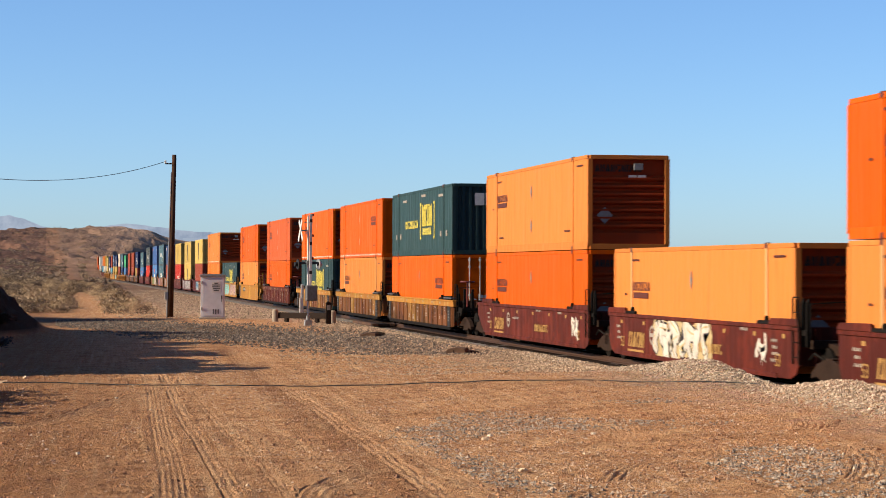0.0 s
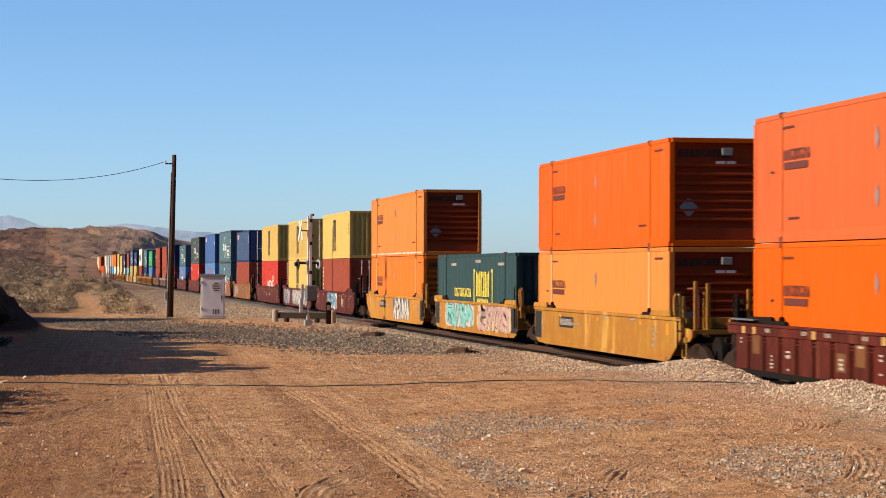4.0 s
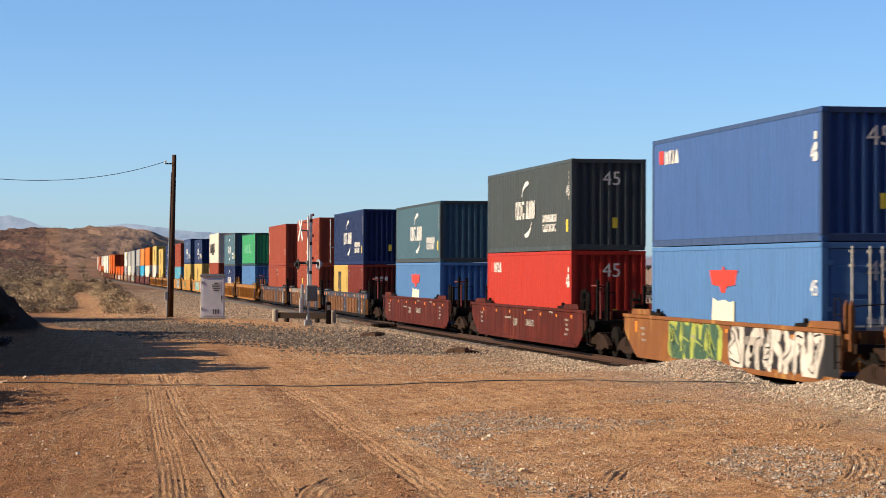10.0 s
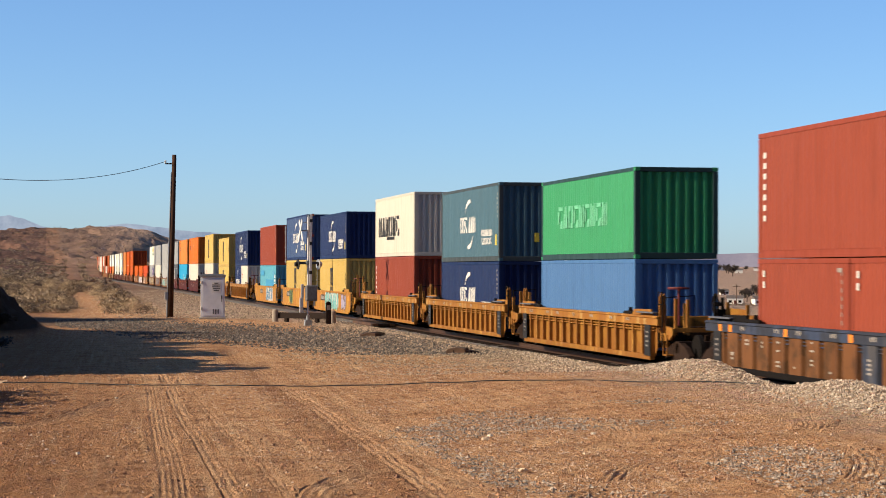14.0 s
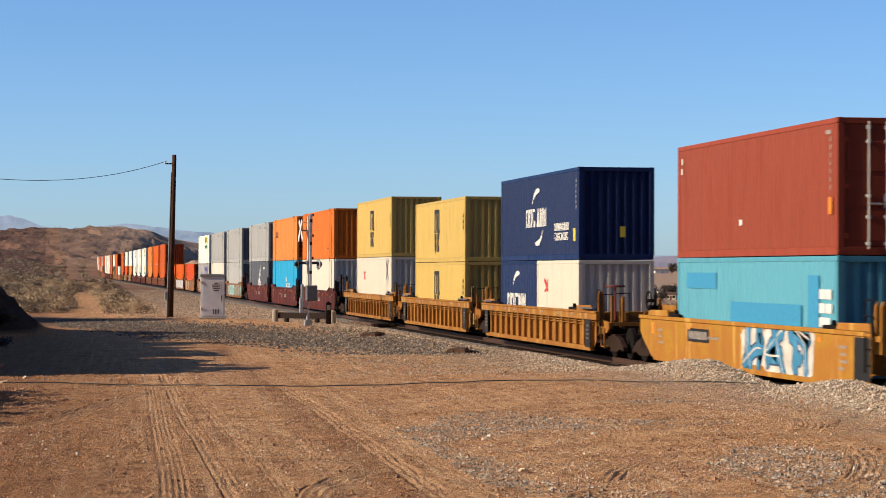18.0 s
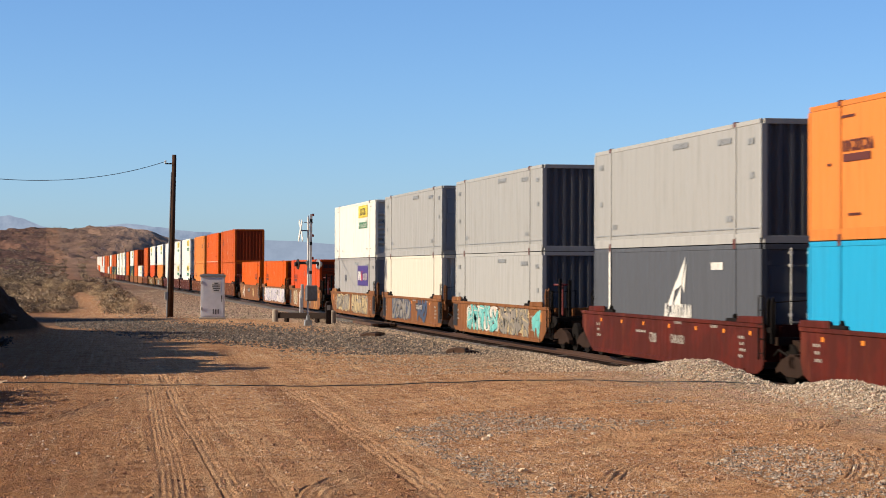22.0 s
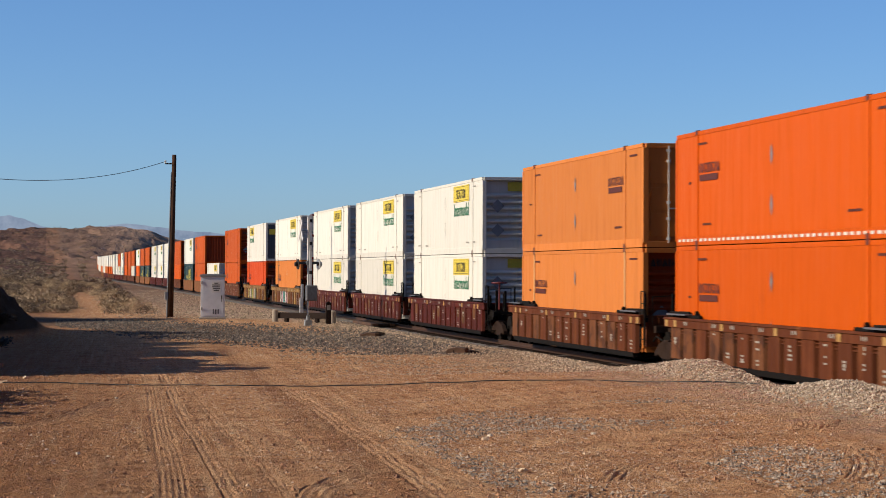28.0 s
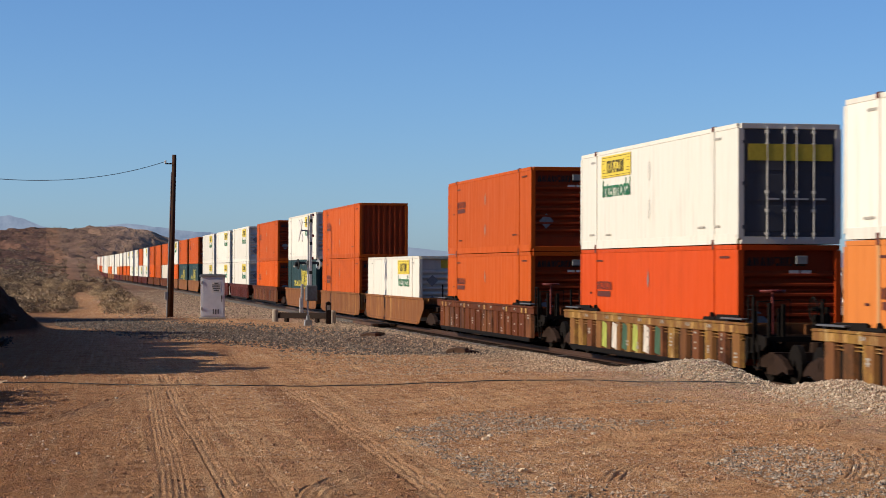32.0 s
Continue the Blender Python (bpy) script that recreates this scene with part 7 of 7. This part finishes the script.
# yard: pebbles, thinner on the wheel tracks
stones("pebbles", "scattered small pale pebbles on the dirt yard", spots(28000, 1, -1.5, 15, 23, 64, lambda x, y: in_view(x, y) * (0.3 + 0.7 * smoothstep(1.5, 7, x)) * (0.25 + 0.75 * (noise.noise((x * 0.35, y * 0.22, 5)) > 0.0))), 0.006, 0.03, TAN_STONE, 1)
SPILT_STONE = stone_material("spilt_gravel", "382f2b", "7e6c5e", "ccbca6")
stones("gravel_patch", "grey gravel spilled over the dirt yard", spots(10000, 2, 5.5, 13, 24, 42, lambda x, y: in_view(x, y) * smoothstep(0.05, 0.35, noise.noise((x * 0.45, y * 0.2, 9)) + 0.28 * smoothstep(34, 26, y) * smoothstep(6, 9, x))), 0.008, 0.036, SPILT_STONE, 2)
CLOD = stone_material("dry_clods", "6a4630", "946a4a", "b88a64")
stones("clods", "crumbled clods of dry dirt on the yard", spots(9000, 12, -1.5, 14, 23, 66, lambda x, y: in_view(x, y) * smoothstep(-0.25, 0.5, noise.noise((x * 0.8, y * 0.35, 15)))), 0.008, 0.04, CLOD, 12)
# the shoulder of the track and the heaps beside it
stones("ballast_stones", "loose grey-brown ballast stones along the rails", spots(16000, 3, TX - 5.2, TX - 0.85, 56, 135, lambda x, y: smoothstep(TX - 5.6, TX - 3.2, x + 1.2 * noise.noise((x, y * 0.4, 2)))), 0.022, 0.055, GREY_STONE, 3)
stones("track_stones", "dark greasy ballast stones beside the rail", spots(9000, 13, TX - 2.7, TX - 0.85, 52, 135), 0.02, 0.05, DARK_STONE, 13)
stones("stone_heaps", "pale crushed stone heaped beside the rails", spots(15000, 4, 13.2, 16.0, 33, 72, lambda x, y: smoothstep(0.02, 0.16, mounds(x, y))), 0.018, 0.045, PALE_STONE, 4)
stones("crossing_gravel", "coarse grey gravel on the road to the crossing", spots(13000, 5, 0.5, 14.5, 70, 121, lambda x, y: in_view(x, y) * smoothstep(0.0, 1.0, 1.6 - abs((y - (116 - 3.0 * (x - 1))) / (9 + 0.8 * x)))), 0.03, 0.075, DARK_STONE, 5)
stones("roadside_gravel", "grey gravel beyond the dirt yard", spots(8000, 6, 6.5, 14.2, 56, 95, lambda x, y: smoothstep(6.0, 11, x + 2.5 * noise.noise((x * 0.4, y * 0.15, 3)))), 0.018, 0.05, GREY_STONE, 6)


stones("slope_stones", "pale stones strewn on the slope below the track", spots(7000, 8, 4.0, 15.0, 124, 300, lambda x, y: smoothstep(0.026 * y, 0.05 * y, x) + 0.15), 0.03, 0.09, GREY_STONE, 8)


def boulder(x, y, s, seed):
    b = Build()
    bmesh.ops.create_icosphere(b.bm, subdivisions=2, radius=s)
    for v in b.bm.verts:
        v.co *= 0.8 + 0.45 * noise.noise(v.co * (1.6 / s) + Vector((seed, 0, 0)))
        v.co.z *= 0.62
    ob = new("rock", b.mesh("rock", PALE_STONE if seed % 2 else GREY_STONE))
    ob.location = (x, y, ground_z(x, y) + s * 0.25)
    return tagged(ob, "fist-sized angular rock lying on the dirt", "rock", "rocks in the yard")


ROCKS = random.Random(11)
for k, (x, y, s) in enumerate([(6.92, 35.3, 0.085), (7.1, 35.9, 0.06), (6.35, 29.8, 0.07), (0.47, 33.5, 0.055), (0.9, 33.1, 0.035), (8.6, 35.0, 0.05), (-0.5, 57.3, 0.09), (9.2, 29.0, 0.05)]
                            + [(ROCKS.uniform(1, 12), ROCKS.uniform(26, 48), ROCKS.uniform(0.02, 0.045)) for _ in range(12)]):
    boulder(x, y, s, k)


# ---- brush ----
def leaf_material(name, lo, hi):
    m, nt, b = nodes_of(name)
    geo = nt.nodes.new("ShaderNodeNewGeometry")
    nt.links.new(ramp(nt, geo.outputs["Random Per Island"], (0.0, lin(lo, 0.85)), (1.0, lin(hi, 0.85))), b.inputs["Base Color"])
    b.inputs["Roughness"].default_value = 0.85
    return m


BRUSH = [leaf_material("dry_straw", "6a563e", "bca484"), leaf_material("olive_brush", "5c4c3c", "8c7860"), leaf_material("grey_sage", "62523f", "a68e72"), leaf_material("dark_brush", "211a14", "40342a")]
BARK = plain("dry_bark", "5a4432", 0.9, 0, 0.3)


def shrub_meshes(seed, leaves, tall):
    """Twigs and a ragged crown of small blades for a bush one metre across."""
    rng = random.Random(seed)
    b = Build()
    ends = []
    for k in range(9):
        a, lean = rng.uniform(0, math.tau), rng.uniform(0.15, 0.5)
        top = (lean * math.cos(a), lean * math.sin(a), tall * rng.uniform(0.5, 0.95))
        b.tube((0.05 * math.cos(a), 0.05 * math.sin(a), -0.03), top, 0.016, 4, 0.005)
        ends.append(Vector(top))
    twigs = b.mesh("stems", BARK)
    verts, faces = [], []
    for k in range(leaves):
        e = rng.choice(ends)
        c = e * rng.uniform(0.45, 1.08) + Vector((rng.gauss(0, 0.12), rng.gauss(0, 0.12), rng.gauss(0, 0.09)))
        c.z = max(0.02, c.z)
        d = Vector((rng.gauss(0, 1), rng.gauss(0, 1), rng.gauss(0.4, 0.8))).normalized() * rng.uniform(0.06, 0.15)
        w = d.orthogonal().normalized() * rng.uniform(0.02, 0.055)
        s = len(verts)
        verts += [tuple(c - w), tuple(c + w), tuple(c + d)]
        faces.append((s, s + 1, s + 2))
    me = bpy.data.meshes.new("crown")
    me.from_pydata(verts, [], faces)
    me.materials.append(None)
    return twigs, me


SHRUBS = [shrub_meshes(20 + k, 620, t) for k, t in enumerate((0.5, 0.4, 0.62, 0.45))]


def shrub(x, y, size, kind, rng, label="dry straw-coloured desert bush on the sand"):
    ob = thing("desert_shrub", stand(x, y) @ Matrix.Rotation(rng.uniform(0, 6), 4, "Z") @ Matrix.Diagonal((size, size, size * rng.uniform(0.55, 0.8), 1)), label, "shrub", "desert shrubs")
    twigs, crown = SHRUBS[rng.randrange(4)]
    piece("twig_tangle", twigs, ob)["kind"] = "stuff"
    piece("crown", crown, ob, BRUSH[kind])["kind"] = "stuff"
    return ob


def make_brush():
    rng = random.Random(7)
    made = 0
    while made < 190:
        y = 145 * (520 / 145) ** rng.random()
        x = rng.uniform(-0.022 * y - 2, min(9.0, 0.035 * y))
        if abs(x - 1.3 - 0.01 * y) < 0.9 + y * 0.002:
            continue
        kind = rng.choice((0, 0, 0, 0, 2, 0))
        shrub(x, y, rng.uniform(0.7, 1.5), kind, rng, ("dry straw-coloured desert bush on the sand", "dull olive desert bush on the sand", "grey sage bush on the sand")[kind])
        made += 1
    # on the bank, with near-black leaves that paint in its shade
    for k in range(34):
        y = rng.uniform(58.5, 99)
        x = -9.0 + (rng.gauss(0.3, 0.8) if k < 20 else rng.uniform(3.0, 7.8))
        shrub(x, y, rng.uniform(0.6, 1.3), 3, rng, "dark twiggy bush on the shaded dirt bank")
    # a ragged row just past the yard's edge, whose shade reaches over the dirt
    for y, size in ((40.2, 1.7), (42.9, 2.1), (44.3, 1.8), (45.6, 2.2), (47.4, 1.8), (49.0, 2.3), (50.6, 2.0), (36.5, 1.5)):
        shrub(-2.15 - rng.uniform(0, 0.35), y, size, 2, rng, "grey sage bush at the edge of the yard")
    # beyond the rails
    for k in range(30):
        y = rng.uniform(260, 760)
        x = rng.uniform(0.24, 0.42) * y
        kind = rng.choice((1, 1, 2))
        shrub(x, y, rng.uniform(0.8, 2.2), kind, rng, "round desert bush on the plain beyond the rails")


make_brush()


def far_scrub():
    """Countless small bushes on the flats and slopes, too many to tell apart."""
    rng = random.Random(9)
    verts, faces = [], []
    made = 0
    while made < 14000:
        y = 400 * (1750 / 400) ** rng.random()
        a = radians(rng.uniform(-2.0, 5.0)) if made % 5 else radians(rng.uniform(12, 22))
        x = y * math.tan(a)
        if abs(x - track_at(y)[0]) < 6 or abs(x - 1.3 - 0.01 * y) < 2.2:
            continue
        z = ground_z(x, y)
        s = rng.uniform(0.35, 0.9)
        for k in range(7):
            p = Vector((x + rng.gauss(0, s * 0.35), y + rng.gauss(0, s * 0.35), z + rng.uniform(0.0, 0.55) * s))
            q = len(verts)
            for j in range(3):
                verts.append(tuple(p + Vector((rng.gauss(0, 0.4), rng.gauss(0, 0.4), abs(rng.gauss(0.15, 0.35)))) * s))
            faces.append((q, q + 1, q + 2))
        made += 1
    me = bpy.data.meshes.new("far_scrub")
    me.from_pydata(verts, [], faces)
    me.materials.append(BRUSH[1])
    tagged(new("far_scrub", me), "low olive-brown scrub dotted over the flats and hills", "scrub", kind="stuff")


far_scrub()


def near_brush(name, label, material, count, seed):
    """Low rounded bushes between the single shrubs beside the dirt road: small blades that follow each dome."""
    rng = random.Random(seed)
    verts, faces = [], []
    made = 0
    while made < count:
        y = 138 * (460 / 138) ** rng.random()
        road = 1.3 + 0.01 * y
        x = rng.uniform(-0.024 * y - 1, road + 4.2 - 0.004 * y)
        s = 0.4 + 1.1 * rng.random() ** 1.8
        if abs(x - road) < (0.45 + s) * (1 - smoothstep(230, 290, y)) or rng.random() > 0.36 + noise.noise((x / 2.5, y / 10, 3)) * 1.7 or x > 11:
            continue
        z = ground_z(x, y)
        tall = rng.uniform(0.55, 0.85)
        for k in range(380):
            a, e, r = rng.uniform(0, math.tau), rng.uniform(0.0, 1.5), s * rng.uniform(0.85, 1.0) * (1 + 0.16 * math.sin(k * 2.4))
            n = Vector((math.cos(a) * math.cos(e), math.sin(a) * math.cos(e), math.sin(e)))
            p = Vector((x + r * n.x, y + r * n.y, z + tall * r * n.z))
            n = (n + Vector((rng.gauss(0, 0.25), rng.gauss(0, 0.25), rng.gauss(0, 0.25)))).normalized()
            u = n.orthogonal().normalized()
            v = n.cross(u)
            q = len(verts)
            turn = rng.uniform(0, math.tau)
            for j in range(3):
                c = turn + j * 2.1
                verts.append(tuple(p + (u * math.cos(c) + v * math.sin(c)) * s * rng.uniform(0.035, 0.075)))
            faces.append((q, q + 1, q + 2))
        made += 1
    me = bpy.data.meshes.new(name)
    me.from_pydata(verts, [], faces)
    me.materials.append(material)
    tagged(new(name, me), label, "brush", kind="stuff")


near_brush("low_brush", "low pale straw-coloured brush along the dirt road", leaf_material("bleached_straw", "7e6848", "baa27e"), 330, 19)
near_brush("brown_brush", "low dull brown brush along the dirt road", leaf_material("brown_twigs", "4a3a2a", "6e5a42"), 260, 23)


# ---- the valley beyond the rails ----
STUCCO = [plain("stucco_" + k, c, 0.9, 0, 0.1, 0.6) for k, c in (("white", "f2ece2"), ("sand", "d8c2a2"), ("grey", "b8b2aa"))]
ROOFS = [plain("roof_" + k, c, 0.85, 0, 0.2, 0.8) for k, c in (("grey", "6c625c"), ("brown", "5e4436"))]


def far_house(x, y, w, d, h, turn, wall, roof, label):
    ob = thing("house", stand(x, y) @ pose(0, 0, 0, 0, 0, turn), label, "house", "houses in the valley")
    part("wall", Build().box(-w / 2, w / 2, -d / 2, d / 2, -0.6, h), STUCCO[wall], ob)
    part("roof", Build().prism([(-d / 2 - 0.5, h), (d / 2 + 0.5, h), (0, h + d * 0.22)], -w / 2 - 0.4, w / 2 + 0.4, "x"), ROOFS[roof], ob)
    part("door", Build().box(-0.55, 0.55, -d / 2 - 0.05, -d / 2 + 0.02, 0, 2.1), M["mark_brown"], ob)
    for u in (-w * 0.3, w * 0.3) if w < 9 else ():
        part("window", Build().box(u - 0.8, u + 0.8, -d / 2 - 0.05, -d / 2 + 0.02, 0.9, 2.2), M["dark_iron"], ob)
    return ob


def far_tree(x, y, size, rng):
    """A broad desert tree: a forked trunk and a crown of many small clumps."""
    ob = thing("tree", stand(x, y) @ Matrix.Rotation(rng.uniform(0, 6), 4, "Z") @ Matrix.Scale(size, 4), "dark olive broad-crowned tree down in the valley", "tree", "trees in the valley")
    k = rng.randrange(3)
    twigs, crown = cached(("tree", k), lambda: tree_meshes(40 + k))
    piece("trunk", twigs, ob)
    piece("crown", crown, ob, BRUSH[3])["kind"] = "stuff"
    return ob


def tree_meshes(seed):
    rng = random.Random(seed)
    b = Build().tube((0, 0, -0.1), (0.02, 0, 0.3), 0.05, 7, 0.035)
    ends = []
    for k in range(8):
        a = k * 0.8 + rng.uniform(-0.3, 0.3)
        tip = (rng.uniform(0.2, 0.42) * math.cos(a), rng.uniform(0.2, 0.42) * math.sin(a), rng.uniform(0.45, 0.85))
        b.tube((0.02, 0, 0.28), tip, 0.025, 5, 0.008)
        ends.append(Vector(tip))
    verts, faces = [], []
    for k in range(420):
        c = rng.choice(ends) * rng.uniform(0.75, 1.12) + Vector((rng.gauss(0, 0.09), rng.gauss(0, 0.09), rng.gauss(0.02, 0.07)))
        q = len(verts)
        verts += [tuple(c + Vector((rng.gauss(0, 0.05), rng.gauss(0, 0.05), rng.gauss(0, 0.05)))) for _ in range(3)]
        faces.append((q, q + 1, q + 2))
    me = bpy.data.meshes.new("crown")
    me.from_pydata(verts, [], faces)
    me.materials.append(None)
    return b.mesh("trunk", BARK), me


def line_pole(x, y, h=11.0):
    ob = thing("power_pole", stand(x, y), "thin wooden power pole with a crossarm in the valley", "utility pole", "power poles in the valley")
    part("shaft", Build().tube((0, 0, -0.3), (0, 0, h), 0.2, 8, 0.13), M["wood"], ob)
    part("crossarm", Build().box(-1.7, 1.7, -0.1, 0.1, h - 0.9, h - 0.65), M["wood"], ob)
    for u in (-1.5, 0.0, 1.5):
        part("insulator", Build().tube((u, 0, h - 0.65), (u, 0, h - 0.35), 0.09, 6), M["white"], ob)


def valley():
    rng = random.Random(31)

    def at(bearing, r):
        return r * math.sin(radians(bearing)), r * math.cos(radians(bearing))
    for k in range(24):
        bearing = 14.2 + 7.2 * (k + rng.uniform(0.1, 0.9)) / 24
        x, y = at(bearing, rng.uniform(1150, 1560))
        wall = rng.choice((0, 0, 1, 1, 2))
        far_house(x, y, rng.uniform(5, 9), rng.uniform(5, 7), rng.uniform(2.7, 3.4), rng.uniform(-30, 30), wall, rng.randrange(2), ("white stucco house with a low roof in the valley", "sand-coloured house with a low roof in the valley", "grey flat-fronted house in the valley")[wall])
    for k in range(46):
        x, y = at(14.0 + 7.5 * rng.random(), rng.uniform(1220, 1560))
        far_tree(x, y, rng.uniform(4.5, 8.5), rng)
    for k in range(26):
        x, y = at(14.0 + 7.5 * (k + rng.random()) / 12, rng.uniform(2500, 3300))
        far_house(x, y, rng.uniform(10, 22), 9, rng.uniform(3, 5), rng.uniform(-20, 20), 0, 0, "pale building among trees across the valley")
    for k in range(46):
        x, y = at(13.8 + 7.8 * rng.random(), rng.uniform(2600, 3500))
        far_tree(x, y, rng.uniform(8, 14), rng)
    for bearing, r in ((15.3, 940), (17.4, 960), (19.75, 900), (20.9, 980)):
        line_pole(*at(bearing, r))


valley()


motions()
